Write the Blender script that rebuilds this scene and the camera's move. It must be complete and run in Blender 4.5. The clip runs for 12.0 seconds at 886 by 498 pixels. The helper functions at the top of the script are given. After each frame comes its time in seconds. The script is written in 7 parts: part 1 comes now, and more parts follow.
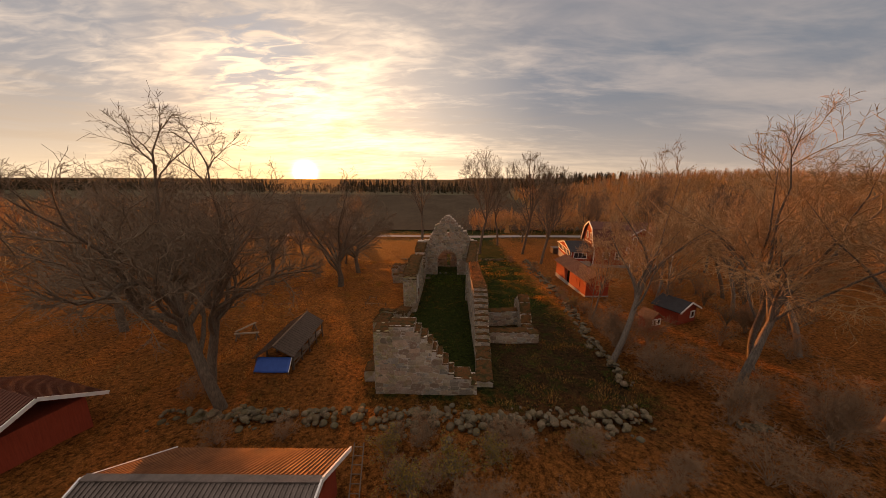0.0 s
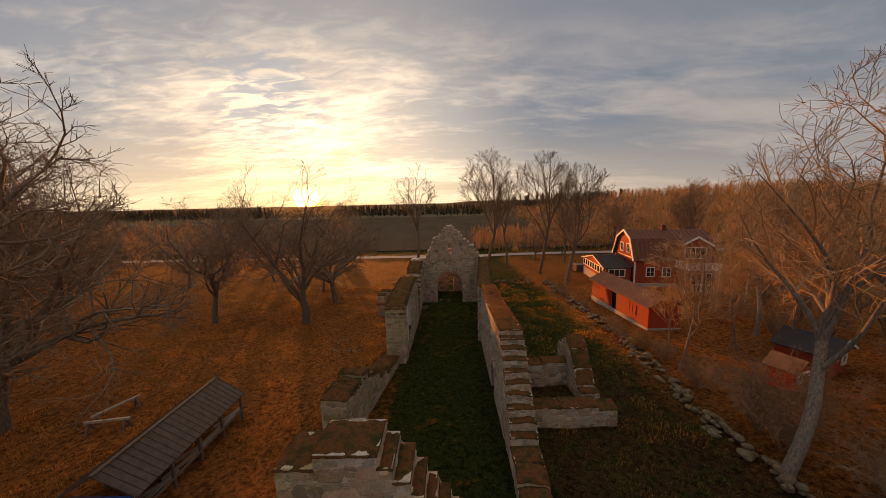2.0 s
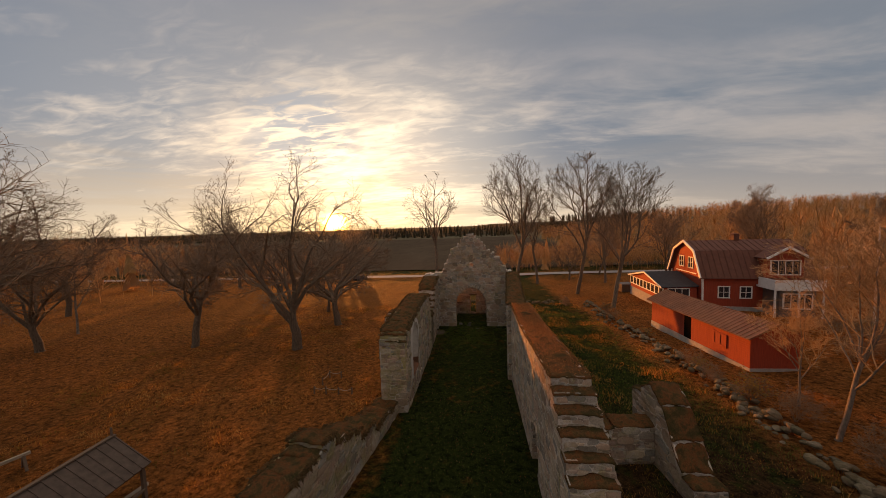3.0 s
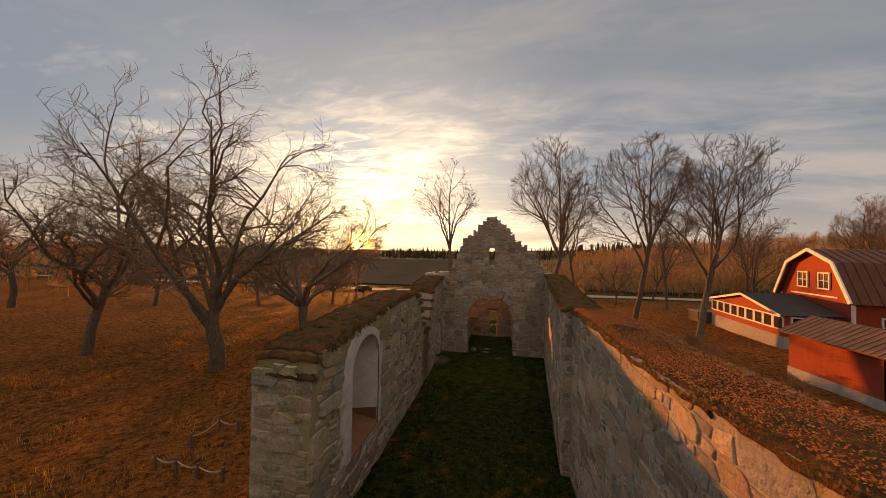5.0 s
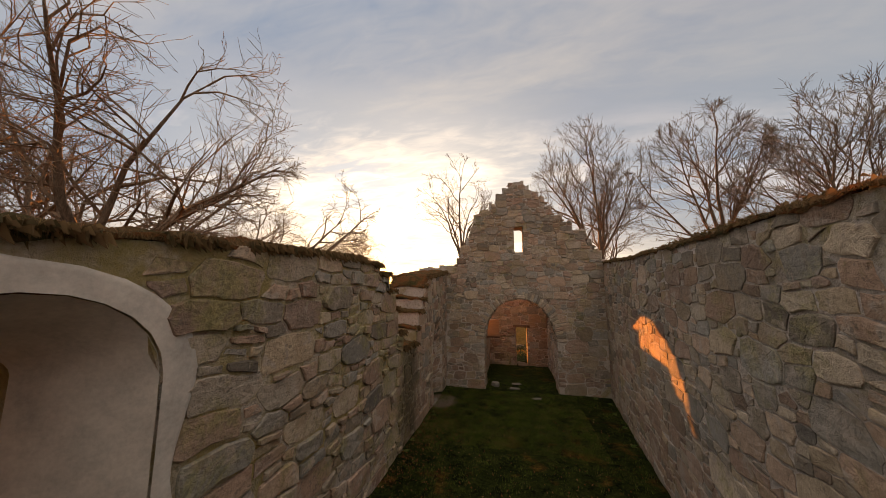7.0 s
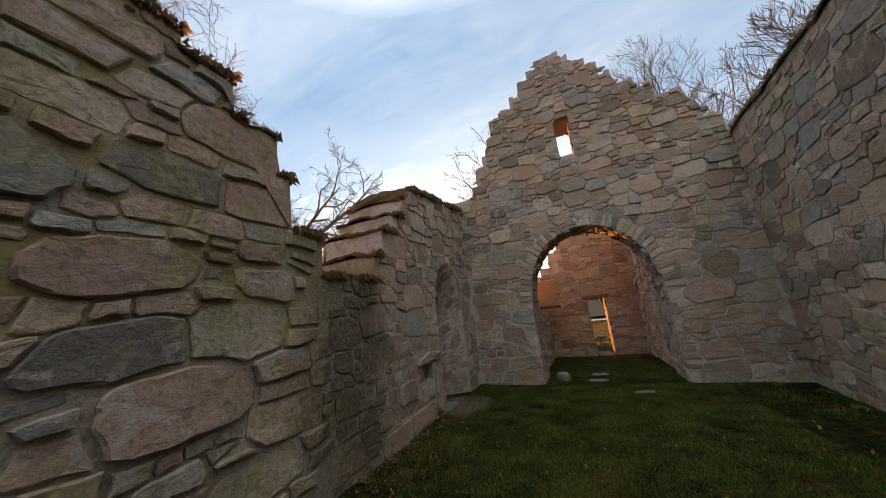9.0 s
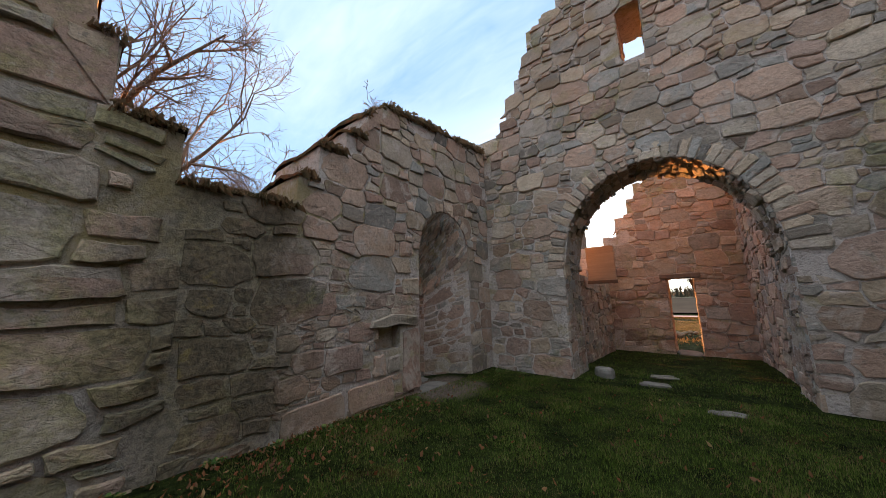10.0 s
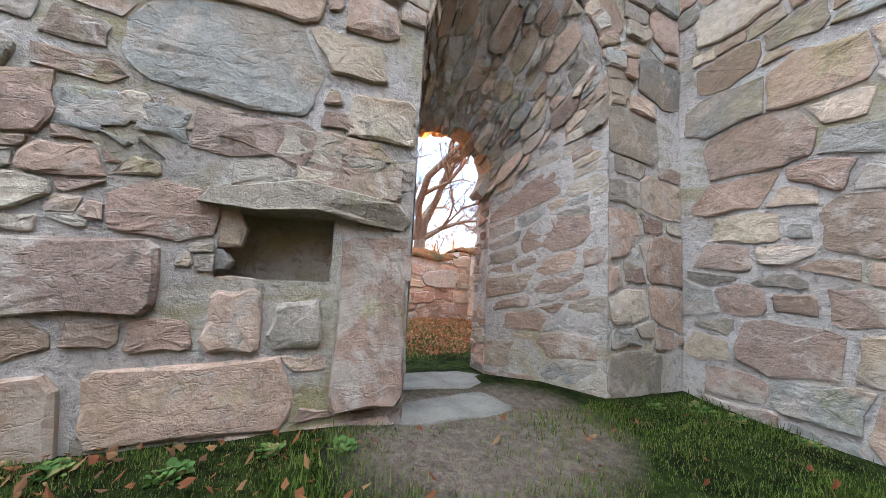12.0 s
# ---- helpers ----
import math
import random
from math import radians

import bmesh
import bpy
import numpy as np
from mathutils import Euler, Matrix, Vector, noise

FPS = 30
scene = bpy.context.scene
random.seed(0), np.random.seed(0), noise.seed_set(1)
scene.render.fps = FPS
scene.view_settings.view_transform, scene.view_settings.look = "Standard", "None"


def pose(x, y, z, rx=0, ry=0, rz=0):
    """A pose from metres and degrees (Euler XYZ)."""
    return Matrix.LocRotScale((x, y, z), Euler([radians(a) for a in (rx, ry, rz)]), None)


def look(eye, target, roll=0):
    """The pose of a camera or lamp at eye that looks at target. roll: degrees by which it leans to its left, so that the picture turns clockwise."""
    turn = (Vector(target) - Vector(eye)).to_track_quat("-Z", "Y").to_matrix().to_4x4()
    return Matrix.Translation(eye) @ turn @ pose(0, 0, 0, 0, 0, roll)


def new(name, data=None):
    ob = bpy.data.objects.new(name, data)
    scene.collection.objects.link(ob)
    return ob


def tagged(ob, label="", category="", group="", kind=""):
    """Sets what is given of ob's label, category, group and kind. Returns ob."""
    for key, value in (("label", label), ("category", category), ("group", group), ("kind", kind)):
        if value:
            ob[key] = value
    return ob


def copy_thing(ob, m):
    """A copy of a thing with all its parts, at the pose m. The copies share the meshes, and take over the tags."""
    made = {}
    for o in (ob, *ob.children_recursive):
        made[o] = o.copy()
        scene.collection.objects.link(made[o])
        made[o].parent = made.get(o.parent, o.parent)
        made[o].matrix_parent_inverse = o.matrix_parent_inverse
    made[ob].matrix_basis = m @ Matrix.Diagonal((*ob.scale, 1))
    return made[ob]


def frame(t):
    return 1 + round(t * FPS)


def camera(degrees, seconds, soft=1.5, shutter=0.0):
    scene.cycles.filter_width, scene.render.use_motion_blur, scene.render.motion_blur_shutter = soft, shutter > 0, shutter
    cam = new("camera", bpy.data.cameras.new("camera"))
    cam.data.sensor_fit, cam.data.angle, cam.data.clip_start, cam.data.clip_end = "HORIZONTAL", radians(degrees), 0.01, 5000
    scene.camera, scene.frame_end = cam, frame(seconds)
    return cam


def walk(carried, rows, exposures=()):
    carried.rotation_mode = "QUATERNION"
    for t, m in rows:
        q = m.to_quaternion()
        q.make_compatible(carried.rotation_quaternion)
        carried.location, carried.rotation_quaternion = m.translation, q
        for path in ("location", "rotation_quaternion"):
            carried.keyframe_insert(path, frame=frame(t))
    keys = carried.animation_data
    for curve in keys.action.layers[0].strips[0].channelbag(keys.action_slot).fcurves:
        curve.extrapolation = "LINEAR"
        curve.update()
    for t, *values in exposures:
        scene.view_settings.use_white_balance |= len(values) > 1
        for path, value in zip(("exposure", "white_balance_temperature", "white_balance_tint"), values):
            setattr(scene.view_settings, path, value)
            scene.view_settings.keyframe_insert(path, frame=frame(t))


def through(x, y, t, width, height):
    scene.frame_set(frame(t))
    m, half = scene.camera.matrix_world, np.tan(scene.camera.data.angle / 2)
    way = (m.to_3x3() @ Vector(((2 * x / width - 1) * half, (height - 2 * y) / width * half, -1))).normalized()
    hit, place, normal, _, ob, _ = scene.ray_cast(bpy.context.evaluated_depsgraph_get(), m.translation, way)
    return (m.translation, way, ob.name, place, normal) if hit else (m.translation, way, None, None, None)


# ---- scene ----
cam = camera(111.0, 12.0, soft=0.75)
PATH = [
    (0, (0.245, 2.863, 16.119), (0.209, 4.815, 15.684), 0.3),
    (0.5, (0.122, 5.311, 15.586), (0.107, 7.266, 15.164), -0.2),
    (1, (-0.066, 8.121, 14.903), (-0.059, 10.082, 14.507), -0.6),
    (1.5, (-0.101, 11.216, 14.027), (-0.095, 13.185, 13.676), -1.1),
    (2, (-0.012, 14.406, 13.104), (-0.049, 16.385, 12.818), -1.3),
    (2.5, (0.21, 17.742, 11.965), (0.098, 19.729, 11.764), -1.4),
    (3, (0.304, 20.638, 11.055), (0.115, 22.625, 10.923), -1.8),
    (3.2, (0.384, 21.72, 10.716), (0.164, 23.705, 10.606), -2.1),
    (4.8, (0.295, 30.075, 7.789), (-0.026, 32.049, 7.806), 0.2),
    (5, (0.348, 31.001, 7.586), (0.012, 32.973, 7.613), 1.0),
    (5.5, (0.541, 33.145, 7.083), (0.161, 35.107, 7.147), 2.6),
    (6, (0.496, 35.334, 6.448), (0.087, 37.288, 6.57), 3.4),
    (6.5, (0.155, 37.126, 5.747), (-0.263, 39.073, 5.936), 2.3),
    (8.3, (-0.504, 42.625, 3.033), (-1.07, 44.507, 3.407), -6.7),
    (8.5, (-0.465, 43.247, 2.782), (-1.074, 45.111, 3.174), -6.8),
    (9, (-0.225, 44.765, 2.277), (-0.996, 46.563, 2.696), -6.3),
    (9.5, (0.138, 46.127, 1.923), (-0.843, 47.821, 2.331), -4.3),
    (10, (0.475, 47.435, 1.71), (-0.751, 48.981, 2.041), -1.3),
    (10.5, (0.498, 48.686, 1.562), (-0.954, 50.043, 1.787), 1.7),
    (11, (0.092, 49.791, 1.348), (-1.538, 50.938, 1.52), 3.4),
    (11.5, (-0.653, 50.687, 1.131), (-2.426, 51.596, 1.301), 3.7),
    (12, (-1.632, 51.304, 0.98), (-3.503, 51.99, 1.156), 3.1),
]
walk(cam, [(t, look(eye, target, roll)) for t, eye, target, roll in PATH],
     exposures=[(0.0, 0.42, 8900, 25), (3.0, 0.38, 8300, 20), (6.5, 1.0, 8900, 21), (8.3, 1.5, 7100, 12), (9.5, 1.83, 6150, 9), (10.5, 2.5, 5750, 8), (11.2, 3.42, 5700, 6), (12.0, 4.05, 5500, 6)])

# ---- world and sun ----
SUN_AZ = radians(24.8)          # to the left of +y
SUN_EL = radians(1.25)
SUN_DIR = Vector((-math.sin(SUN_AZ) * math.cos(SUN_EL), math.cos(SUN_AZ) * math.cos(SUN_EL), math.sin(SUN_EL)))


class Nodes:
    """A small writer of node trees."""

    def __init__(self, tree):
        self.t = tree
        tree.nodes.clear()

    def n(self, kind, operation=None, use_clamp=None, data_type=None, blend_type=None, clamp=None, sky_type=None, sun_disc=None):
        node = self.t.nodes.new(kind)
        if operation is not None:
            node.operation = operation
        if use_clamp is not None:
            node.use_clamp = use_clamp
        if data_type is not None:
            node.data_type = data_type
        if blend_type is not None:
            node.blend_type = blend_type
        if clamp is not None:
            node.clamp = clamp
        if sky_type is not None:
            node.sky_type = sky_type
        if sun_disc is not None:
            node.sun_disc = sun_disc
        return node

    def link(self, a, b):
        self.t.links.new(a, b)

    def put(self, sock, v):
        if hasattr(v, "is_output"):
            self.link(v, sock)
        elif v is not None:
            sock.default_value = v

    def math(self, op, a, b=None, c=None, clamp=False):
        m = self.n("ShaderNodeMath", operation=op, use_clamp=clamp)
        for s, v in zip(m.inputs, (a, b, c)):
            self.put(s, v)
        return m.outputs[0]

    def vec(self, op, a, b=None):
        m = self.n("ShaderNodeVectorMath", operation=op)
        self.put(m.inputs[0], a)
        if b is not None:
            self.put(m.inputs[1], b)
        return m.outputs["Value"] if op in ("DOT_PRODUCT", "LENGTH") else m.outputs[0]

    def mix(self, f, a, b, blend="MIX"):
        m = self.n("ShaderNodeMix", data_type="RGBA", blend_type=blend)
        self.put(m.inputs[0], f)
        for s, v in ((m.inputs[6], a), (m.inputs[7], b)):
            self.put(s, v if hasattr(v, "is_output") else (*v, 1.0))
        return m.outputs[2]

    def noise(self, vector, scale, detail=4.0, rough=0.55, dist=0.0):
        m = self.n("ShaderNodeTexNoise")
        self.put(m.inputs["Vector"], vector)
        m.inputs["Scale"].default_value = scale
        m.inputs["Detail"].default_value = detail
        m.inputs["Roughness"].default_value = rough
        m.inputs["Distortion"].default_value = dist
        return m.outputs[0]

    def ramp(self, f, *stops):
        m = self.n("ShaderNodeValToRGB")
        self.put(m.inputs[0], f)
        e = m.color_ramp.elements
        while len(e) < len(stops):
            e.new(0.5)
        for el, (p, c) in zip(e, stops):
            el.position = p
            el.color = (*c, 1.0) if isinstance(c, tuple) else (c, c, c, 1.0)
        return m.outputs[0]

    def rng(self, v, a, b, c=0.0, d=1.0):
        m = self.n("ShaderNodeMapRange", clamp=True)
        for s, x in zip(m.inputs, (v, a, b, c, d)):
            self.put(s, x)
        return m.outputs[0]


FAN = Vector((-0.64, 0.58, 0.50)).normalized()


def AZ(az, el):
    """A direction: degrees to the right of +y, and above the horizon."""
    a, e = radians(az), radians(el)
    return math.sin(a) * math.cos(e), math.cos(a) * math.cos(e), math.sin(e)


def make_world():
    w = bpy.data.worlds.new("evening_sky")
    w.use_nodes = True
    scene.world = w
    k = Nodes(w.node_tree)
    d = k.n("ShaderNodeTexCoord").outputs["Generated"]
    sep = k.n("ShaderNodeSeparateXYZ")
    k.link(d, sep.inputs[0])
    x, y, z = sep.outputs
    sky = k.n("ShaderNodeTexSky", sky_type="NISHITA", sun_disc=False)
    sky.sun_elevation, sky.sun_rotation = SUN_EL, -SUN_AZ
    sky.dust_density = 1.5
    base = k.mix(1.0, sky.outputs[0], (SKY_GAIN,) * 3, "MULTIPLY")
    # nearness to the sun, as the cosine of the angle from it
    near = k.vec("DOT_PRODUCT", d, tuple(SUN_DIR))
    flat = k.n("ShaderNodeCombineXYZ")
    zz = k.math("ADD", k.math("MAXIMUM", z, 0.0), 0.16)
    k.link(k.math("DIVIDE", x, zz), flat.inputs[0])
    k.link(k.math("DIVIDE", y, zz), flat.inputs[1])

    def sheet_of(turn, sx, sy, shift=0.0):
        m = k.n("ShaderNodeMapping")
        m.inputs["Location"].default_value = (shift, shift * 0.7, 0)
        m.inputs["Rotation"].default_value = (0, 0, radians(turn))
        m.inputs["Scale"].default_value = (sx, sy, 1.0)
        k.link(flat.outputs[0], m.inputs[0])
        return m.outputs[0]

    big = k.noise(sheet_of(-40, 0.5, 1.1, 3.1), 0.55, 5.0, 0.55, 0.6)
    mid = k.noise(sheet_of(-30, 0.7, 1.6, 1.0), 1.9, 5.0, 0.6, 0.5)
    ripple = k.noise(sheet_of(35, 0.8, 2.0, 7.0), 6.5, 3.0, 0.55, 0.8)
    # a heavier bank of cloud stands to the right of the sun
    bank = k.rng(k.vec("DOT_PRODUCT", d, (0.86, 0.30, 0.42)), 0.15, 0.85)
    dens = k.math("ADD", k.math("MULTIPLY", big, 0.55), k.math("MULTIPLY", mid, 0.35))
    dens = k.math("ADD", dens, k.math("MULTIPLY", k.math("MULTIPLY", ripple, 0.22), k.math("SUBTRACT", 1.0, k.math("MULTIPLY", bank, 0.8))))
    dens = k.math("ADD", dens, k.math("MULTIPLY", bank, 0.075))
    # and a lesser one far to its left
    dens = k.math("ADD", dens, k.math("MULTIPLY", k.rng(k.vec("DOT_PRODUCT", d, AZ(-80, 24)), 0.70, 1.0), 0.09))
    # a fan of lit cloud runs up and to the left from the sun
    fan = k.rng(k.math("ABSOLUTE", k.math("SUBTRACT", k.vec("DOT_PRODUCT", d, tuple(SUN_DIR.cross(FAN).normalized())), 0.10)), 0.42, 0.0)
    fan = k.math("MULTIPLY", fan, k.rng(k.vec("DOT_PRODUCT", d, tuple(FAN)), 0.55, 0.8))
    shade = k.n("ShaderNodeMapRange")
    shade.interpolation_type = "SMOOTHSTEP"
    k.link(k.math("SUBTRACT", dens, k.math("MULTIPLY", fan, 0.07)), shade.inputs[0])
    shade.inputs[1].default_value, shade.inputs[2].default_value = 0.40, 0.61
    shade = shade.outputs[0]
    gap = k.rng(k.math("ADD", dens, k.math("MULTIPLY", ripple, -0.10)), 0.355, 0.30)
    lit = k.ramp(k.rng(near, 0.0, 1.0), (0.0, (0.36, 0.40, 0.45)), (0.55, (0.39, 0.43, 0.48)), (0.74, (0.52, 0.54, 0.56)), (0.90, (0.80, 0.78, 0.71)), (0.98, (1.12, 1.02, 0.82)))
    dark = k.ramp(k.rng(near, 0.0, 1.0), (0.0, (0.17, 0.24, 0.33)), (0.55, (0.165, 0.24, 0.335)), (0.75, (0.18, 0.25, 0.345)), (0.90, (0.30, 0.36, 0.43)), (0.97, (0.52, 0.52, 0.52)), (0.995, (0.92, 0.70, 0.42)))
    blue = k.ramp(k.rng(near, 0.0, 1.0), (0.0, (0.27, 0.40, 0.60)), (0.8, (0.36, 0.52, 0.72)), (0.95, (0.62, 0.72, 0.80)), (0.99, (0.9, 0.88, 0.75)))
    cloud = k.mix(shade, lit, dark)
    dome = k.mix(gap, cloud, k.mix(0.25, blue, base))
    # higher up the cloud breaks over deeper blue
    high = k.rng(z, 0.30, 0.58)
    soft = k.math("ADD", k.math("MULTIPLY", big, 0.5), k.math("ADD", k.math("MULTIPLY", mid, 0.35), k.math("MULTIPLY", ripple, 0.15)))
    upper = k.mix(k.rng(soft, 0.36, 0.64), (0.105, 0.175, 0.29), (0.27, 0.31, 0.36))
    dome = k.mix(high, dome, upper)
    # out of view to the east an even grey is added as fill light
    dome = k.mix(k.rng(near, 0.08, -0.3), dome, (0.36, 0.385, 0.425))
    # the unseen zenith is brightened to light the walls
    dome = k.mix(k.rng(z, 0.76, 0.97), dome, (1.15, 1.15, 1.18))
    # pale yellow band over the horizon, widest under the sun
    low = k.math("POWER", k.rng(z, 0.30, 0.0), 2.2)
    dome = k.mix(k.math("MULTIPLY", low, 0.72), dome, k.ramp(k.rng(near, 0.2, 1.0), (0.0, (0.46, 0.45, 0.43)), (0.4, (0.66, 0.60, 0.49)), (0.7, (0.92, 0.82, 0.60)), (0.9, (1.1, 0.94, 0.62)), (1.0, (1.0, 0.74, 0.34))))
    # the brightest cloud stands above the sun and to its right, with a blue rift on its left
    glow = k.math("POWER", k.rng(k.vec("DOT_PRODUCT", d, AZ(-11, 10)), 0.80, 1.0), 3.2)
    dome = k.mix(1.0, dome, k.mix(k.math("MULTIPLY", glow, k.math("SUBTRACT", 1.0, k.math("MULTIPLY", shade, 0.55))), (0, 0, 0), (0.48, 0.42, 0.30)), "ADD")
    rift = k.math("MULTIPLY", k.rng(k.vec("DOT_PRODUCT", d, AZ(-29, 15)), 0.985, 0.998), k.rng(ripple, 0.40, 0.56))
    dome = k.mix(k.math("MULTIPLY", rift, 0.75), dome, (0.34, 0.44, 0.56))
    dome = k.mix(k.math("MULTIPLY", bank, 0.12), dome, (0.0, 0.0, 0.0))
    halo = k.math("POWER", k.rng(near, 0.93, 1.0), 2.0)
    thin = k.math("SUBTRACT", 1.0, k.math("MULTIPLY", shade, 0.75))
    dome = k.mix(1.0, dome, k.mix(k.math("MULTIPLY", halo, thin), (0, 0, 0), (0.28, 0.20, 0.09)), "ADD")
    # thin level bars of cloud near the horizon
    wide = k.n("ShaderNodeMapping")
    wide.inputs["Scale"].default_value = (1.6, 1.6, 22.0)
    k.link(d, wide.inputs[0])
    bars = k.math("MULTIPLY", k.rng(k.noise(wide.outputs[0], 1.5, 4.0, 0.6, 0.3), 0.48, 0.62), k.math("MULTIPLY", k.rng(z, 0.02, 0.05), k.rng(z, 0.26, 0.12)))
    dome = k.mix(k.math("MULTIPLY", bars, 0.3), dome, k.mix(k.rng(near, 0.7, 1.0), (0.30, 0.32, 0.34), (0.66, 0.54, 0.36)))
    core = k.math("POWER", k.rng(near, 0.9982, 1.0), 5.0)
    dome = k.mix(1.0, dome, k.mix(core, (0, 0, 0), (40.0, 19.0, 3.5)), "ADD")
    # the ground's side of the dome
    dome = k.mix(k.rng(z, 0.0, -0.03), dome, (0.06, 0.05, 0.04))
    bg = k.n("ShaderNodeBackground")
    k.link(dome, bg.inputs[0])
    bg.inputs[1].default_value = SKY_STRENGTH
    k.link(bg.outputs[0], k.n("ShaderNodeOutputWorld").inputs[0])


SKY_GAIN = 0.10
SKY_STRENGTH = 0.85
make_world()
sun = new("sun", bpy.data.lights.new("sun", "SUN"))
sun.data.energy, sun.data.angle, sun.data.color = 5.0, radians(0.55), (1.0, 0.35, 0.075)
sun.matrix_world = look((0, 0, 60), Vector((0, 0, 60)) - SUN_DIR)


# ---- materials ----
def material(name, gloss=0.3):
    m = bpy.data.materials.new(name)
    m.use_nodes = True
    k = Nodes(m.node_tree)
    out = k.n("ShaderNodeOutputMaterial")
    b = k.n("ShaderNodeBsdfPrincipled")
    k.link(b.outputs[0], out.inputs[0])
    b.inputs["Specular IOR Level"].default_value = gloss
    return m, k, b


def position(k):
    return k.n("ShaderNodeNewGeometry").outputs["Position"]


def obj_coord(k):
    return k.n("ShaderNodeTexCoord").outputs["Object"]


def bump(k, b, height, strength, distance=0.02):
    n = k.n("ShaderNodeBump")
    n.inputs["Strength"].default_value = strength
    n.inputs["Distance"].default_value = distance
    k.link(height, n.inputs["Height"])
    k.link(n.outputs[0], b.inputs["Normal"])


def stain_south(k, p, n):
    """The damp, mossy streak under the broken stretch of the south wall."""
    sep = k.n("ShaderNodeSeparateXYZ")
    k.link(p, sep.inputs[0])
    x, y, z = sep.outputs
    off = k.math("ABSOLUTE", k.math("SUBTRACT", k.math("ADD", y, k.math("MULTIPLY", n, 1.2)), 49.2))
    s = k.math("MULTIPLY", k.rng(off, 1.15, 0.45), k.rng(x, -3.2, -3.4))
    return k.math("MULTIPLY", s, k.math("MULTIPLY", k.rng(z, 3.6, 2.8), k.rng(x, -3.9, -3.7)))


def stone_material(name, single, mossy=0.0):
    """Granite and gneiss rubble; each stone has its own tone."""
    m, k, b = material(name)
    if single:
        r = k.n("ShaderNodeObjectInfo").outputs["Random"]
    else:
        r = k.n("ShaderNodeNewGeometry").outputs["Random Per Island"]
    p = position(k)
    hue = k.n("ShaderNodeValToRGB")
    hue.color_ramp.interpolation = "CONSTANT"
    tones = ((0.371, 0.33, 0.262),
             (0.474, 0.35, 0.267),
             (0.265, 0.285, 0.275),
             (0.453, 0.379, 0.276),
             (0.235, 0.24, 0.225),
             (0.515, 0.453, 0.359),
             (0.381, 0.256, 0.189),
             (0.412, 0.369, 0.294),
             (0.29, 0.31, 0.30),
             (0.443, 0.31, 0.23),
             (0.196, 0.182, 0.152),
             (0.433, 0.355, 0.248),
             (0.34, 0.315, 0.267),
             (0.319, 0.231, 0.17),
             (0.536, 0.424, 0.322))
    e = hue.color_ramp.elements
    while len(e) < len(tones):
        e.new(0.5)
    for i, c in enumerate(tones):
        e[i].position = i / len(tones)
        e[i].color = (*c, 1.0)
    k.link(r, hue.inputs[0])
    deep = k.math("FRACT", k.math("MULTIPLY", r, 37.7))
    c = k.mix(1.0, k.mix(0.30, hue.outputs[0], (0.36, 0.315, 0.272)), k.ramp(deep, (0.0, 0.66), (0.25, 1.0), (1.0, 1.28)), "MULTIPLY")
    high = k.n("ShaderNodeSeparateXYZ")
    k.link(p, high.inputs[0])
    pick = k.math("LESS_THAN", k.math("FRACT", k.math("MULTIPLY", r, 71.3)), k.rng(high.outputs[2], 2.6, 0.6, 0.10, 0.42))
    c = k.mix(k.math("MULTIPLY", pick, 0.85), c, k.ramp(deep, (0.0, (0.25, 0.175, 0.14)), (0.5, (0.37, 0.265, 0.215)), (1.0, (0.44, 0.34, 0.285))))
    shift = k.n("ShaderNodeCombineXYZ")
    k.link(k.math("MULTIPLY", r, 91.0), shift.inputs[0])
    k.link(k.math("MULTIPLY", deep, 37.0), shift.inputs[2])
    own = k.vec("ADD", p, shift.outputs[0])
    grain = k.noise(p, 62.0, 5.0, 0.75)
    coarse = k.noise(own, 17.0, 6.0, 0.72, 0.3)
    veins = k.n("ShaderNodeMapping")
    veins.inputs["Scale"].default_value = (2.6, 2.6, 4.2)
    veins.inputs["Rotation"].default_value = (0.25, 0.3, 0.0)
    k.link(own, veins.inputs[0])
    vein = k.noise(veins.outputs[0], 1.6, 5.0, 0.65, 0.3)
    c = k.mix(0.5, c, k.ramp(grain, (0.32, 0.55), (0.60, 0.98)), "MULTIPLY")
    c = k.mix(0.5, c, k.ramp(coarse, (0.36, 0.45), (0.56, 0.98)), "MULTIPLY")
    c = k.mix(0.4, c, k.ramp(vein, (0.36, 0.7), (0.56, 1.05)), "MULTIPLY")
    # fissures along the bedding
    bed = k.n("ShaderNodeMapping")
    bed.inputs["Scale"].default_value = (1.1, 1.1, 3.0)
    bed.inputs["Rotation"].default_value = (0.10, -0.08, 0.0)
    k.link(own, bed.inputs[0])
    crack = k.math("ABSOLUTE", k.math("SUBTRACT", k.noise(bed.outputs[0], 2.2, 4.0, 0.6, 0.25), 0.5))
    c = k.mix(k.math("MULTIPLY", k.rng(crack, 0.004, 0.0, 0.0, 0.4), k.rng(k.noise(own, 2.5, 3.0, 0.6), 0.46, 0.56)), c, (0.05, 0.045, 0.04))
    # lime smeared over the stones, black crust, dark weathering and yellow moss
    smear = k.noise(p, 2.7, 7.0, 0.68, 0.6)
    limed = k.math("ADD", smear, k.rng(high.outputs[2], 2.6, 0.8, 0.0, 0.035))
    c = k.mix(k.rng(limed, 0.55, 0.62, 0.0, 0.85), c, k.ramp(coarse, (0.3, (0.31, 0.275, 0.24)), (0.65, (0.43, 0.385, 0.34))))
    c = k.mix(k.rng(k.noise(p, 0.75, 6.0, 0.7), 0.54, 0.68, 0.0, 0.38), c, (0.17, 0.15, 0.12))
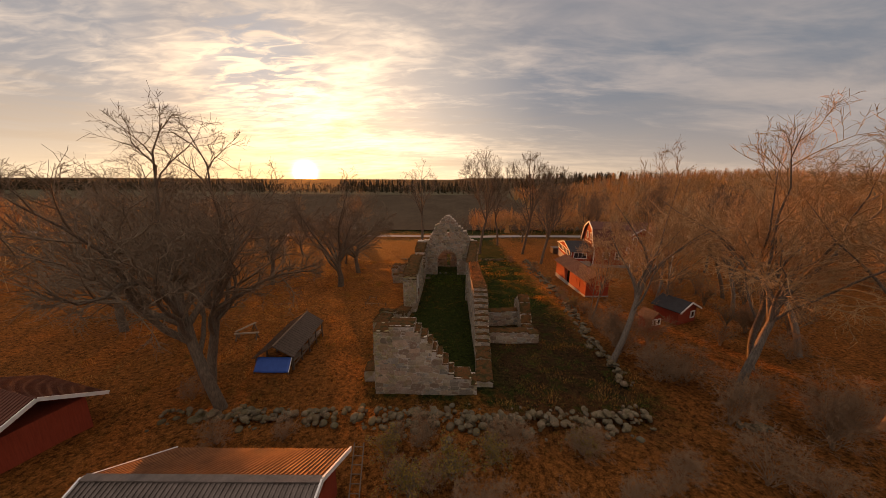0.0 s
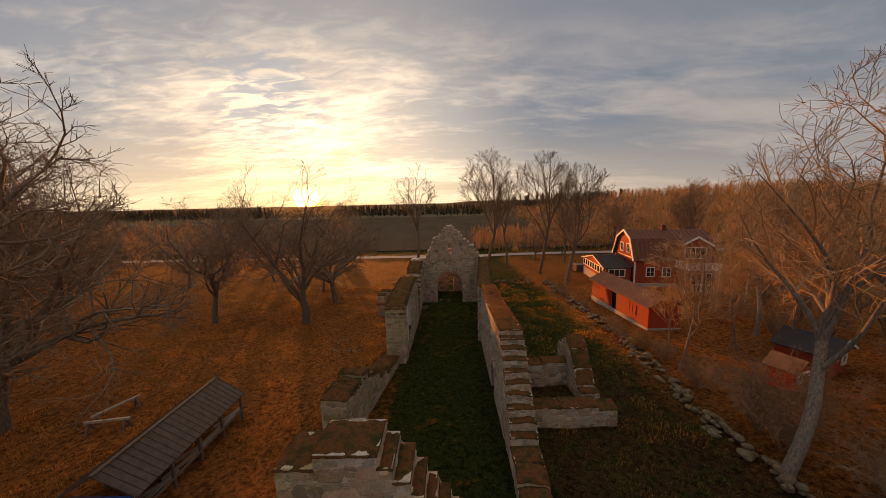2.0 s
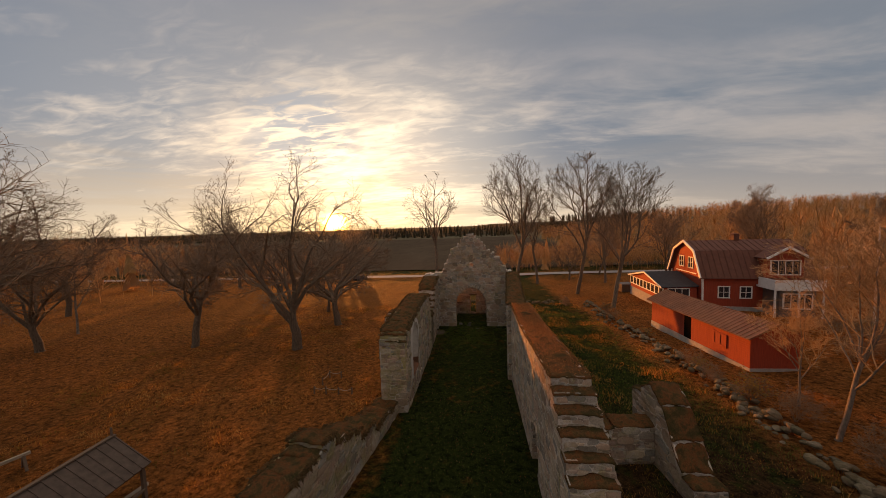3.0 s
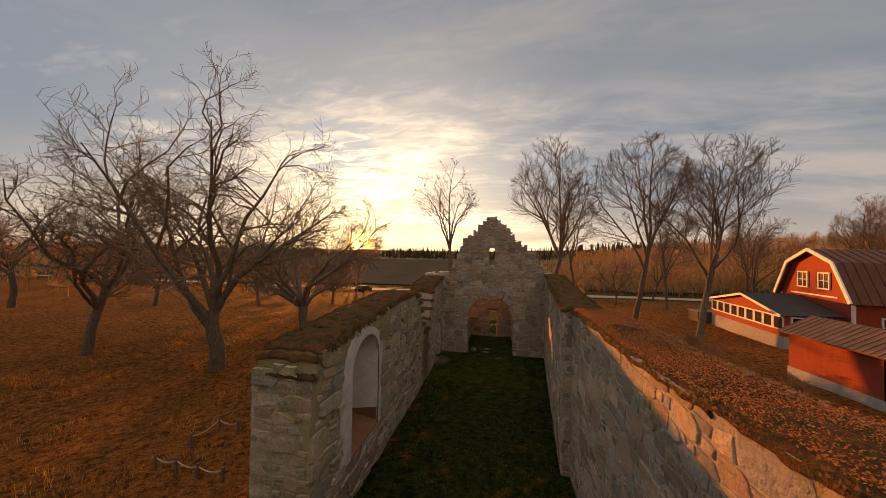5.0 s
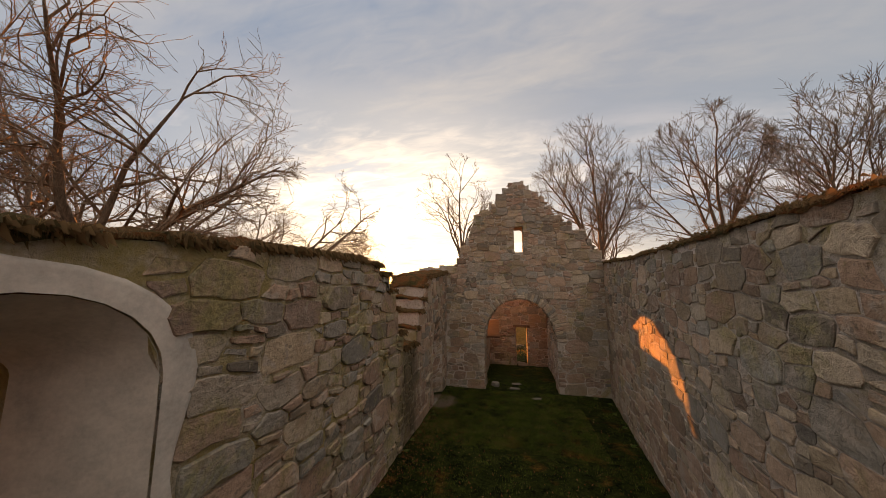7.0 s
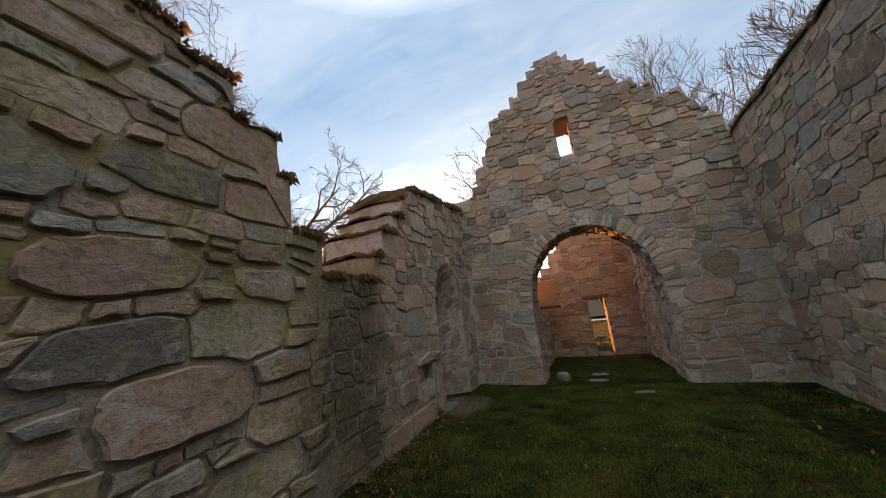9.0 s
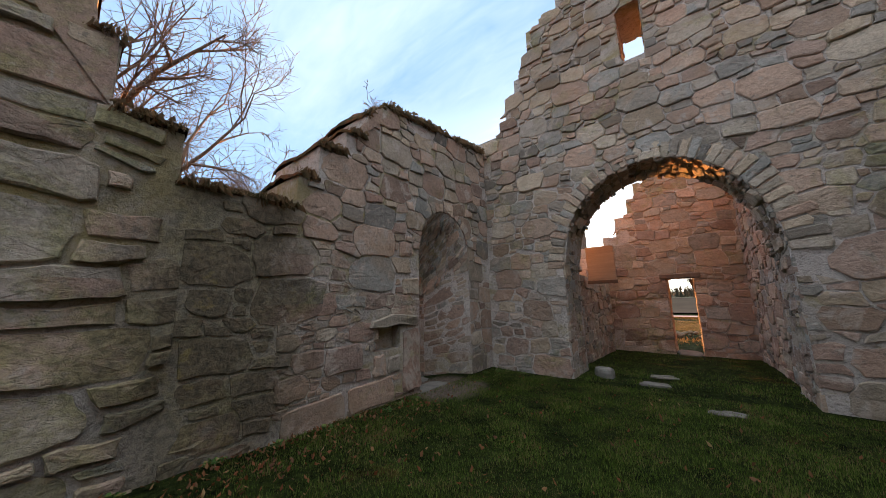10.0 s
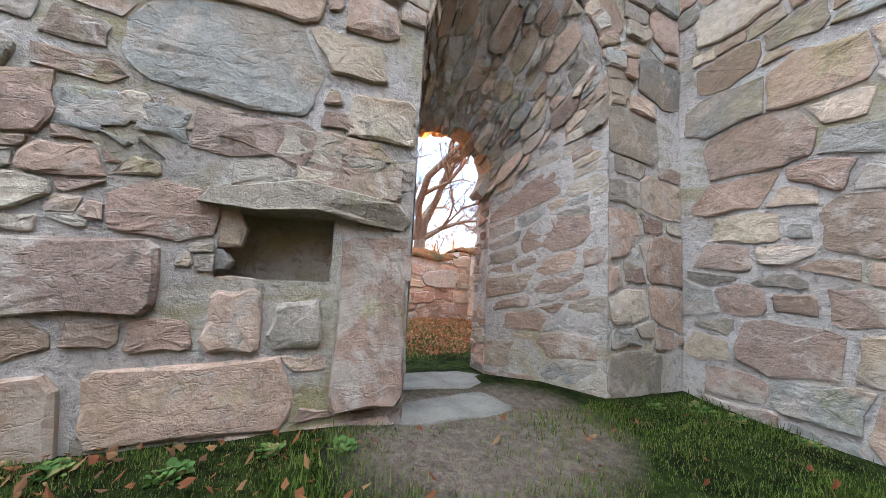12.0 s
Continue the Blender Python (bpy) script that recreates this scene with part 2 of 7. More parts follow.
    tall = k.math("MULTIPLY", k.rng(high.outputs[0], -3.3, -3.5), k.rng(high.outputs[1], 49.6, 47.8))
    crust = k.math("ADD", k.noise(p, 7.5, 7.0, 0.75), k.math("MULTIPLY", tall, 0.025))
    c = k.mix(k.rng(crust, 0.585, 0.65, 0.0, 0.6), c, (0.10, 0.095, 0.085))
    moss = k.math("ADD", k.noise(p, 0.9, 7.0, 0.75, 0.5), k.math("MULTIPLY", tall, k.rng(high.outputs[1], 46.0, 48.0, 0.06, 0.14)))
    c = k.mix(k.rng(moss, 0.55, 0.67, 0.0, 0.65), c, k.mix(k.rng(coarse, 0.4, 0.6), (0.13, 0.135, 0.05), (0.31, 0.30, 0.125)))
    c = k.mix(k.rng(k.noise(p, 0.5, 6.0, 0.7, 0.7), 0.53, 0.66, 0.0, 0.5), c, (0.27, 0.19, 0.115))
    if mossy:
        c = k.mix(1.0, c, (0.55, 0.52, 0.47), "MULTIPLY")
        c = k.mix(k.rng(k.noise(p, 2.6, 5.0, 0.7), 0.5 - mossy * 0.25, 0.62, 0.0, 0.85), c, (0.085, 0.075, 0.04))
    wet = k.math("MULTIPLY", stain_south(k, p, smear), k.rng(k.noise(p, 1.6, 6.0, 0.7), 0.34, 0.50, 0.4, 0.95))
    c = k.mix(wet, c, k.ramp(coarse, (0.35, (0.05, 0.043, 0.03)), (0.65, (0.15, 0.125, 0.08))))
    c = k.mix(k.math("MULTIPLY", wet, k.rng(k.noise(p, 2.2, 5.0, 0.7), 0.60, 0.68, 0.0, 0.5)), c, (0.27, 0.22, 0.065))
    c = k.mix(1.0, c, (1.0, 0.935, 0.865), "MULTIPLY")
    k.link(c, b.inputs["Base Color"])
    b.inputs["Roughness"].default_value = 0.92
    h = k.math("ADD", k.math("MULTIPLY", grain, 0.22), k.math("MULTIPLY", coarse, 0.95))
    h = k.math("ADD", h, k.math("MULTIPLY", vein, 0.45))
    h = k.math("ADD", h, k.rng(crack, 0.0, 0.012, -0.22, 0.0))
    bump(k, b, k.math("ADD", h, k.math("MULTIPLY", k.noise(own, 4.0, 4.0, 0.6, 0.5), 1.8)), 0.7, 0.035)
    return m


def mortar_material():
    m, k, b = material("lime_mortar", 0.05)
    p = position(k)
    big = k.noise(p, 1.1, 6.0, 0.65)
    lump = k.noise(p, 16.0, 6.0, 0.75, 0.4)
    grain = k.noise(p, 60.0, 4.0, 0.7)
    c = k.ramp(big, (0.32, (0.32, 0.275, 0.23)), (0.45, (0.46, 0.40, 0.345)), (0.62, (0.55, 0.49, 0.435)), (0.75, (0.42, 0.36, 0.305)))
    c = k.mix(0.75, c, k.ramp(lump, (0.36, 0.45), (0.49, 1.05)), "MULTIPLY")
    c = k.mix(0.35, c, k.ramp(grain, (0.3, 0.65), (0.6, 1.05)), "MULTIPLY")
    c = k.mix(k.rng(k.noise(p, 0.7, 6.0, 0.72, 0.6), 0.50, 0.63, 0.0, 0.75), c, (0.27, 0.22, 0.075))
    # yellow moss sits in the joints of the tall stretch of the south wall
    sep = k.n("ShaderNodeSeparateXYZ")
    k.link(p, sep.inputs[0])
    tall = k.math("MULTIPLY", k.rng(sep.outputs[0], -3.3, -3.5), k.math("MULTIPLY", k.rng(sep.outputs[1], 49.2, 47.8), k.rng(sep.outputs[2], 1.2, 2.4)))
    c = k.mix(k.math("MULTIPLY", tall, k.rng(k.noise(p, 1.3, 5.0, 0.7), 0.38, 0.56, 0.1, 0.85)), c, k.mix(lump, (0.22, 0.18, 0.06), (0.42, 0.33, 0.13)))
    wet = k.math("MULTIPLY", stain_south(k, p, big), 0.7)
    c = k.mix(wet, c, k.mix(k.rng(lump, 0.45, 0.6), (0.10, 0.085, 0.045), (0.22, 0.185, 0.09)))
    k.link(c, b.inputs["Base Color"])
    b.inputs["Roughness"].default_value = 0.95
    bump(k, b, k.math("ADD", k.math("MULTIPLY", grain, 0.5), k.math("MULTIPLY", lump, 2.0)), 0.9, 0.03)
    return m


def plain(name, color, rough=0.8, spread=0.25, scale=6.0, metal=0.0, bumpy=0.2, stretch=(1, 1, 1), gloss=0.3):
    """A coloured surface with grain and stains at two scales."""
    m, k, b = material(name, gloss)
    v = k.n("ShaderNodeMapping")
    v.inputs["Scale"].default_value = stretch
    k.link(obj_coord(k), v.inputs[0])
    a = k.noise(v.outputs[0], scale, 5.0, 0.6)
    f = k.noise(v.outputs[0], scale * 9, 3.0, 0.6)
    s = k.math("ADD", k.math("MULTIPLY", a, 0.7), k.math("MULTIPLY", f, 0.3))
    lo, hi = 1.0 - spread, 1.0 + spread
    c = k.mix(1.0, color, k.ramp(s, (0.3, lo * 0.9), (0.7, min(hi, 1.0) if max(color) > 0.7 else 1.0)), "MULTIPLY")
    k.link(c, b.inputs["Base Color"])
    b.inputs["Roughness"].default_value = rough
    b.inputs["Metallic"].default_value = metal
    if bumpy:
        bump(k, b, s, bumpy, 0.02)
    return m


def turf_material():
    """Grass on wall tops and steps: dry brown, moss green and leaf red."""
    m, k, b = material("dry_turf", 0.05)
    p = position(k)
    a = k.noise(p, 2.2, 5.0, 0.65)
    f = k.noise(p, 28.0, 4.0, 0.7)
    c = k.ramp(a, (0.32, (0.045, 0.046, 0.016)), (0.43, (0.08, 0.055, 0.024)), (0.5, (0.13, 0.072, 0.03)), (0.56, (0.18, 0.07, 0.028)), (0.62, (0.10, 0.06, 0.026)), (0.70, (0.05, 0.042, 0.018)))
    c = k.mix(0.8, c, k.ramp(f, (0.3, 0.35), (0.7, 1.0)), "MULTIPLY")
    k.link(c, b.inputs["Base Color"])
    b.inputs["Roughness"].default_value = 1.0
    bump(k, b, f, 1.0, 0.06)
    return m


def ground_material():
    m, k, b = material("autumn_ground", 0.05)
    p = position(k)
    sep = k.n("ShaderNodeSeparateXYZ")
    k.link(p, sep.inputs[0])
    x, y, z = sep.outputs
    a = k.noise(p, 0.16, 6.0, 0.65)
    mid = k.noise(p, 1.1, 5.0, 0.65)
    f = k.noise(p, 16.0, 4.0, 0.75)
    green = k.ramp(f, (0.3, (0.014, 0.020, 0.005)), (0.7, (0.050, 0.068, 0.013)))
    leaf = k.ramp(f, (0.3, (0.080, 0.030, 0.010)), (0.5, (0.34, 0.122, 0.031)), (0.72, (0.60, 0.245, 0.063)))
    # the leaves lie outside the church, under the trees
    south = k.math("MULTIPLY", k.rng(x, -3.0, -7.0), k.math("MAXIMUM", k.rng(k.math("ABSOLUTE", k.math("SUBTRACT", y, 52.5)), 1.4, 2.6), k.rng(x, -8.0, -9.5)))
    east = k.rng(y, 22.5, 18.5)
    thicket = k.rng(x, 12.0, 15.5)
    litter = k.math("MAXIMUM", k.math("MAXIMUM", south, east), thicket)
    yard = k.math("MULTIPLY", k.math("MULTIPLY", k.math("MULTIPLY", k.rng(x, 2.5, 5.5), k.rng(y, 40.0, 34.0)), k.rng(x, 16.0, 12.5)), k.rng(y, 16.0, 20.0))
    litter = k.math("MULTIPLY", litter, k.rng(y, 120.0, 80.0))
    amount = k.math("ADD", k.math("MULTIPLY", litter, 0.32), k.math("ADD", k.math("MULTIPLY", mid, 0.55), k.math("MULTIPLY", a, 0.45)))
    c = k.mix(k.rng(amount, 0.56, 0.76), green, leaf)
    c = k.mix(k.math("MULTIPLY", yard, 0.85), c, k.mix(k.rng(mid, 0.36, 0.50), k.ramp(f, (0.3, (0.02, 0.026, 0.006)), (0.7, (0.075, 0.09, 0.02))), k.ramp(f, (0.3, (0.025, 0.015, 0.009)), (0.7, (0.13, 0.062, 0.028)))))
    c = k.mix(1.0, c, k.ramp(k.noise(p, 3.6, 5.0, 0.7, 0.4), (0.36, 0.22), (0.60, 1.0)), "MULTIPLY")
    # trodden soil before the south doorway
    bare = k.math("ADD", k.math("ADD", k.math("POWER", k.math("DIVIDE", k.math("ADD", x, 3.4), 0.75), 2.0), k.math("POWER", k.math("DIVIDE", k.math("SUBTRACT", y, 52.3), 0.9), 2.0)), k.math("MULTIPLY", mid, 0.6))
    c = k.mix(k.rng(bare, 1.5, 0.9), c, k.ramp(f, (0.3, (0.10, 0.075, 0.055)), (0.7, (0.24, 0.19, 0.145))))
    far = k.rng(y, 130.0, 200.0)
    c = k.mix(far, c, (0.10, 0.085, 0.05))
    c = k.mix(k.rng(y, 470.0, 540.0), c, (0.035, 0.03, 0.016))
    k.link(c, b.inputs["Base Color"])
    b.inputs["Roughness"].default_value = 1.0
    bump(k, b, k.math("ADD", k.math("ADD", f, mid), k.noise(p, 4.5, 4.0, 0.7)), 1.0, 0.2)
    return m


def bark_material(name, dark, light, rnd=0.2):
    m, k, b = material(name)
    p = position(k)
    v = k.n("ShaderNodeMapping")
    v.inputs["Scale"].default_value = (9, 9, 2)
    k.link(p, v.inputs[0])
    f = k.noise(v.outputs[0], 1.5, 5.0, 0.7)
    k.link(k.ramp(f, (0.3, dark), (0.7, light)), b.inputs["Base Color"])
    b.inputs["Roughness"].default_value = 0.95
    bump(k, b, f, 0.6, 0.04)
    return m


def thin_sheet(m, k, b, c, through=0.45):
    """A blade or leaf: part of the light passes through it."""
    k.link(c, b.inputs["Base Color"])
    b.inputs["Roughness"].default_value = 0.8
    tr = k.n("ShaderNodeBsdfTranslucent")
    k.link(c, tr.inputs[0])
    mx = k.n("ShaderNodeMixShader")
    mx.inputs[0].default_value = through
    k.link(b.outputs[0], mx.inputs[1])
    k.link(tr.outputs[0], mx.inputs[2])
    out = next(n for n in m.node_tree.nodes if n.type == "OUTPUT_MATERIAL")
    k.link(mx.outputs[0], out.inputs[0])


def leaf_material(name, stops):
    m, k, b = material(name)
    r = k.n("ShaderNodeNewGeometry").outputs["Random Per Island"]
    thin_sheet(m, k, b, k.ramp(r, *stops))
    return m


def meadow_material():
    """Rank grass in patches of rust, straw and olive."""
    m, k, b = material("meadow_grass_blades", 0.05)
    r = k.n("ShaderNodeNewGeometry").outputs["Random Per Island"]
    patch = k.noise(position(k), 0.33, 5.0, 0.7, 0.4)
    tone = k.ramp(patch, (0.34, (0.12, 0.115, 0.024)), (0.44, (0.32, 0.18, 0.045)), (0.52, (0.58, 0.235, 0.052)), (0.6, (0.52, 0.31, 0.10)), (0.7, (0.15, 0.080, 0.026)))
    thin_sheet(m, k, b, k.mix(1.0, tone, k.ramp(r, (0.0, 0.6), (1.0, 1.2)), "MULTIPLY"), 0.5)
    return m


def lawn_material():
    """Green blades with yellower and browner patches among them."""
    m, k, b = material("grass_blades", 0.05)
    r = k.n("ShaderNodeNewGeometry").outputs["Random Per Island"]
    p = position(k)
    patch = k.noise(p, 1.7, 6.0, 0.75, 0.4)
    tone = k.ramp(k.math("ADD", k.math("MULTIPLY", r, 0.3), k.math("MULTIPLY", patch, 0.7)), (0.30, (0.032, 0.052, 0.010)), (0.42, (0.064, 0.102, 0.018)), (0.54, (0.128, 0.185, 0.032)), (0.62, (0.20, 0.195, 0.06)), (0.66, (0.19, 0.13, 0.06)))
    thin_sheet(m, k, b, k.mix(1.0, tone, k.ramp(k.math("FRACT", k.math("MULTIPLY", r, 13.0)), (0.0, 0.7), (1.0, 1.2)), "MULTIPLY"), 0.4)
    return m


def glass_material(name="window_glass"):
    m, k, b = material(name)
    b.inputs["Base Color"].default_value = (0.03, 0.03, 0.035, 1)
    b.inputs["Roughness"].default_value = 0.06
    b.inputs["Specular IOR Level"].default_value = 0.9
    return m


MEADOW = meadow_material()
STONE_ONE = stone_material("granite_stone", True)
STONE_MANY = stone_material("granite_rubble", False)
MORTAR = mortar_material()
TURF = turf_material()
GROUND = ground_material()
PLASTER = plain("white_lime_plaster", (0.62, 0.57, 0.50), 0.92, 0.4, 2.6)
BARK = bark_material("grey_brown_bark", (0.06, 0.045, 0.033), (0.20, 0.15, 0.105))
BIRCH = bark_material("pale_bark", (0.07, 0.056, 0.043), (0.25, 0.205, 0.165))
BRUSH = bark_material("dark_brush_stems", (0.13, 0.082, 0.052), (0.34, 0.21, 0.12))
GOLD_TWIG = bark_material("golden_brown_twigs", (0.26, 0.16, 0.08), (0.52, 0.33, 0.17))
TWIG = bark_material("brown_twigs", (0.10, 0.075, 0.052), (0.25, 0.18, 0.12))
RED_PAINT = plain("falu_red_boards", (0.36, 0.06, 0.028), 0.85, 0.3, 3.0, stretch=(6, 6, 0.4))
WHITE_PAINT = plain("white_paint", (0.78, 0.76, 0.72), 0.6, 0.12, 4.0)
ROOF_TILE = plain("red_brown_roof", (0.15, 0.055, 0.035), 0.75, 0.35, 2.0)
SHED_ROOF = plain("faded_red_sheet_roof", (0.27, 0.115, 0.065), 0.7, 0.4, 1.2)
DOORWAY_SHADE = plain("doorway_shade_black", (0.008, 0.007, 0.006), 1.0, 0.2, 2.0, gloss=0.0)
TAR_ROOF = plain("black_roofing_felt", (0.045, 0.045, 0.048), 0.85, 0.35, 2.0)
RUST_ORANGE = plain("rust_orange_iron", (0.30, 0.13, 0.06), 0.7, 0.45, 1.5, 0.3)
GREY_IRON = plain("weathered_grey_iron", (0.20, 0.165, 0.145), 0.65, 0.45, 2.5, 0.4)
TARP = plain("blue_tarpaulin", (0.03, 0.11, 0.42), 0.45, 0.2, 3.0)
OLD_WOOD = plain("weathered_wood", (0.16, 0.11, 0.075), 0.85, 0.35, 2.0, stretch=(8, 8, 1))
PALE_WOOD = plain("pale_sawn_boards", (0.42, 0.33, 0.24), 0.8, 0.3, 2.0, stretch=(1, 8, 8))
CONCRETE = plain("grey_concrete", (0.38, 0.37, 0.35), 0.9, 0.25, 3.0)
ASPHALT = plain("pale_road_gravel", (0.30, 0.27, 0.25), 0.9, 0.2, 1.0)
FIELD = plain("ploughed_field", (0.105, 0.078, 0.054), 1.0, 0.35, 0.05, stretch=(1, 0.3, 1), gloss=0.0)
GLASS = glass_material()
GRASS = lawn_material()
WALL_GRASS = leaf_material("dead_wall_grass", ((0.0, (0.07, 0.055, 0.022)), (0.5, (0.15, 0.09, 0.042)), (1.0, (0.22, 0.14, 0.065))))
DEAD_LEAF = leaf_material("fallen_leaves", ((0.0, (0.15, 0.045, 0.014)), (0.4, (0.20, 0.085, 0.03)), (0.7, (0.10, 0.05, 0.022)), (0.9, (0.25, 0.13, 0.05)), (1.0, (0.30, 0.2, 0.09))))
RED_LEAF = leaf_material("rust_red_leaves", ((0.0, (0.38, 0.11, 0.035)), (0.4, (0.50, 0.18, 0.05)), (0.75, (0.25, 0.09, 0.03)), (1.0, (0.55, 0.27, 0.09))))
BUSH_LEAF = leaf_material("yellow_bush_leaves", ((0.0, (0.16, 0.11, 0.02)), (0.5, (0.30, 0.19, 0.04)), (1.0, (0.10, 0.09, 0.025))))
BARE_WOOD = leaf_material("bare_woodland", ((0.0, (0.36, 0.20, 0.085)), (0.5, (0.58, 0.33, 0.13)), (0.85, (0.66, 0.41, 0.19)), (1.0, (0.28, 0.19, 0.08))))
CONIFER = leaf_material("dark_forest", ((0.0, (0.035, 0.034, 0.017)), (0.5, (0.075, 0.055, 0.028)), (0.8, (0.12, 0.075, 0.036)), (1.0, (0.05, 0.048, 0.022))))


# ---- mesh helpers ----
def mesh_ob(name, verts, faces, mat, parent=None, smooth=False):
    me = bpy.data.meshes.new(name)
    me.from_pydata(verts, [], faces)
    me.materials.append(mat)
    if smooth:
        me.shade_smooth()
    ob = new(name, me)
    if parent is not None:
        ob.parent = parent
    return ob


def part(name, bm, mat, parent=None, label=""):
    me = bpy.data.meshes.new(name)
    bm.to_mesh(me)
    bm.free()
    me.materials.append(mat)
    ob = new(name, me)
    if parent is not None:
        ob.parent = parent
    if label:
        ob["label"] = label
    return ob


def thing(name, at, label, category, group="", kind=""):
    e = new(name)
    e.empty_display_size = 0.2
    e.matrix_world = at
    return tagged(e, label, category, group, kind)


def box_bm(x0, x1, y0, y1, z0, z1, bevel=0.0, bm=None):
    bm = bm or bmesh.new()
    vs = [bm.verts.new((x, y, z)) for z in (z0, z1) for y in (y0, y1) for x in (x0, x1)]
    fs = [bm.faces.new([vs[i] for i in f]) for f in ((0, 2, 3, 1), (4, 5, 7, 6), (0, 1, 5, 4), (2, 6, 7, 3), (0, 4, 6, 2), (1, 3, 7, 5))]
    if bevel:
        es = list({e for f in fs for e in f.edges})
        bmesh.ops.bevel(bm, geom=es, offset=bevel, segments=1, affect="EDGES")
    return bm


def bar_bm(a, b, w, h=None, bm=None):
    """A squared bar from a to b."""
    bm = bm or bmesh.new()
    a, b = Vector(a), Vector(b)
    h = h or w
    d = (b - a).normalized()
    s = d.cross(Vector((0, 0, 1)))
    s = s.normalized() if s.length > 0.01 else Vector((1, 0, 0))
    u = s.cross(d).normalized()
    ring = [(-w / 2, -h / 2), (w / 2, -h / 2), (w / 2, h / 2), (-w / 2, h / 2)]
    va = [bm.verts.new(a + s * i + u * j) for i, j in ring]
    vb = [bm.verts.new(b + s * i + u * j) for i, j in ring]
    for i in range(4):
        bm.faces.new((va[i], va[(i + 1) % 4], vb[(i + 1) % 4], vb[i]))
    bm.faces.new(va[::-1])
    bm.faces.new(vb)
    return bm


def slab_bm(corners, thick, bm=None):
    """A flat sheet with thickness from its four top corners."""
    bm = bm or bmesh.new()
    n = (Vector(corners[1]) - Vector(corners[0])).cross(Vector(corners[2]) - Vector(corners[0])).normalized()
    if n.z < 0:
        corners, n = corners[::-1], -n
    t = [bm.verts.new(c) for c in corners]
    u = [bm.verts.new(Vector(c) - n * thick) for c in corners]
    bm.faces.new(t)
    bm.faces.new(u[::-1])
    for i in range(len(t)):
        j = (i + 1) % len(t)
        bm.faces.new((t[j], t[i], u[i], u[j]))
    return bm


def steps_at(pairs, v):
    """Linear interpolation in a list of (place, value)."""
    if v <= pairs[0][0]:
        return pairs[0][1]
    for (a, fa), (b, fb) in zip(pairs, pairs[1:]):
        if v <= b:
            return fa + (fb - fa) * (v - a) / max(b - a, 1e-6)
    return pairs[-1][1]


# ---- ground ----
SLOPE = [(-400, 2.6), (0, 2.4), (12, 2.1), (18, 1.75), (22, 1.5), (30, 0.95), (40, 0.42), (50, 0.08), (56, -0.05), (62, -0.28), (75, -0.6), (95, -1.2), (130, -1.8), (300, -2.2), (600, 0.0), (1200, 6.0), (4500, 40.0)]


def ground_z(x, y):
    z = steps_at(SLOPE, y)
    if x > 12:
        z += 0.35 * min((x - 12) / 12, 1.0)
    hill = max(0.0, min((x - 60) / 200, 1.0)) * max(0.0, min((y - 90) / 220, 1.0))
    return z + 20.0 * hill


def rough_z(x, y):
    inside = -3.7 < x < 4.2 and 23 < y < 62
    a = 0.05 if inside else 0.16
    if abs(x) > 150 or y > 250 or y < -100:
        return ground_z(x, y)
    return ground_z(x, y) + a * noise.noise((x * 0.35, y * 0.35, 1.7)) + 0.03 * noise.noise((x * 1.7, y * 1.7, 4.2))


def sheet(name, xs, ys, zf, mat, label, category):
    vs = [(x, y, zf(x, y)) for y in ys for x in xs]
    w = len(xs)
    fs = [(j * w + i, j * w + i + 1, (j + 1) * w + i + 1, (j + 1) * w + i) for j in range(len(ys) - 1) for i in range(w - 1)]
    return tagged(mesh_ob(name, vs, fs, mat, smooth=True), label, category, kind="structure")


def spread(lo, hi, step, far_lo, far_hi, grow=1.25):
    out = [lo + i * step for i in range(int((hi - lo) / step) + 1)]
    s, v = step, out[-1]
    while v < far_hi:
        s *= grow
        v += s
        out.append(v)
    s, v = step, out[0]
    while v > far_lo:
        s *= grow
        v -= s
        out.insert(0, v)
    return out


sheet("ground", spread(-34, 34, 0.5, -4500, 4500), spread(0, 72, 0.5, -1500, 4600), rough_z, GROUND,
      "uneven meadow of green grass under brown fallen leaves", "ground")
sheet("field", [-260 + 20 * i for i in range(17)], [112 + 10 * i for i in range(30)], lambda x, y: ground_z(x, y) + 0.25, FIELD,
      "bare grey-brown ploughed field beyond the road", "field")
sheet("road", [-200 + 10 * i for i in range(30)], [96.5, 98.5, 100.5], lambda x, y: ground_z(x, y + 0.05 * x) + 0.22, ASPHALT,
      "pale narrow country road behind the churchyard", "road")


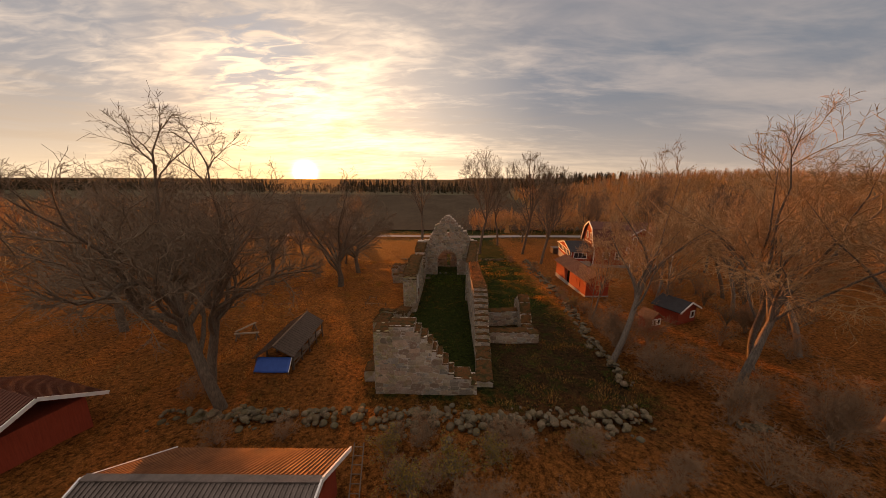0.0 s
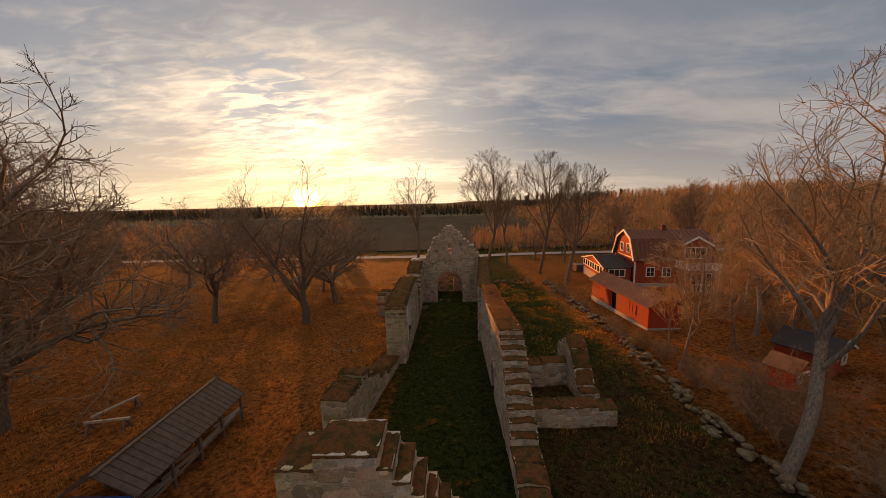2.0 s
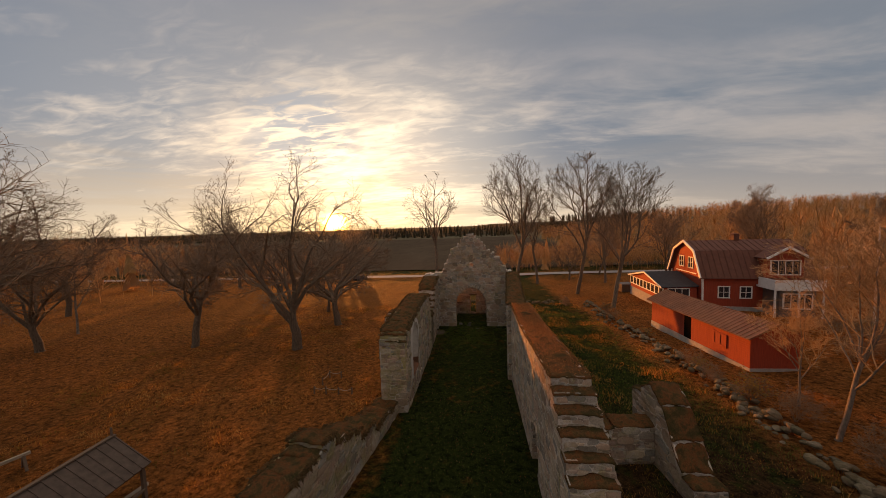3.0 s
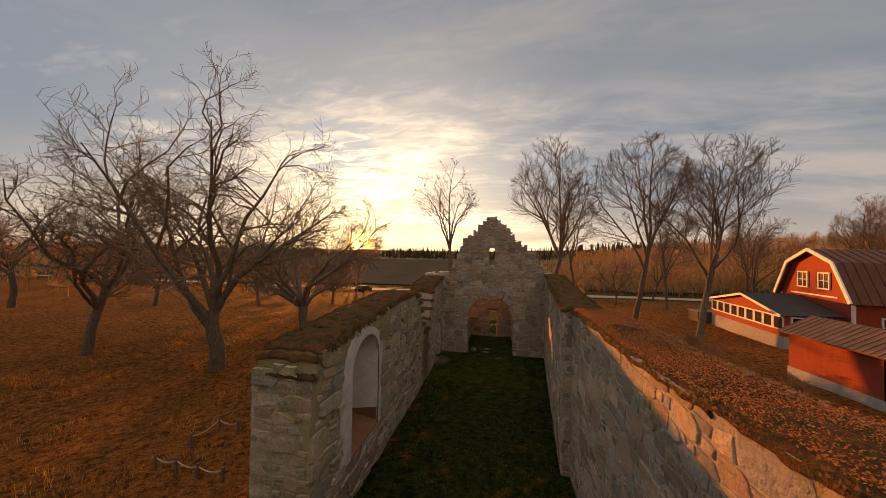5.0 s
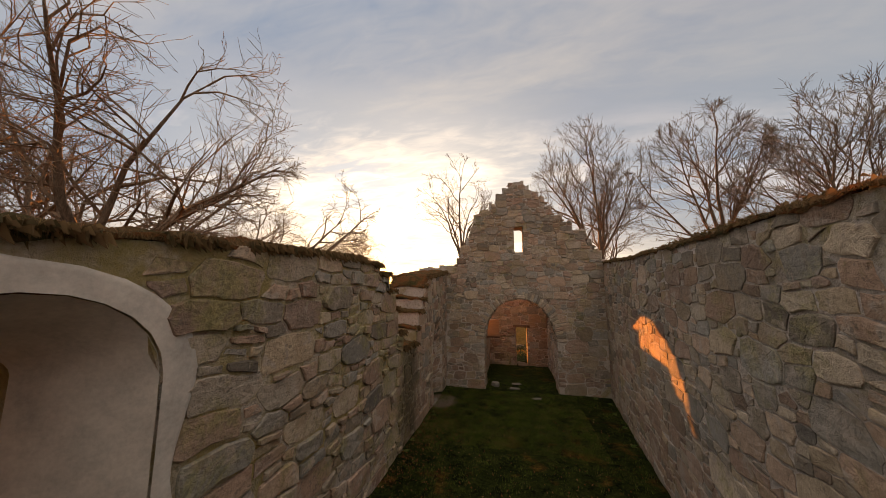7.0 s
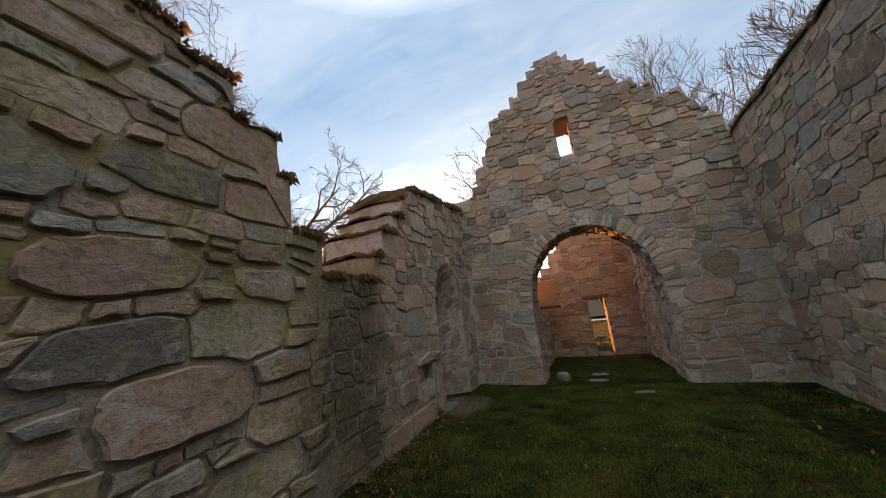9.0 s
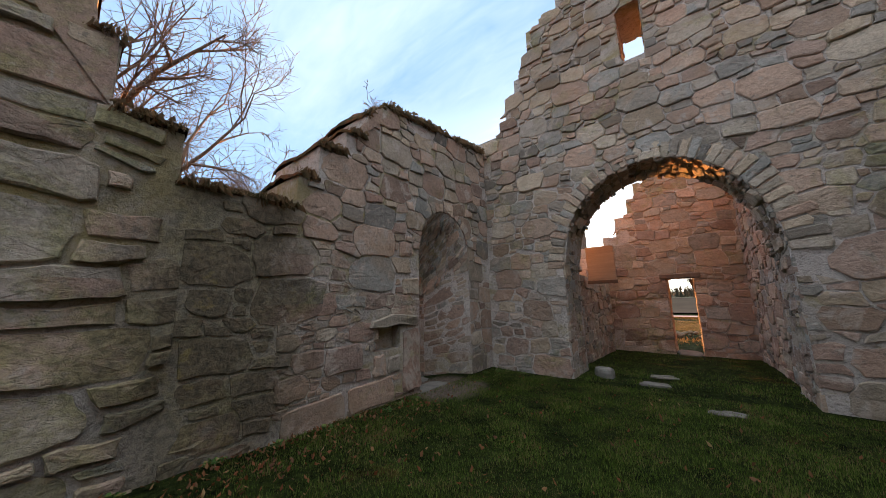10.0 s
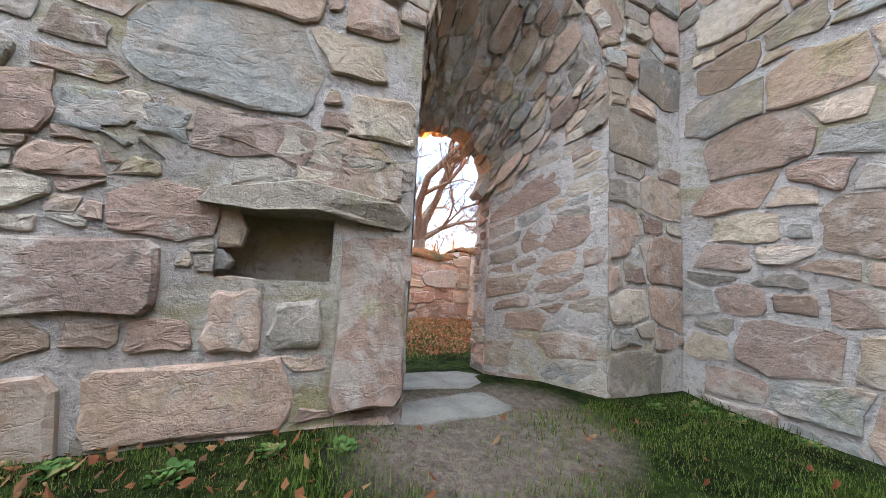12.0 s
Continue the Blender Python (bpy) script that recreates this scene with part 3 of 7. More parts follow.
# ---- masonry ----
class Opening:
    """A doorway or window in a wall's own (u, v): straight jambs, and a round head where rise > 0."""

    def __init__(self, u0, u1, v0, spring, rise=0.0):
        self.u0, self.u1, self.v0, self.spring, self.rise = u0, u1, v0, spring, rise

    def top(self, u):
        c, h = (self.u0 + self.u1) / 2, (self.u1 - self.u0) / 2
        q = max(0.0, 1 - ((u - c) / h) ** 2)
        return self.spring + self.rise * math.sqrt(q)

    def has(self, u, v, grow=0.0):
        c, h = (self.u0 + self.u1) / 2, (self.u1 - self.u0) / 2 + grow
        if abs(u - c) >= h or v <= self.v0 - grow:
            return False
        q = max(0.0, 1 - ((u - c) / h) ** 2)
        return v < self.spring + ((self.rise + grow) * math.sqrt(q) if self.rise else grow)

    def push(self, u, v):
        """Moves a point out of the opening, to its edge."""
        c, h = (self.u0 + self.u1) / 2, (self.u1 - self.u0) / 2
        if v <= self.spring or not self.rise:
            options = [(u - self.u0, (self.u0, v)), (self.u1 - u, (self.u1, v)), (v - self.v0, (u, self.v0))]
            if not self.rise:
                options.append((self.spring - v, (u, self.spring)))
            return min(options)[1]
        a, b = (u - c) / h, (v - self.spring) / self.rise
        r = max(math.hypot(a, b), 1e-3)
        return c + a / r * h, self.spring + b / r * self.rise


def wall_core(name, place, u0, u1, bottom, top, openings, thick, breaks=(), back=0.0):
    """The wall's body between its two faces: upright strips that follow its top and leave its openings free.
    place(u, v, d) gives the point d metres in front of the face."""
    cuts = {u0, u1, *[b for b in breaks if u0 < b < u1]}
    for o in openings:
        cuts |= {o.u0 + (o.u1 - o.u0) * i / 12 for i in range(13)}
    n = max(2, int((u1 - u0) / 0.5))
    cuts |= {u0 + (u1 - u0) * i / n for i in range(n + 1)}
    cuts = sorted(c for c in cuts if u0 - 1e-6 <= c <= u1 + 1e-6)
    vs, fs = [], []
    for a, b in zip(cuts, cuts[1:]):
        if b - a < 1e-4:
            continue
        mid, e = (a + b) / 2, min(0.01, (b - a) / 4)
        spans = [(lambda u: bottom, top)]
        for o in openings:
            if o.u0 < mid < o.u1:
                nxt = []
                for lo, hi in spans:
                    if o.v0 > lo(mid) + 0.01:
                        nxt.append((lo, lambda u, o=o, hi=hi: min(o.v0, hi(u))))
                    if hi(mid) > o.top(mid) + 0.01:
                        nxt.append((lambda u, o=o: o.top(u), hi))
                spans = nxt
        for lo, hi in spans:
            i = len(vs)
            ua, ub = a + (e if a in breaks else 0), b - (e if b in breaks else 0)
            for d in (-0.006, -thick + 0.006):
                vs += [place(a, lo(ua), d), place(b, lo(ub), d), place(b, hi(ub), d), place(a, hi(ua), d)]
            fs += [(i, i + 1, i + 2, i + 3), (i + 5, i + 4, i + 7, i + 6), (i + 3, i + 2, i + 6, i + 7), (i + 1, i, i + 4, i + 5),
                   (i + 1, i + 5, i + 6, i + 2), (i + 4, i, i + 3, i + 7)]
    ob = mesh_ob(name, vs, fs, MORTAR)
    bm = bmesh.new()
    bm.from_mesh(ob.data)
    bmesh.ops.remove_doubles(bm, verts=bm.verts, dist=0.0005)
    bm.to_mesh(ob.data)
    bm.free()
    return ob


def stone_shape(rng, outline, proud):
    """One stone from its outline in (u, v): back ring, sharp edge, and a nearly flat face split by one or two facets, as (u, v, d) and faces."""
    n = len(outline)
    cu = sum(p[0] for p in outline) / n
    cv = sum(p[1] for p in outline) / n
    us, vv = [p[0] for p in outline], [p[1] for p in outline]
    size = min(max(us) - min(us), max(vv) - min(vv))
    tu, tv = rng.gauss(0, 0.025), rng.gauss(-0.02, 0.045)
    facets = []
    for _ in range(rng.choice((0, 1, 1, 2))):
        a = rng.uniform(0, 6.283)
        facets.append((math.cos(a), math.sin(a), size * rng.uniform(0.12, 0.4), rng.uniform(0.06, 0.22)))

    def lift(u, v):
        d = proud + (u - cu) * tu + (v - cv) * tv
        for x, y, start, slope in facets:
            d -= max(0.0, (u - cu) * x + (v - cv) * y - start) * slope
        return max(d, 0.001)

    vs = [(u, v, -0.03) for u, v in outline]
    ins = min(0.022, size * 0.10)
    for k, (inset, f) in enumerate(((0.12, 0.55), (1.0, 1.0), (5.0, 1.0))):
        for u, v in outline:
            r = math.hypot(u - cu, v - cv) + 1e-6
            g = max(0.45, 1 - ins * inset * rng.uniform(0.5, 1.5) / r)
            p, q = cu + (u - cu) * g, cv + (v - cv) * g
            vs.append((p, q, lift(p, q) * f + rng.uniform(-0.003, 0.003)))
    vs.append((cu, cv, lift(cu, cv) + rng.uniform(-0.003, 0.005)))
    fs = []
    for ring in (0, 1, 2):
        for i in range(n):
            j = (i + 1) % n
            fs.append((ring * n + i, ring * n + j, (ring + 1) * n + j, (ring + 1) * n + i))
    for i in range(n):
        fs.append((3 * n + i, 3 * n + (i + 1) % n, 4 * n))
    return vs, fs


def cut_back(poly, nx, ny, far):
    """The part of a polygon on the near side of the line nx * x + ny * y = far."""
    out = []
    for (ax, ay), (bx, by) in zip(poly, poly[1:] + poly[:1]):
        da, db = ax * nx + ay * ny - far, bx * nx + by * ny - far
        if da <= 0:
            out.append((ax, ay))
        if da * db < 0:
            f = da / (da - db)
            out.append((ax + (bx - ax) * f, ay + (by - ay) * f))
    return out


def stone_layout(rng, u0, u1, v0, v1, w, h, joint=0.006, low=-9.0):
    """Outlines of random rubble that fill a rectangle: large stones first, ever smaller ones pinned between them.
    Below the height low the joints are wider."""
    asp = min(w / h, 2.2)
    x0, x1, y0, y1 = u0 / asp - h, u1 / asp + h, v0 - h, v1 + h
    area = (x1 - x0) * (y1 - y0)
    step = h * 1.8
    cells = {}
    seeds = []
    for f, tries in ((0.85, 0.7), (0.66, 1.8), (0.50, 3.5), (0.37, 6.0), (0.26, 6.0), (0.17, 3.0)):
        for _ in range(int(area / (4 * h * h * f * f) * tries)):
            r = f * h * rng.uniform(0.85, 1.15)
            x, y = rng.uniform(x0, x1), rng.uniform(y0, y1)
            if f > 0.4:
                y = round(y / (h * 0.62)) * h * 0.62 + rng.gauss(0, 0.10) * h
            ci, cj = int(x // step), int(y // step)
            free = True
            for a in (-1, 0, 1):
                for c in (-1, 0, 1):
                    for k in cells.get((ci + a, cj + c), ()):
                        sx, sy, sr = seeds[k]
                        if max(abs(sx - x), abs(sy - y)) < (sr + r) * 0.93:
                            free = False
                            break
                    if not free:
                        break
                if not free:
                    break
            if free:
                cells.setdefault((ci, cj), []).append(len(seeds))
                seeds.append((x, y, r))
    out = []
    phase = rng.uniform(0, 50)
    for k, (x, y, r) in enumerate(seeds):
        if not (u0 / asp - 0.1 < x < u1 / asp + 0.1 and v0 - 0.3 < y < v1 + 0.3):
            continue
        ci, cj = int(x // step), int(y // step)
        # each stone ends half a joint before the line on which it meets its neighbour
        half = joint * rng.choice((0.3, 0.5, 0.8, 1.2)) * (rng.uniform(0.8, 2.4) if y < low else 1.0)
        e, f = r * rng.uniform(1.4, 2.2), r * rng.uniform(1.2, 1.7)
        ring = [(-e, -f), (e, -f), (e, f), (-e, f)]
        for a in (-1, 0, 1):
            for c in (-1, 0, 1):
                for m in cells.get((ci + a, cj + c), ()):
                    if m != k:
                        sx, sy, sr = seeds[m]
                        dx, dy = sx - x, sy - y
                        d = math.hypot(dx, dy)
                        # beds lie nearly level and joints nearly upright
                        nx, ny = dx * abs(dx) ** 0.55, dy * abs(dy) ** 0.55
                        g = math.hypot(nx, ny)
                        nx, ny = nx / g, ny / g
                        reach = max((d * d + r * r - sr * sr) / (2 * d), 0.2 * r) * (dx * nx + dy * ny) / d
                        ring = cut_back(ring, nx, ny, reach - half / (1 + (asp - 1) * abs(nx)))
        if len(ring) < 3:
            continue
        ring = [((x + a) * asp, y + c) for a, c in ring]
        cu, cv = x * asp, y
        done = []
        for i in range(len(ring)):
            p, q, s = Vector(ring[i - 1]), Vector(ring[i]), Vector(ring[(i + 1) % len(ring)])
            la, lb = (p - q).length, (s - q).length
            if la < 0.012 or lb < 0.012:
                continue
            cut = rng.choice((0.004, 0.008, 0.014, 0.03))
            done.append(q.lerp(p, min(cut / la, 0.22)))
            done.append(q.lerp(s, min(cut * rng.uniform(0.5, 1.3) / lb, 0.22)))
            if lb > 0.14:
                for t in ((0.5,) if lb < 0.3 else (0.38, 0.66)):
                    m = q.lerp(s, t + rng.uniform(-0.08, 0.08))
                    o = Vector((cu, cv)) - m
                    done.append(m + o.normalized() * rng.uniform(-0.006, 0.016))
        if len(done) < 4:
            continue
        ring2 = []
        for p in done:
            a, c = p
            ring2.append((a + 0.09 * noise.noise((a * 1.5, c * 1.5, phase)) + 0.010 * noise.noise((a * 6.0, c * 6.0, phase)),
                          c + 0.11 * noise.noise((a * 0.9, c * 0.9, phase + 9)) + 0.035 * noise.noise((a * 2.6, c * 2.2, phase + 17)) + 0.010 * noise.noise((a * 6.0, c * 6.0, phase + 3))))
        out.append(ring2)
    return out


class Masonry:
    """Collects the stones of a wall; those within near(u, v) become stones of their own, the rest one part."""

    def __init__(self, wall, seed):
        self.wall, self.rng = wall, random.Random(seed)
        self.vs, self.fs, self.singles = [], [], []

    def face(self, place, u0, u1, v0, v1, w=0.42, h=0.21, top=None, openings=(), near=None, proud=(0.004, 0.055), grow=0.0, keep=None, over=0.02, joint=0.007, low=-9.0, calm=None):
        for ring in stone_layout(self.rng, u0, u1, v0, v1, w, h, joint, low):
            cu = sum(p[0] for p in ring) / len(ring)
            cv = sum(p[1] for p in ring) / len(ring)
            if not (u0 - 0.02 < cu < u1 + 0.02) or cv < v0 - 0.1:
                continue
            if top and cv > top(cu) - 0.03:
                continue
            if any(o.u1 - o.u0 < 0.7 and min(p[0] for p in ring) < (o.u0 + o.u1) / 2 < max(p[0] for p in ring) and min(p[1] for p in ring) < o.spring - 0.04 and max(p[1] for p in ring) > o.v0 + 0.04 for o in openings):
                continue
            if any(o.has(cu, cv, grow) for o in openings) or (keep and not keep(cu, cv)):
                continue
            fixed = []
            for u, v in ring:
                for o in openings:
                    if o.has(u, v, 0.0):
                        u, v = o.push(u, v)
                u = min(max(u, u0), u1)
                if top:
                    v = min(v, top(u) + over)
                fixed.append((u, v))
            raised = 0.2 if cv < low else 0.8
            if calm:
                raised *= calm(cu, cv)
            vs, fs = stone_shape(self.rng, fixed, proud[0] + (proud[1] - proud[0]) * raised * self.rng.random() ** 1.2)
            self.add([place(*p) for p in vs], fs, near is not None and near(cu, cv))

    def add(self, pts, fs, single=False):
        if single and len(self.singles) < 300:
            self.singles.append((pts, fs))
        else:
            i = len(self.vs)
            self.vs += pts
            self.fs += [tuple(j + i for j in f) for f in fs]

    def voussoirs(self, place, o, count, depth, near=True, proud=0.05):
        """Long flat stones set on edge round an opening's head."""
        c, h = (o.u0 + o.u1) / 2, (o.u1 - o.u0) / 2
        for i in range(count):
            a0 = math.pi * (i + 0.06) / count
            a1 = math.pi * (i + 0.94) / count
            dep = depth * self.rng.uniform(0.7, 1.15)
            ring = []
            for a, r in ((a0, 0.0), ((a0 + a1) / 2, -0.015), (a1, 0.0), (a1, dep * 0.5), (a1, dep), ((a0 + a1) / 2, dep * 1.04), (a0, dep), (a0, dep * 0.5)):
                r += self.rng.uniform(-0.015, 0.015)
                ring.append((c - math.cos(a) * (h + r), o.spring + math.sin(a) * (o.rise + r)))
            vs, fs = stone_shape(self.rng, ring, proud * self.rng.uniform(0.7, 1.2))
            self.add([place(*p) for p in vs], [f[::-1] for f in fs], near)

    def soffit(self, place, o, thick, w=0.3, h=0.16, near=None, jambs=True, arch=True):
        """Stones on the inner faces of an opening: u runs into the wall, v up the jamb or round the head."""
        c, hw = (o.u0 + o.u1) / 2, (o.u1 - o.u0) / 2
        if jambs:
            for side in (0, 1):
                uu, sg = (o.u0, 1) if side == 0 else (o.u1, -1)
                self.face(lambda u, v, d, uu=uu, sg=sg: place(uu + sg * d, v, -u if sg > 0 else -(thick - u)), 0.0, thick, o.v0, o.spring + 0.05, w, h, near=near, proud=(0.0, 0.03))
        if arch and o.rise:
            length = math.pi * (hw + o.rise) / 2

            def bend(u, v, d):
                a = math.pi * v / length
                return place(c - math.cos(a) * (hw - d), o.spring + math.sin(a) * (o.rise - d), -u)
            self.face(bend, 0.0, thick, 0.0, length, w * 0.9, h * 0.9, near=near, proud=(0.0, 0.10))

    def finish(self):
        if self.vs:
            ob = mesh_ob("rubble_masonry", self.vs, self.fs, STONE_MANY, self.wall)
            tagged(ob, kind="stuff")
        for pts, fs in self.singles:
            mesh_ob("stone", pts, fs, STONE_ONE, self.wall)


def plane_place(o, a, n):
    """A flat face: origin, unit along it, unit out of it."""
    (ox, oy), (ax, ay), (nx, ny) = o, a, n
    return lambda u, v, d: (ox + ax * u + nx * d, oy + ay * u + ny * d, v)


def behind(place, depth):
    return lambda u, v, d: place(u, v, d - depth)


def turf_cap(wall, place, u0, u1, top, thick, breaks, rng, deep=0.10, step=0.085, name="turf", least=0.5):
    """A ragged cushion of turf on a wall's top, one for each level stretch."""
    cuts = sorted({u0, u1, *[b for b in breaks if u0 < b < u1]})
    for a, b in zip(cuts, cuts[1:]):
        if b - a < least:
            continue
        nu = max(2, int((b - a) / step))
        nd = 12
        seed = rng.uniform(0, 90)
        vs, fs = [], []
        for i in range(nu + 1):
            f = i / nu
            u = a - 0.03 + (b - a + 0.05) * f
            base = top(min(max(u, a + 0.03), b - 0.03))
            for j in range(nd + 1):
                g = j / nd
                out = 0.03 + 0.035 * noise.noise((u * 2.2, g * 2.0, seed))
                d = out - (thick + 2 * out) * g
                round_d = min(1.0, 4.5 * min(g, 1 - g))
                round_u = min(1.0, 0.4 + 5.0 * min(f, 1 - f) * (b - a))
                lift = -0.03 + deep * (0.45 + 0.75 * round_d * round_u) + deep * 0.7 * noise.noise((u * 2.7, d * 2.7, seed + 3)) + deep * 0.35 * noise.noise((u * 9.0, d * 9.0, seed + 5)) + 0.008 * rng.random()
                lift += 0.16 * min(1.0, g * 2.0) * round_d * max(0.0, noise.noise((u * 0.9, d * 1.3, seed + 7)))
                vs.append(place(u, base + lift, d))
        for i in range(nu):
            for j in range(nd):
                k = i * (nd + 1) + j
                fs.append((k, k + 1, k + nd + 2, k + nd + 1))
        m = len(vs)
        rim_at = [j for j in range(nd + 1)] + [i * (nd + 1) + nd for i in range(1, nu + 1)] + [nu * (nd + 1) + j for j in range(nd - 1, -1, -1)] + [i * (nd + 1) for i in range(nu - 1, 0, -1)]
        for k in rim_at:
            x, y, z = vs[k]
            vs.append((x, y, z - 0.045 - 0.03 * noise.noise((x * 5.0, y * 5.0, seed)) - 0.012 * rng.random()))
        for i in range(len(rim_at)):
            j = (i + 1) % len(rim_at)
            fs.append((rim_at[j], rim_at[i], m + i, m + j))
        mesh_ob(name, vs, fs, TURF, wall, smooth=True)


def top_of(pairs):
    """A stepped top: (place from which it holds, height); a third value slopes to that height at the next place."""
    def f(u):
        cur = pairs[0]
        for i, p in enumerate(pairs):
            if u >= p[0]:
                cur = p
                nxt = pairs[i + 1][0] if i + 1 < len(pairs) else p[0] + 1
        if len(cur) > 2:
            nxt = next((p[0] for p in pairs if p[0] > cur[0]), cur[0] + 1)
            return cur[1] + (cur[2] - cur[1]) * (u - cur[0]) / max(nxt - cur[0], 1e-6)
        return cur[1]
    return f


def ragged(pairs, seed, step=0.3, rough=0.14):
    """Breaks long level or sloping stretches of a top into uneven steps."""
    r, f, out = random.Random(seed), top_of(pairs), []
    for i, p in enumerate(pairs):
        nxt = pairs[i + 1][0] if i + 1 < len(pairs) else p[0] + step
        u = p[0]
        while u < nxt - 0.08:
            out.append((round(u, 3), f(u) + r.uniform(-rough, rough * 0.6)))
            u += step * r.uniform(0.6, 1.5)
    return out


RNG = random.Random(7)
XS, YG = -3.6, 54.5          # inner faces of the south wall and of the gable

# south wall: tall part with window, gap, and the part with the doorway
S_TOP = [(37.2, 4.7), (37.36, 5.05), (37.6, 5.2, 5.3), (39.0, 5.3, 5.5), (42.0, 5.5, 5.6), (45.0, 5.6, 5.5), (46.2, 5.3), (46.75, 4.85), (47.35, 4.3), (47.55, 3.55), (48.1, 3.0),
         (49.35, 3.5), (49.65, 4.05), (50.1, 4.5), (50.45, 4.95, 5.35), (50.9, 5.35, 5.75), (54.5, 5.75)]
s_top = top_of(S_TOP)
S_THICK = 1.5
south = plane_place((XS, 0), (0, 1), (1, 0))
s_window = Opening(39.15, 41.15, 1.7, 4.1, 0.85)
s_door = Opening(51.8, 53.55, -0.1, 2.7, 0.95)
s_niche = Opening(50.72, 51.31, 0.9, 1.29)
LINTEL = ((50.62, 1.30), (50.9, 1.285), (51.2, 1.31), (51.5, 1.27), (51.74, 1.26), (51.79, 1.33), (51.7, 1.43), (51.4, 1.47), (51.1, 1.50), (50.85, 1.43), (50.66, 1.38))
# large single stones round the niche and the doorway: from, to, bottom, top
BLOCKS = ((51.35, 51.79, 0.14, 1.23), (50.25, 51.15, 0.08, 0.47), (51.2, 51.78, -0.26, 0.1), (49.85, 50.5, 0.7, 1.08), (51.32, 51.79, 1.82, 2.14), (50.7, 50.98, 0.5, 0.86), (51.0, 51.3, 0.52, 0.8), (49.3, 50.2, 0.0, 0.42))
block_gaps = [Opening(a, b, c, d) for a, b, c, d in BLOCKS]
brk = [p[0] for p in S_TOP]
wall = tagged(wall_core("wall_south", south, 37.2, 54.6, -0.6, s_top, [s_window, s_door, s_niche], S_THICK, brk),
              "ruined rubble stone nave wall with a doorway, a plastered window and a broken top", "stone wall", kind="structure")
ms = Masonry(wall, 11)


def by_window(u, v):
    """How far stones stand out of the plaster round the window: little beside it."""
    return min(1.0, max(0.12, (max(abs(u - 40.0) - 1.0, abs(v - 3.4) - 1.5)) / 0.7))


ms.face(south, 37.2, 48.2, -0.1, 6.1, 0.66, 0.31, s_top, [s_window], calm=by_window, joint=0.032, proud=(0.008, 0.09))
ms.face(south, 48.2, 54.5, -0.1, 6.1, 0.50, 0.32, s_top, [s_door, s_niche] + block_gaps, near=lambda u, v: v < 4.6, keep=lambda u, v: not (49.2 < u < 51.8 and v < 1.5), low=2.5, joint=0.014, proud=(0.006, 0.055))
ms.face(south, 49.2, 51.8, -0.3, 1.52, 0.30, 0.17, s_top, [s_niche] + block_gaps, near=lambda u, v: True, keep=lambda u, v: not (50.6 < u and 1.24 < v < 1.5), low=1.9)
for a, b, c, d in BLOCKS:
    e = min(b - a, d - c)
    ring = [(a, c + 0.25 * e), (a + 0.1 * e, c), ((a + b) / 2, c + 0.02), (b - 0.12 * e, c + 0.01), (b, c + 0.15 * e), (b, (c + d) / 2), (b - 0.03, d - 0.12 * e), (b - 0.2 * e, d), ((a + b) / 2, d - 0.02), (a + 0.15 * e, d - 0.03), (a + 0.02, d - 0.2 * e), (a + 0.015, (c + d) / 2)]
    pts, faces = stone_shape(ms.rng, [(u + ms.rng.uniform(-0.015, 0.015), v + ms.rng.uniform(-0.015, 0.015)) for u, v in ring], 0.03)
    ms.singles.insert(0, ([south(*p) for p in pts], faces))
pts, faces = stone_shape(ms.rng, LINTEL, 0.075)
ms.singles.insert(0, ([south(*p) for p in pts], faces))
# broken edge of the niche on one side
for a, b, c, d in ((50.62, 50.85, 1.06, 1.3), (50.6, 50.80, 0.93, 1.07), (50.66, 50.95, 0.84, 0.92)):
    ring = [(a, c), ((a + b) / 2, c + 0.01), (b - 0.02, c + 0.02), (b, (c + d) / 2), (b - 0.05, d - 0.01), ((a + b) / 2 - 0.02, d), (a, d - 0.02), (a - 0.01, (c + d) / 2)]
    pts, faces = stone_shape(ms.rng, ring, 0.02)
    ms.singles.insert(0, ([south(u, v, w - 0.03) for u, v, w in pts], faces))
outer = plane_place((XS - S_THICK, 54.6), (0, -1), (-1, 0))
ms.face(outer, 0.0, 17.4, -0.2, 6.1, 0.6, 0.32, lambda u: s_top(54.6 - u), [Opening(1.05, 2.8, -0.1, 2.7, 0.95), Opening(13.98, 14.55, 2.25, 4.2, 0.22)])
end = plane_place((XS - S_THICK, 37.2), (1, 0), (0, -1))
ms.face(end, 0.0, S_THICK, 0.4, 5.75, 0.5, 0.28, lambda u: 5.0)
tagged(wall_core('niche_back', behind(south, 0.22), 50.66, 51.36, 0.8, lambda u: 1.36, [], 0.9, []), 'mortared back of a small square niche', 'niche', kind='structure')
ms.voussoirs(south, s_door, 21, 0.24, proud=0.022)
d_out = Opening(51.8, 52.82, -0.1, 2.1, 0.42)
w_out = Opening(40.05, 40.62, 2.25, 4.2, 0.22)


def rim(o, s):
    """A point of an opening's outline: up one jamb, round the head, down the other; s from 0 to 1."""
    c, hw = (o.u0 + o.u1) / 2, (o.u1 - o.u0) / 2
    if s < 0.36:
        return o.u0, o.v0 + (o.spring - o.v0) * s / 0.36
    if s > 0.64:
        return o.u1, o.v0 + (o.spring - o.v0) * (1 - s) / 0.36
    a = math.pi * (s - 0.36) / 0.28
    return c - math.cos(a) * hw, o.spring + math.sin(a) * o.rise


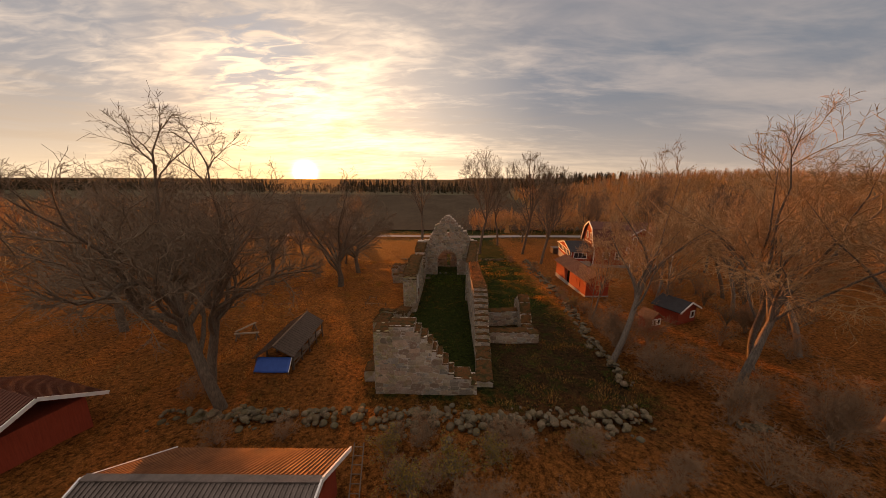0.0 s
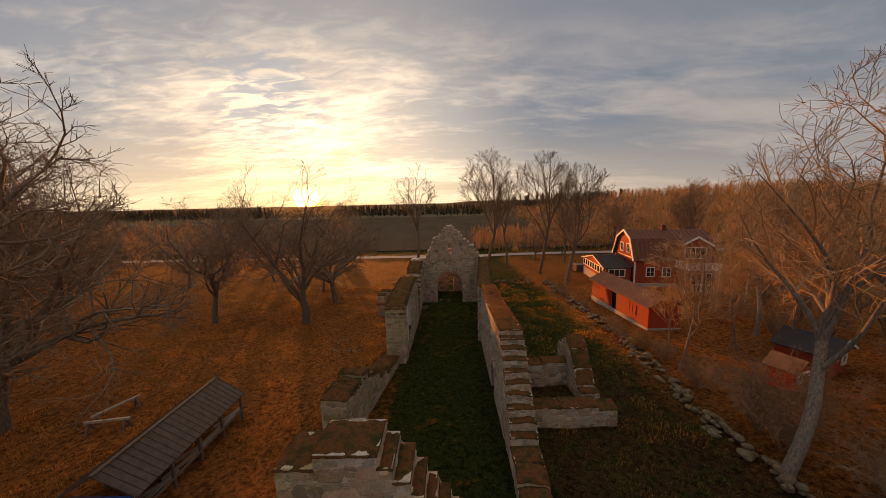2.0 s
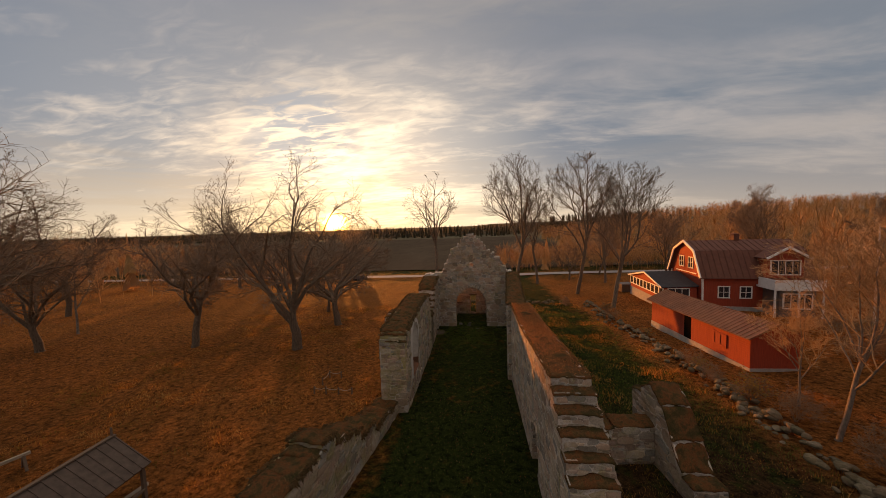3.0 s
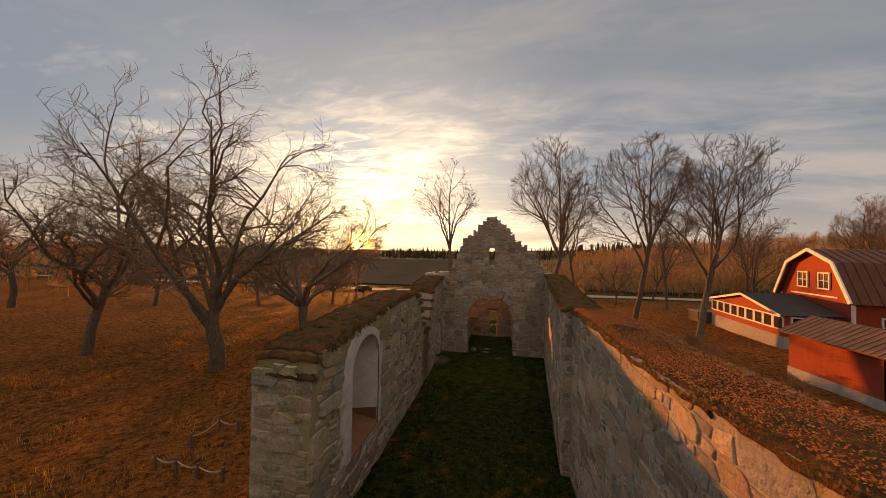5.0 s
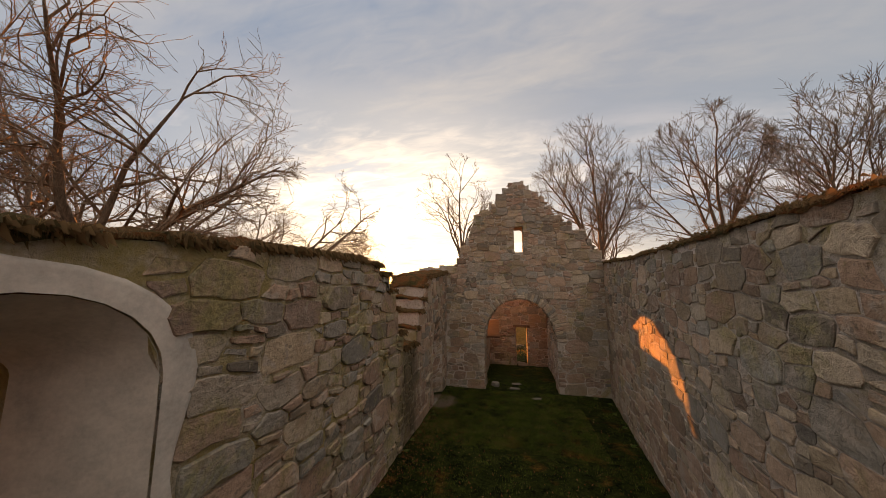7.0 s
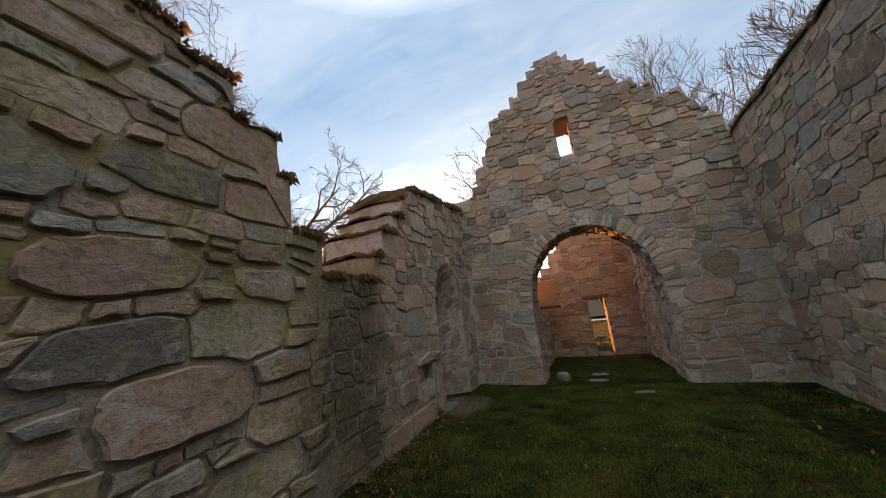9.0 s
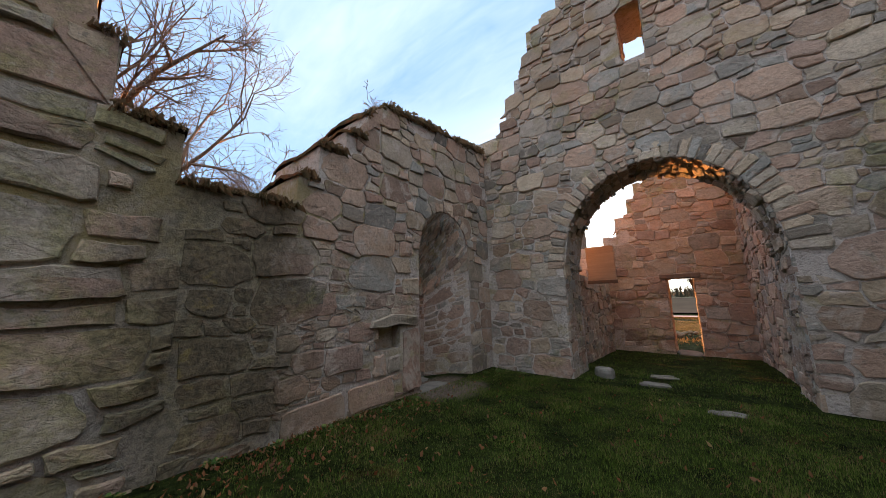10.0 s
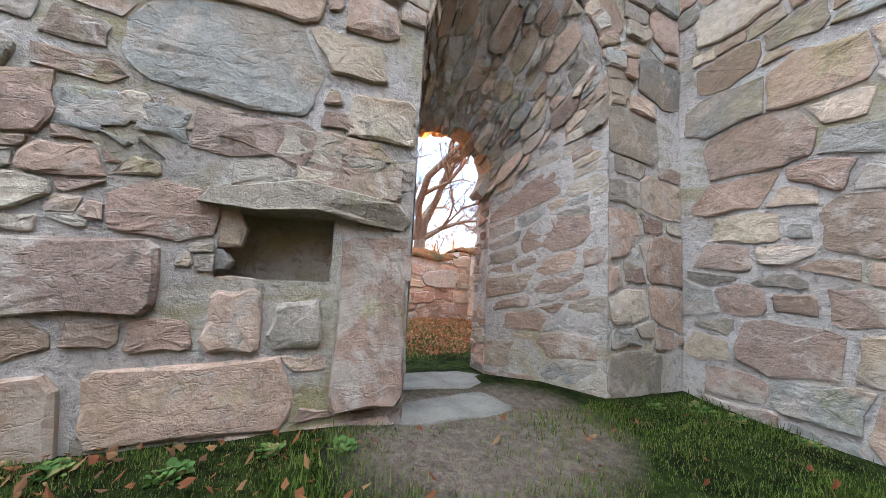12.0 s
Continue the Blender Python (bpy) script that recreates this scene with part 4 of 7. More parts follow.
def splay(place, o1, o2, depth, length):
    """A reveal that narrows from one opening to a smaller one behind it."""
    c, v = (o2.u0 + o2.u1) / 2, (o2.v0 + o2.spring) / 2

    def f(u, w, d):
        t = u / depth
        (a, b), (p, q) = rim(o1, w / length), rim(o2, w / length)
        x, y = a + (p - a) * t, b + (q - b) * t
        r = math.hypot(c - x, v - y) + 1e-6
        return place(x + (c - x) / r * d, y + (v - y) / r * d, -u)
    return f


def splay_mesh(name, f, mat, seed):
    vs, fs = [], []
    ns, nt = 44, 6
    for i in range(ns + 1):
        for j in range(nt + 1):
            vs.append(f(j / nt, i / ns, 0.010 + 0.014 * noise.noise((i * 0.4, j * 0.9, seed))))
    for i in range(ns):
        for j in range(nt):
            k = i * (nt + 1) + j
            fs.append((k, k + nt + 1, k + nt + 2, k + 1))
    return mesh_ob(name, vs, fs, mat, None, True)


door_splay = splay(south, s_door, d_out, 0.8, 8.0)
tagged(splay_mesh("doorway_splay", lambda u, v, d: door_splay(u * 0.8, v * 8.0, d), MORTAR, 3.0), "mortared splay of the doorway", "door reveal", kind="structure")
ms.face(door_splay, 0.0, 0.8, 0.0, 2.75, 0.34, 0.24, near=lambda u, v: True, proud=(0.012, 0.03), joint=0.018)
ms.face(door_splay, 0.0, 0.8, 2.75, 5.25, 0.13, 0.12, near=lambda u, v: True, proud=(0.0, 0.2), joint=0.012)
ms.face(door_splay, 0.0, 0.8, 5.25, 8.0, 0.34, 0.24, near=lambda u, v: True, proud=(0.012, 0.03), joint=0.018)
door_back = behind(south, 0.8)
ms.soffit(door_back, d_out, 0.3)
ms.finish()
tagged(wall_core("doorway_infill", door_back, 51.8, 53.55, -0.4, s_door.top, [d_out], 0.3, []), "stone infill that narrows the doorway", "stone wall", kind="structure")
tagged(wall_core("window_infill", behind(south, 1.0), 39.15, 41.15, 1.4, s_window.top, [w_out], 0.5, []), "stone infill with a slit window", "stone wall", kind="structure")
# white plastered splay of the window, with its brown sloping sill
SILL = plain("red_brown_sill", (0.22, 0.10, 0.055), 0.9, 0.4, 3.0)
win = splay(south, Opening(39.15, 41.15, 2.2, 4.1, 0.85), Opening(40.05, 40.62, 2.3, 4.2, 0.22), 1.0, 1.0)
cheek = splay(south, s_window, w_out, 1.0, 1.0)
NS = 44
reveal = splay_mesh("window_splay", win, PLASTER, 2.0)
tagged(reveal, "white lime plaster on the splayed window reveal", "window reveal", kind="structure")
under = splay_mesh("reveal_core", lambda u, v, d: cheek(u, v, d - 0.05), SILL, 2.0)
under.parent = reveal
band_v, band_f = [], []
WIDE = 7
for i in range(NS + 1):
    u, v = rim(s_window, i / NS)
    c = (s_window.u0 + s_window.u1) / 2
    r = math.hypot(u - c, max(0.0, v - s_window.spring)) + 1e-6
    du, dv = ((u - c) / r, max(0.0, v - s_window.spring) / r)
    w = 0.30 + 0.35 * max(0.0, -du) + 0.14 * noise.noise((i * 0.16, 5.0, 1.0))
    for j in range(WIDE + 1):
        f = j / WIDE
        band_v.append(south(u + du * w * f, v + dv * w * f, 0.032 - 0.012 * f ** 2 - (0.05 if j == WIDE else 0.0) + 0.006 * noise.noise((i * 0.5, j * 0.8, 2.0))))
for i in range(NS):
    for j in range(WIDE):
        k = i * (WIDE + 1) + j
        band_f.append((k, k + 1, k + WIDE + 2, k + WIDE + 1))
mesh_ob("plaster_band", band_v, band_f, PLASTER, reveal, True)
sill = bmesh.new()
slab_bm([south(39.15, 1.75, 0.04), south(41.15, 1.75, 0.04), south(40.62, 2.26, -1.0), south(40.05, 2.26, -1.0)], 0.12, sill)
tagged(part("window_sill", sill, SILL, reveal), "brown sloping sill")
turf_cap(wall, south, 37.2, 54.4, s_top, S_THICK, brk, RNG, 0.12, least=0.13)

# south wall east of the gap, low and broken
LOW_THICK = 1.35
low_a, low_b = Vector((-5.22, 28.1)), Vector((-4.15, 37.3))
low_d = (low_b - low_a).normalized()
low_place = plane_place(low_a, low_d, (low_d.y, -low_d.x))
LOW_LEN = (low_b - low_a).length
LOW_TOP = [(0.0, 3.7, 3.65), (2.9, 3.25), (3.5, 2.95, 2.6), (4.8, 2.2, 1.9), (6.2, 1.6), (8.0, 1.3)]
LOW_TOP = ragged(LOW_TOP, 8, 0.6, 0.14)
low_top = top_of(LOW_TOP)
brk = [p[0] for p in LOW_TOP]
wall = tagged(wall_core("wall_south_low", low_place, 0.0, LOW_LEN, 0.2, low_top, [], LOW_THICK, brk), "low broken stump of a rubble stone wall with turf on top", "stone wall", kind="structure")
ms = Masonry(wall, 12)
ms.face(low_place, 0.0, LOW_LEN, 0.5, 4.0, 0.5, 0.26, low_top, near=lambda u, v: True)
ms.face(lambda u, v, d: low_place(LOW_LEN - u, v, -LOW_THICK - d), 0.0, LOW_LEN, 0.5, 4.0, 0.6, 0.32, lambda u: low_top(LOW_LEN - u))
ms.face(lambda u, v, d: low_place(-d, v, -LOW_THICK + u), 0.0, LOW_THICK, 0.8, 4.0, 0.5, 0.28, lambda u: 3.62)
ms.finish()
turf_cap(wall, low_place, 0.0, LOW_LEN, low_top, LOW_THICK, brk, RNG, 0.10, least=0.15)
stub_top = top_of([(22.8, 2.35), (24.0, 2.0), (25.4, 2.2), (26.6, 1.75)])
stub = plane_place((-4.7, 0), (0, 1), (1, 0))
wall = tagged(wall_core("wall_south_stub", stub, 22.8, 28.0, 0.6, stub_top, [], 1.2, [24.0, 25.4, 26.6]), "knee-high remains of a rubble wall under turf", "stone wall", kind="structure")
ms = Masonry(wall, 37)
ms.face(stub, 22.8, 28.0, 0.8, 2.5, 0.5, 0.26, stub_top)
ms.face(lambda u, v, d: stub(50.8 - u, v, -1.2 - d), 22.8, 28.0, 0.8, 2.5, 0.5, 0.26, lambda u: stub_top(50.8 - u))
ms.finish()
turf_cap(wall, stub, 22.8, 28.0, stub_top, 1.2, [24.0, 25.4, 26.6], RNG, 0.14)

# north wall: two straight stretches that meet at a pilaster
N_THICK = 1.25
NA, NB, NC = (2.62, 25.9), (2.86, 41.6), (4.05, 54.6)
NB2 = (2.58, 41.6)


def stretch(a, b, nx):
    d = Vector((b[0] - a[0], b[1] - a[1]))
    length = d.length
    d.normalize()
    return plane_place(a, (d.x, d.y), (-d.y, d.x)), length


n_east, len_e = stretch(NA, NB, -1)
n_west, len_w = stretch(NB2, NC, -1)
NE_TOP = [(0.0, 2.2), (0.95, 2.6), (1.35, 3.05), (1.7, 3.5), (2.05, 3.95), (2.4, 4.35), (2.75, 4.75), (3.1, 5.2), (3.5, 5.6), (3.95, 5.95), (4.4, 6.25, 5.92), (9.0, 5.88, 5.76), (11.5, 5.76, 5.8), (13.3, 5.8, 5.75), (15.8, 5.75)]
ne_top = top_of(NE_TOP)
NW_TOP = [(0.0, 5.75, 5.85), (8.0, 5.85, 6.1), (13.1, 6.1)]
nw_top = top_of(NW_TOP)
n_door = Opening(6.6, 7.9, 0.4, 2.1, 0.65)
brk = [p[0] for p in NE_TOP]
wall = tagged(wall_core("wall_north_east", n_east, 0.0, len_e, 0.0, ne_top, [n_door], N_THICK, brk), "rubble stone nave wall stepping down to its broken end", "stone wall", kind="structure")
ms = Masonry(wall, 13)
ms.face(n_east, 0.0, len_e, 0.2, 6.6, 0.46, 0.27, ne_top, [n_door], near=lambda u, v: u > 11.5, joint=0.012, low=9.0, proud=(0.004, 0.07))
flip = lambda p, length, t: (lambda u, v, d: p(length - u, v, -t - d))
ms.face(flip(n_east, len_e, N_THICK), 0.0, len_e, 0.4, 6.6, 0.6, 0.34, lambda u: ne_top(len_e - u), [Opening(len_e - 7.9, len_e - 6.6, 0.4, 2.1, 0.65)])
ms.soffit(n_east, n_door, N_THICK)
ms.voussoirs(n_east, n_door, 11, 0.3, near=False)
for i in range(11):
    u, z0, z1 = NE_TOP[i][0], NE_TOP[i - 1][1] if i else 1.2, NE_TOP[i][1]
    ms.face(lambda a, v, d, u=u: n_east(u - d, v, -a), 0.0, N_THICK, z0, z1, 0.4, 0.2, lambda a, z1=z1: z1 + 0.02)
ms.finish()
turf_cap(wall, n_east, 0.0, len_e, ne_top, N_THICK, brk, RNG, 0.07, least=0.1)

wall = tagged(wall_core("wall_north_west", n_west, 0.0, len_w, -0.5, nw_top, [], N_THICK, [8.0]), "tall rubble stone nave wall with turf along its top", "stone wall", kind="structure")
ms = Masonry(wall, 14)
ms.face(n_west, 0.0, len_w, -0.2, 6.2, 0.48, 0.27, nw_top, near=lambda u, v: u > 5.0, joint=0.010, low=9.0, proud=(0.004, 0.085))
ms.face(lambda a, v, d: n_west(-d, v, -a), 0.0, 0.34, 0.0, 5.8, 0.34, 0.27, lambda u: 5.74)
ms.face(flip(n_west, len_w, N_THICK), 0.0, len_w, -0.2, 6.2, 0.6, 0.34, lambda u: nw_top(len_w - u))
ms.finish()
turf_cap(wall, n_west, 0.0, len_w - 0.2, nw_top, N_THICK, [8.0], RNG, 0.12)

# low remains of the north wall east of the steps
rem_n, len_r = stretch((2.35, 22.4), NA, -1)
rem_top = top_of([(0.0, 1.95), (0.9, 1.85, 2.0), (2.6, 2.2)])
wall = tagged(wall_core("wall_north_low", rem_n, 0.0, len_r, 0.6, rem_top, [], 1.2, [0.9, 2.6]), "knee-high stump of a stone wall under turf", "stone wall", kind="structure")
ms = Masonry(wall, 15)
ms.face(rem_n, 0.0, len_r, 0.9, 2.8, 0.45, 0.25, rem_top)
ms.face(flip(rem_n, len_r, 1.2), 0.0, len_r, 0.9, 2.8, 0.45, 0.25, lambda u: rem_top(len_r - u))
ms.finish()
turf_cap(wall, rem_n, 0.0, len_r, rem_top, 1.2, [0.9, 2.6], RNG, 0.10)

# west gable with the arch
G_THICK = 1.2
gable = plane_place((0, YG), (1, 0), (0, -1))
G_TOP = [(-5.1, 6.05), (-3.55, 6.1), (-3.05, 6.5), (-2.85, 7.1), (-2.55, 7.6), (-2.3, 8.1), (-2.12, 8.75), (-1.75, 9.0), (-1.3, 9.35), (-0.95, 9.75), (-0.6, 10.15),
         (-0.3, 10.4), (0.5, 10.15), (0.75, 9.8), (1.2, 9.5), (1.5, 9.05), (1.8, 8.65), (2.3, 8.25), (2.75, 7.75), (3.35, 7.2), (3.6, 6.8), (4.0, 6.3), (4.6, 5.9)]
G_TOP = ragged(G_TOP, 3, 0.22, 0.13)
g_top = top_of(G_TOP)
g_arch = Opening(-1.65, 1.8, -0.4, 2.35, 2.05)
g_slit = Opening(-0.08, 0.38, 6.72, 8.05)
brk = [p[0] for p in G_TOP]
wall = tagged(wall_core("wall_gable_west", gable, -5.1, 5.2, -0.6, g_top, [g_arch, g_slit], G_THICK, brk), "rubble stone gable with a wide round arch and a slit window", "stone gable", kind="structure")
ms = Masonry(wall, 16)
ms.face(gable, -3.6, 4.05, -0.1, 3.2, 0.52, 0.32, g_top, [g_arch], near=lambda u, v: u < 3.0, keep=lambda u, v: v < 2.9, joint=0.014, low=2.9, proud=(0.006, 0.05))
ms.face(gable, -3.6, 4.05, 2.9, 10.6, 0.40, 0.255, g_top, [g_arch, g_slit], near=lambda u, v: v < 4.6 and u < 3.0, over=0.12, joint=0.012, low=4.4, proud=(0.008, 0.065))
gback = lambda u, v, d: gable(-u, v, -G_THICK - d)
ms.face(gback, -5.2, 5.1, -0.4, 10.6, 0.5, 0.26, lambda u: g_top(-u), [Opening(-1.8, 1.65, -0.4, 2.35, 2.05), Opening(-0.38, 0.08, 6.72, 8.05)])
ms.voussoirs(gable, g_arch, 40, 0.40, proud=0.03)
ms.soffit(gable, g_arch, G_THICK, near=lambda u, v: True)
ms.soffit(gable, g_slit, G_THICK, arch=False)
ms.finish()

# tower room behind the arch
TB_TOP = [(-2.9, 3.3), (-1.9, 3.95), (-1.43, 4.7), (-0.98, 5.28), (-0.7, 5.86), (-0.3, 6.35), (0.9, 6.5), (2.9, 6.5)]
TB_TOP = ragged(TB_TOP, 4, 0.3, 0.07)
tb_top = top_of(TB_TOP)
tower_back = plane_place((0, 60.5), (1, 0), (0, -1))
T_THICK = 1.6
t_door = Opening(-0.08, 0.66, -0.4, 2.3)
brk = [p[0] for p in TB_TOP]
wall = tagged(wall_core("wall_tower_west", tower_back, -2.9, 3.0, -0.8, tb_top, [t_door], T_THICK, brk), "broken stone tower wall with a narrow doorway", "stone wall", kind="structure")
ms = Masonry(wall, 17)
ms.face(tower_back, -1.9, 2.0, -0.4, 6.5, 0.5, 0.31, tb_top, [t_door], near=lambda u, v: True, over=0.1)
ms.soffit(tower_back, t_door, T_THICK, arch=False)
ms.face(lambda u, v, d: tower_back(-u, v, -T_THICK - d), -3.0, 2.9, -0.6, 6.5, 0.6, 0.3, lambda u: tb_top(-u), [Opening(-0.66, 0.08, -0.4, 2.3)])
ms.finish()
beam = bmesh.new()
box_bm(-0.26, 0.84, 60.42, 60.75, 2.26, 2.42, 0.02, beam)
part('lintel', beam, OLD_WOOD, wall, 'dark weathered lintel')
t_south = plane_place((-1.85, 0), (0, 1), (1, 0))
ts_top = top_of([(55.7, 2.3), (57.3, 2.5), (58.6, 3.0), (59.6, 3.5)])
wall = tagged(wall_core("wall_tower_south", t_south, 55.7, 60.5, -0.8, ts_top, [], 1.0, [57.3, 58.6, 59.6]), "broken low side wall of the tower", "stone wall", kind="structure")
ms = Masonry(wall, 18)
ms.face(t_south, 55.7, 60.5, -0.4, 3.6, 0.45, 0.24, ts_top)
ms.face(lambda u, v, d: t_south(116.2 - u, v, -1.0 - d), 55.7, 60.5, -0.6, 3.6, 0.5, 0.28, lambda u: ts_top(116.2 - u))
ms.finish()
t_north = plane_place((1.95, 60.5), (0, -1), (-1, 0))
tn_top = top_of([(0.0, 6.3), (3.0, 5.9)])
wall = tagged(wall_core("wall_tower_north", t_north, 0.0, 4.8, -0.8, tn_top, [], 1.0, [3.0]), "tall stone side wall of the tower", "stone wall", kind="structure")
ms = Masonry(wall, 19)
ms.face(t_north, 0.0, 4.8, -0.4, 6.4, 0.45, 0.24, tn_top, near=lambda u, v: v < 4)
ms.face(lambda u, v, d: t_north(4.8 - u, v, -1.0 - d), 0.0, 4.8, -0.6, 6.4, 0.5, 0.28, lambda u: tn_top(4.8 - u))
ms.finish()

# east wall, stepping down
E_THICK = 1.35
east = plane_place((0, 21.45), (1, 0), (0, -1))
E_TOP = [(-4.75, 6.3), (-3.7, 6.7), (-2.0, 6.3), (-1.6, 5.9), (-1.15, 5.4), (-0.8, 4.9), (-0.5, 4.5), (-0.1, 3.95), (0.3, 3.2), (0.7, 2.85), (1.9, 2.4)]
e_top = top_of(E_TOP)
brk = [p[0] for p in E_TOP]
wall = tagged(wall_core("wall_east", east, -4.75, 2.3, 0.6, e_top, [], E_THICK, brk), "stepped ruin of a pale rubble stone east wall with mossy treads", "stone wall", kind="structure")
ms = Masonry(wall, 20)
ms.face(east, -4.75, 2.3, 1.2, 7.0, 0.55, 0.3, e_top, near=lambda u, v: True)
ms.face(lambda u, v, d: east(-u, v, -E_THICK - d), -2.3, 4.75, 1.0, 7.0, 0.55, 0.3, lambda u: e_top(-u))
ms.face(plane_place((-4.75, 22.8), (0, -1), (-1, 0)), 0.0, E_THICK, 1.2, 6.3, 0.5, 0.3, lambda u: 6.25)
for (ua, za), (ub, zb) in zip(E_TOP[1:], E_TOP[2:]):
    ms.face(lambda a, v, d, ub=ub: east(ub + d, v, -a), 0.0, E_THICK, zb, za, 0.4, 0.24, lambda a, za=za: za + 0.02)
ms.finish()
turf_cap(wall, east, -4.75, 2.3, e_top, E_THICK, brk, RNG, 0.04, name="moss_tread", least=0.1)

# annex on the north side: low walls and a taller stump
AX0, AX1, AY0, AY1 = 3.95, 8.9, 29.5, 34.6
def low_wall(name, a, b, thick, z0, tops, label, seed):
    p, length = stretch(a, b, 1)
    top = top_of(tops)
    br = [t[0] for t in tops]
    w = tagged(wall_core(name, p, 0.0, length, z0, top, [], thick, br), label, "stone wall", kind="structure")
    q = Masonry(w, seed)
    q.face(p, 0.0, length, z0 + 0.2, 5.0, 0.45, 0.25, top)
    q.face(flip(p, length, thick), 0.0, length, z0 + 0.2, 5.0, 0.45, 0.25, lambda u: top(length - u))
    q.face(lambda a2, v, d: p(length + d, v, -a2), 0.0, thick, z0 + 0.2, 5.0, 0.4, 0.24, lambda u: top(length - 0.05))
    q.face(lambda a2, v, d: p(-d, v, -thick + a2), 0.0, thick, z0 + 0.2, 5.0, 0.4, 0.24, lambda u: top(0.05))
    q.finish()
    turf_cap(w, p, 0.0, length, top, thick, br, RNG, 0.12, least=0.15)
    return w


low_wall("wall_annex_east", (AX1, AY0), (AX0, AY0), 0.9, 0.4, [(0.0, 2.0), (1.0, 2.15), (3.0, 2.1)], "low annex wall of rubble stone with a thick turf cap", 31)
low_wall("wall_annex_west", (AX0, AY1), (AX1 - 0.9, AY1), 0.9, 0.3, [(0.0, 2.3), (2.2, 2.4)], "low annex wall of rubble stone with a thick turf cap", 32)
low_wall("wall_annex_north", (AX1, AY1 + 0.9), (AX1, AY0 + 1.9), 1.1, 0.3, [(0.0, 3.2, 3.4), (0.7, 3.6, 4.1), (1.4, 4.15, 3.6), (2.2, 3.6, 2.6), (2.9, 2.5, 1.8), (3.5, 1.7)], "sloping stump of a stone annex wall", 33)
low_wall("wall_porch_east", (-8.6, 50.0), (-5.1, 50.0), 0.9, -0.3, [(0.0, 1.5), (1.0, 1.7), (2.4, 1.9)], "low porch wall of rubble stone outside the doorway", 34)
low_wall("wall_porch_west", (-5.1, 54.6), (-8.6, 54.6), 0.9, -0.3, [(0.0, 2.2), (1.2, 1.8), (2.4, 1.6)], "low porch wall of rubble stone outside the doorway", 35)
low_wall("wall_porch_south", (-8.6, 55.5), (-8.6, 53.0), 0.9, -0.3, [(0.0, 1.6), (1.2, 1.4)], "low end wall of the ruined porch", 36)

# ---- slabs and loose stones in and before the church ----
def flat_stone(name, x, y, z, w, d, h, turn, mat, label, category, seed, group="", blunt=4.0):
    r = random.Random(seed)
    n = 20
    bm = bmesh.new()
    rings = []
    for k, (f, zz) in enumerate(((1.02, -0.08), (1.0, h * 0.62), (0.93, h * 0.9), (0.8, h))):
        ring = []
        rr = random.Random(seed + 5)
        for i in range(n):
            a = 2 * math.pi * i / n
            e = (abs(math.cos(a)) ** blunt + abs(math.sin(a)) ** blunt) ** (-1 / blunt)
            e *= (0.95 + 0.3 * noise.noise((i * 0.45, seed * 1.7, 0.3)) + rr.uniform(-0.03, 0.03)) * f
            ring.append(bm.verts.new((w / 2 * e * math.cos(a), d / 2 * e * math.sin(a), zz + r.uniform(-0.008, 0.008))))
        rings.append(ring)
    for p, q in zip(rings, rings[1:]):
        for i in range(n):
            bm.faces.new((p[i], p[(i + 1) % n], q[(i + 1) % n], q[i]))
    bm.faces.new(rings[-1])
    ob = part(name, bm, mat)
    ob.matrix_world = pose(x, y, z, 0, 0, turn)
    return tagged(ob, label, category, group)


PAVING = plain("pale_paving_stone", (0.165, 0.148, 0.122), 0.95, 0.55, 5.0, bumpy=0.8)
for i, (x, y, w, d, h, turn) in enumerate(((-0.25, 54.85, 0.5, 0.3, 0.012, 8), (-0.16, 55.6, 0.56, 0.3, 0.012, 14), (0.7, 53.6, 0.42, 0.26, 0.015, 12))):
    flat_stone("paving_slab", x, y, rough_z(x, y) + 0.01, w, d, h, turn, PAVING, "pale flat stone slab lying in the grass before the arch", "slab", 40 + i, "slabs before the arch")
flat_stone("paving_slab", 0.3, 60.9, -0.3, 0.72, 1.2, 0.1, 0, PAVING, "worn stone threshold in the narrow doorway", "slab", 48)
for x, y, z, w, d, h, turn, sd in ((-3.74, 52.22, 0.0, 0.42, 0.95, 0.045, 2, 51), (-3.12, 51.95, 0.0, 0.2, 0.5, 0.022, -6, 52), (-3.2, 52.72, 0.0, 0.24, 0.42, 0.025, 8, 53), (-4.3, 52.3, 0.0, 0.5, 0.95, 0.045, 0, 54)):
    flat_stone("door_step", x, y, z, w, d, h, turn, PAVING, "grey natural stone step before the doorway", "step", sd, "steps of the doorway")
GREY_ROCK = plain("grey_rock", (0.22, 0.205, 0.175), 0.95, 0.5, 9.0, bumpy=0.9)
for x, y, s, sd in ((-1.2, 55.2, 0.46, 61),):
    flat_stone("loose_stone", x, y, rough_z(x, y) - 0.02, s, s * 0.8, s * 0.42, sd * 20, GREY_ROCK, "grey boulder fallen at the foot of the arch", "boulder", sd, "stones at the arch", 2.3)
board = thing("wooden_board", pose(-1.38, 57.0, 2.12, 6, 0, 4), "sunlit orange-brown plywood board fixed over the broken tower wall", "board")
part("panel", box_bm(-0.36, 0.36, -0.02, 0.02, 0.0, 1.0, 0.01), PALE_WOOD, board)
part("batten", box_bm(-0.38, 0.38, -0.06, 0.0, -0.05, 0.05, 0.008), OLD_WOOD, board)


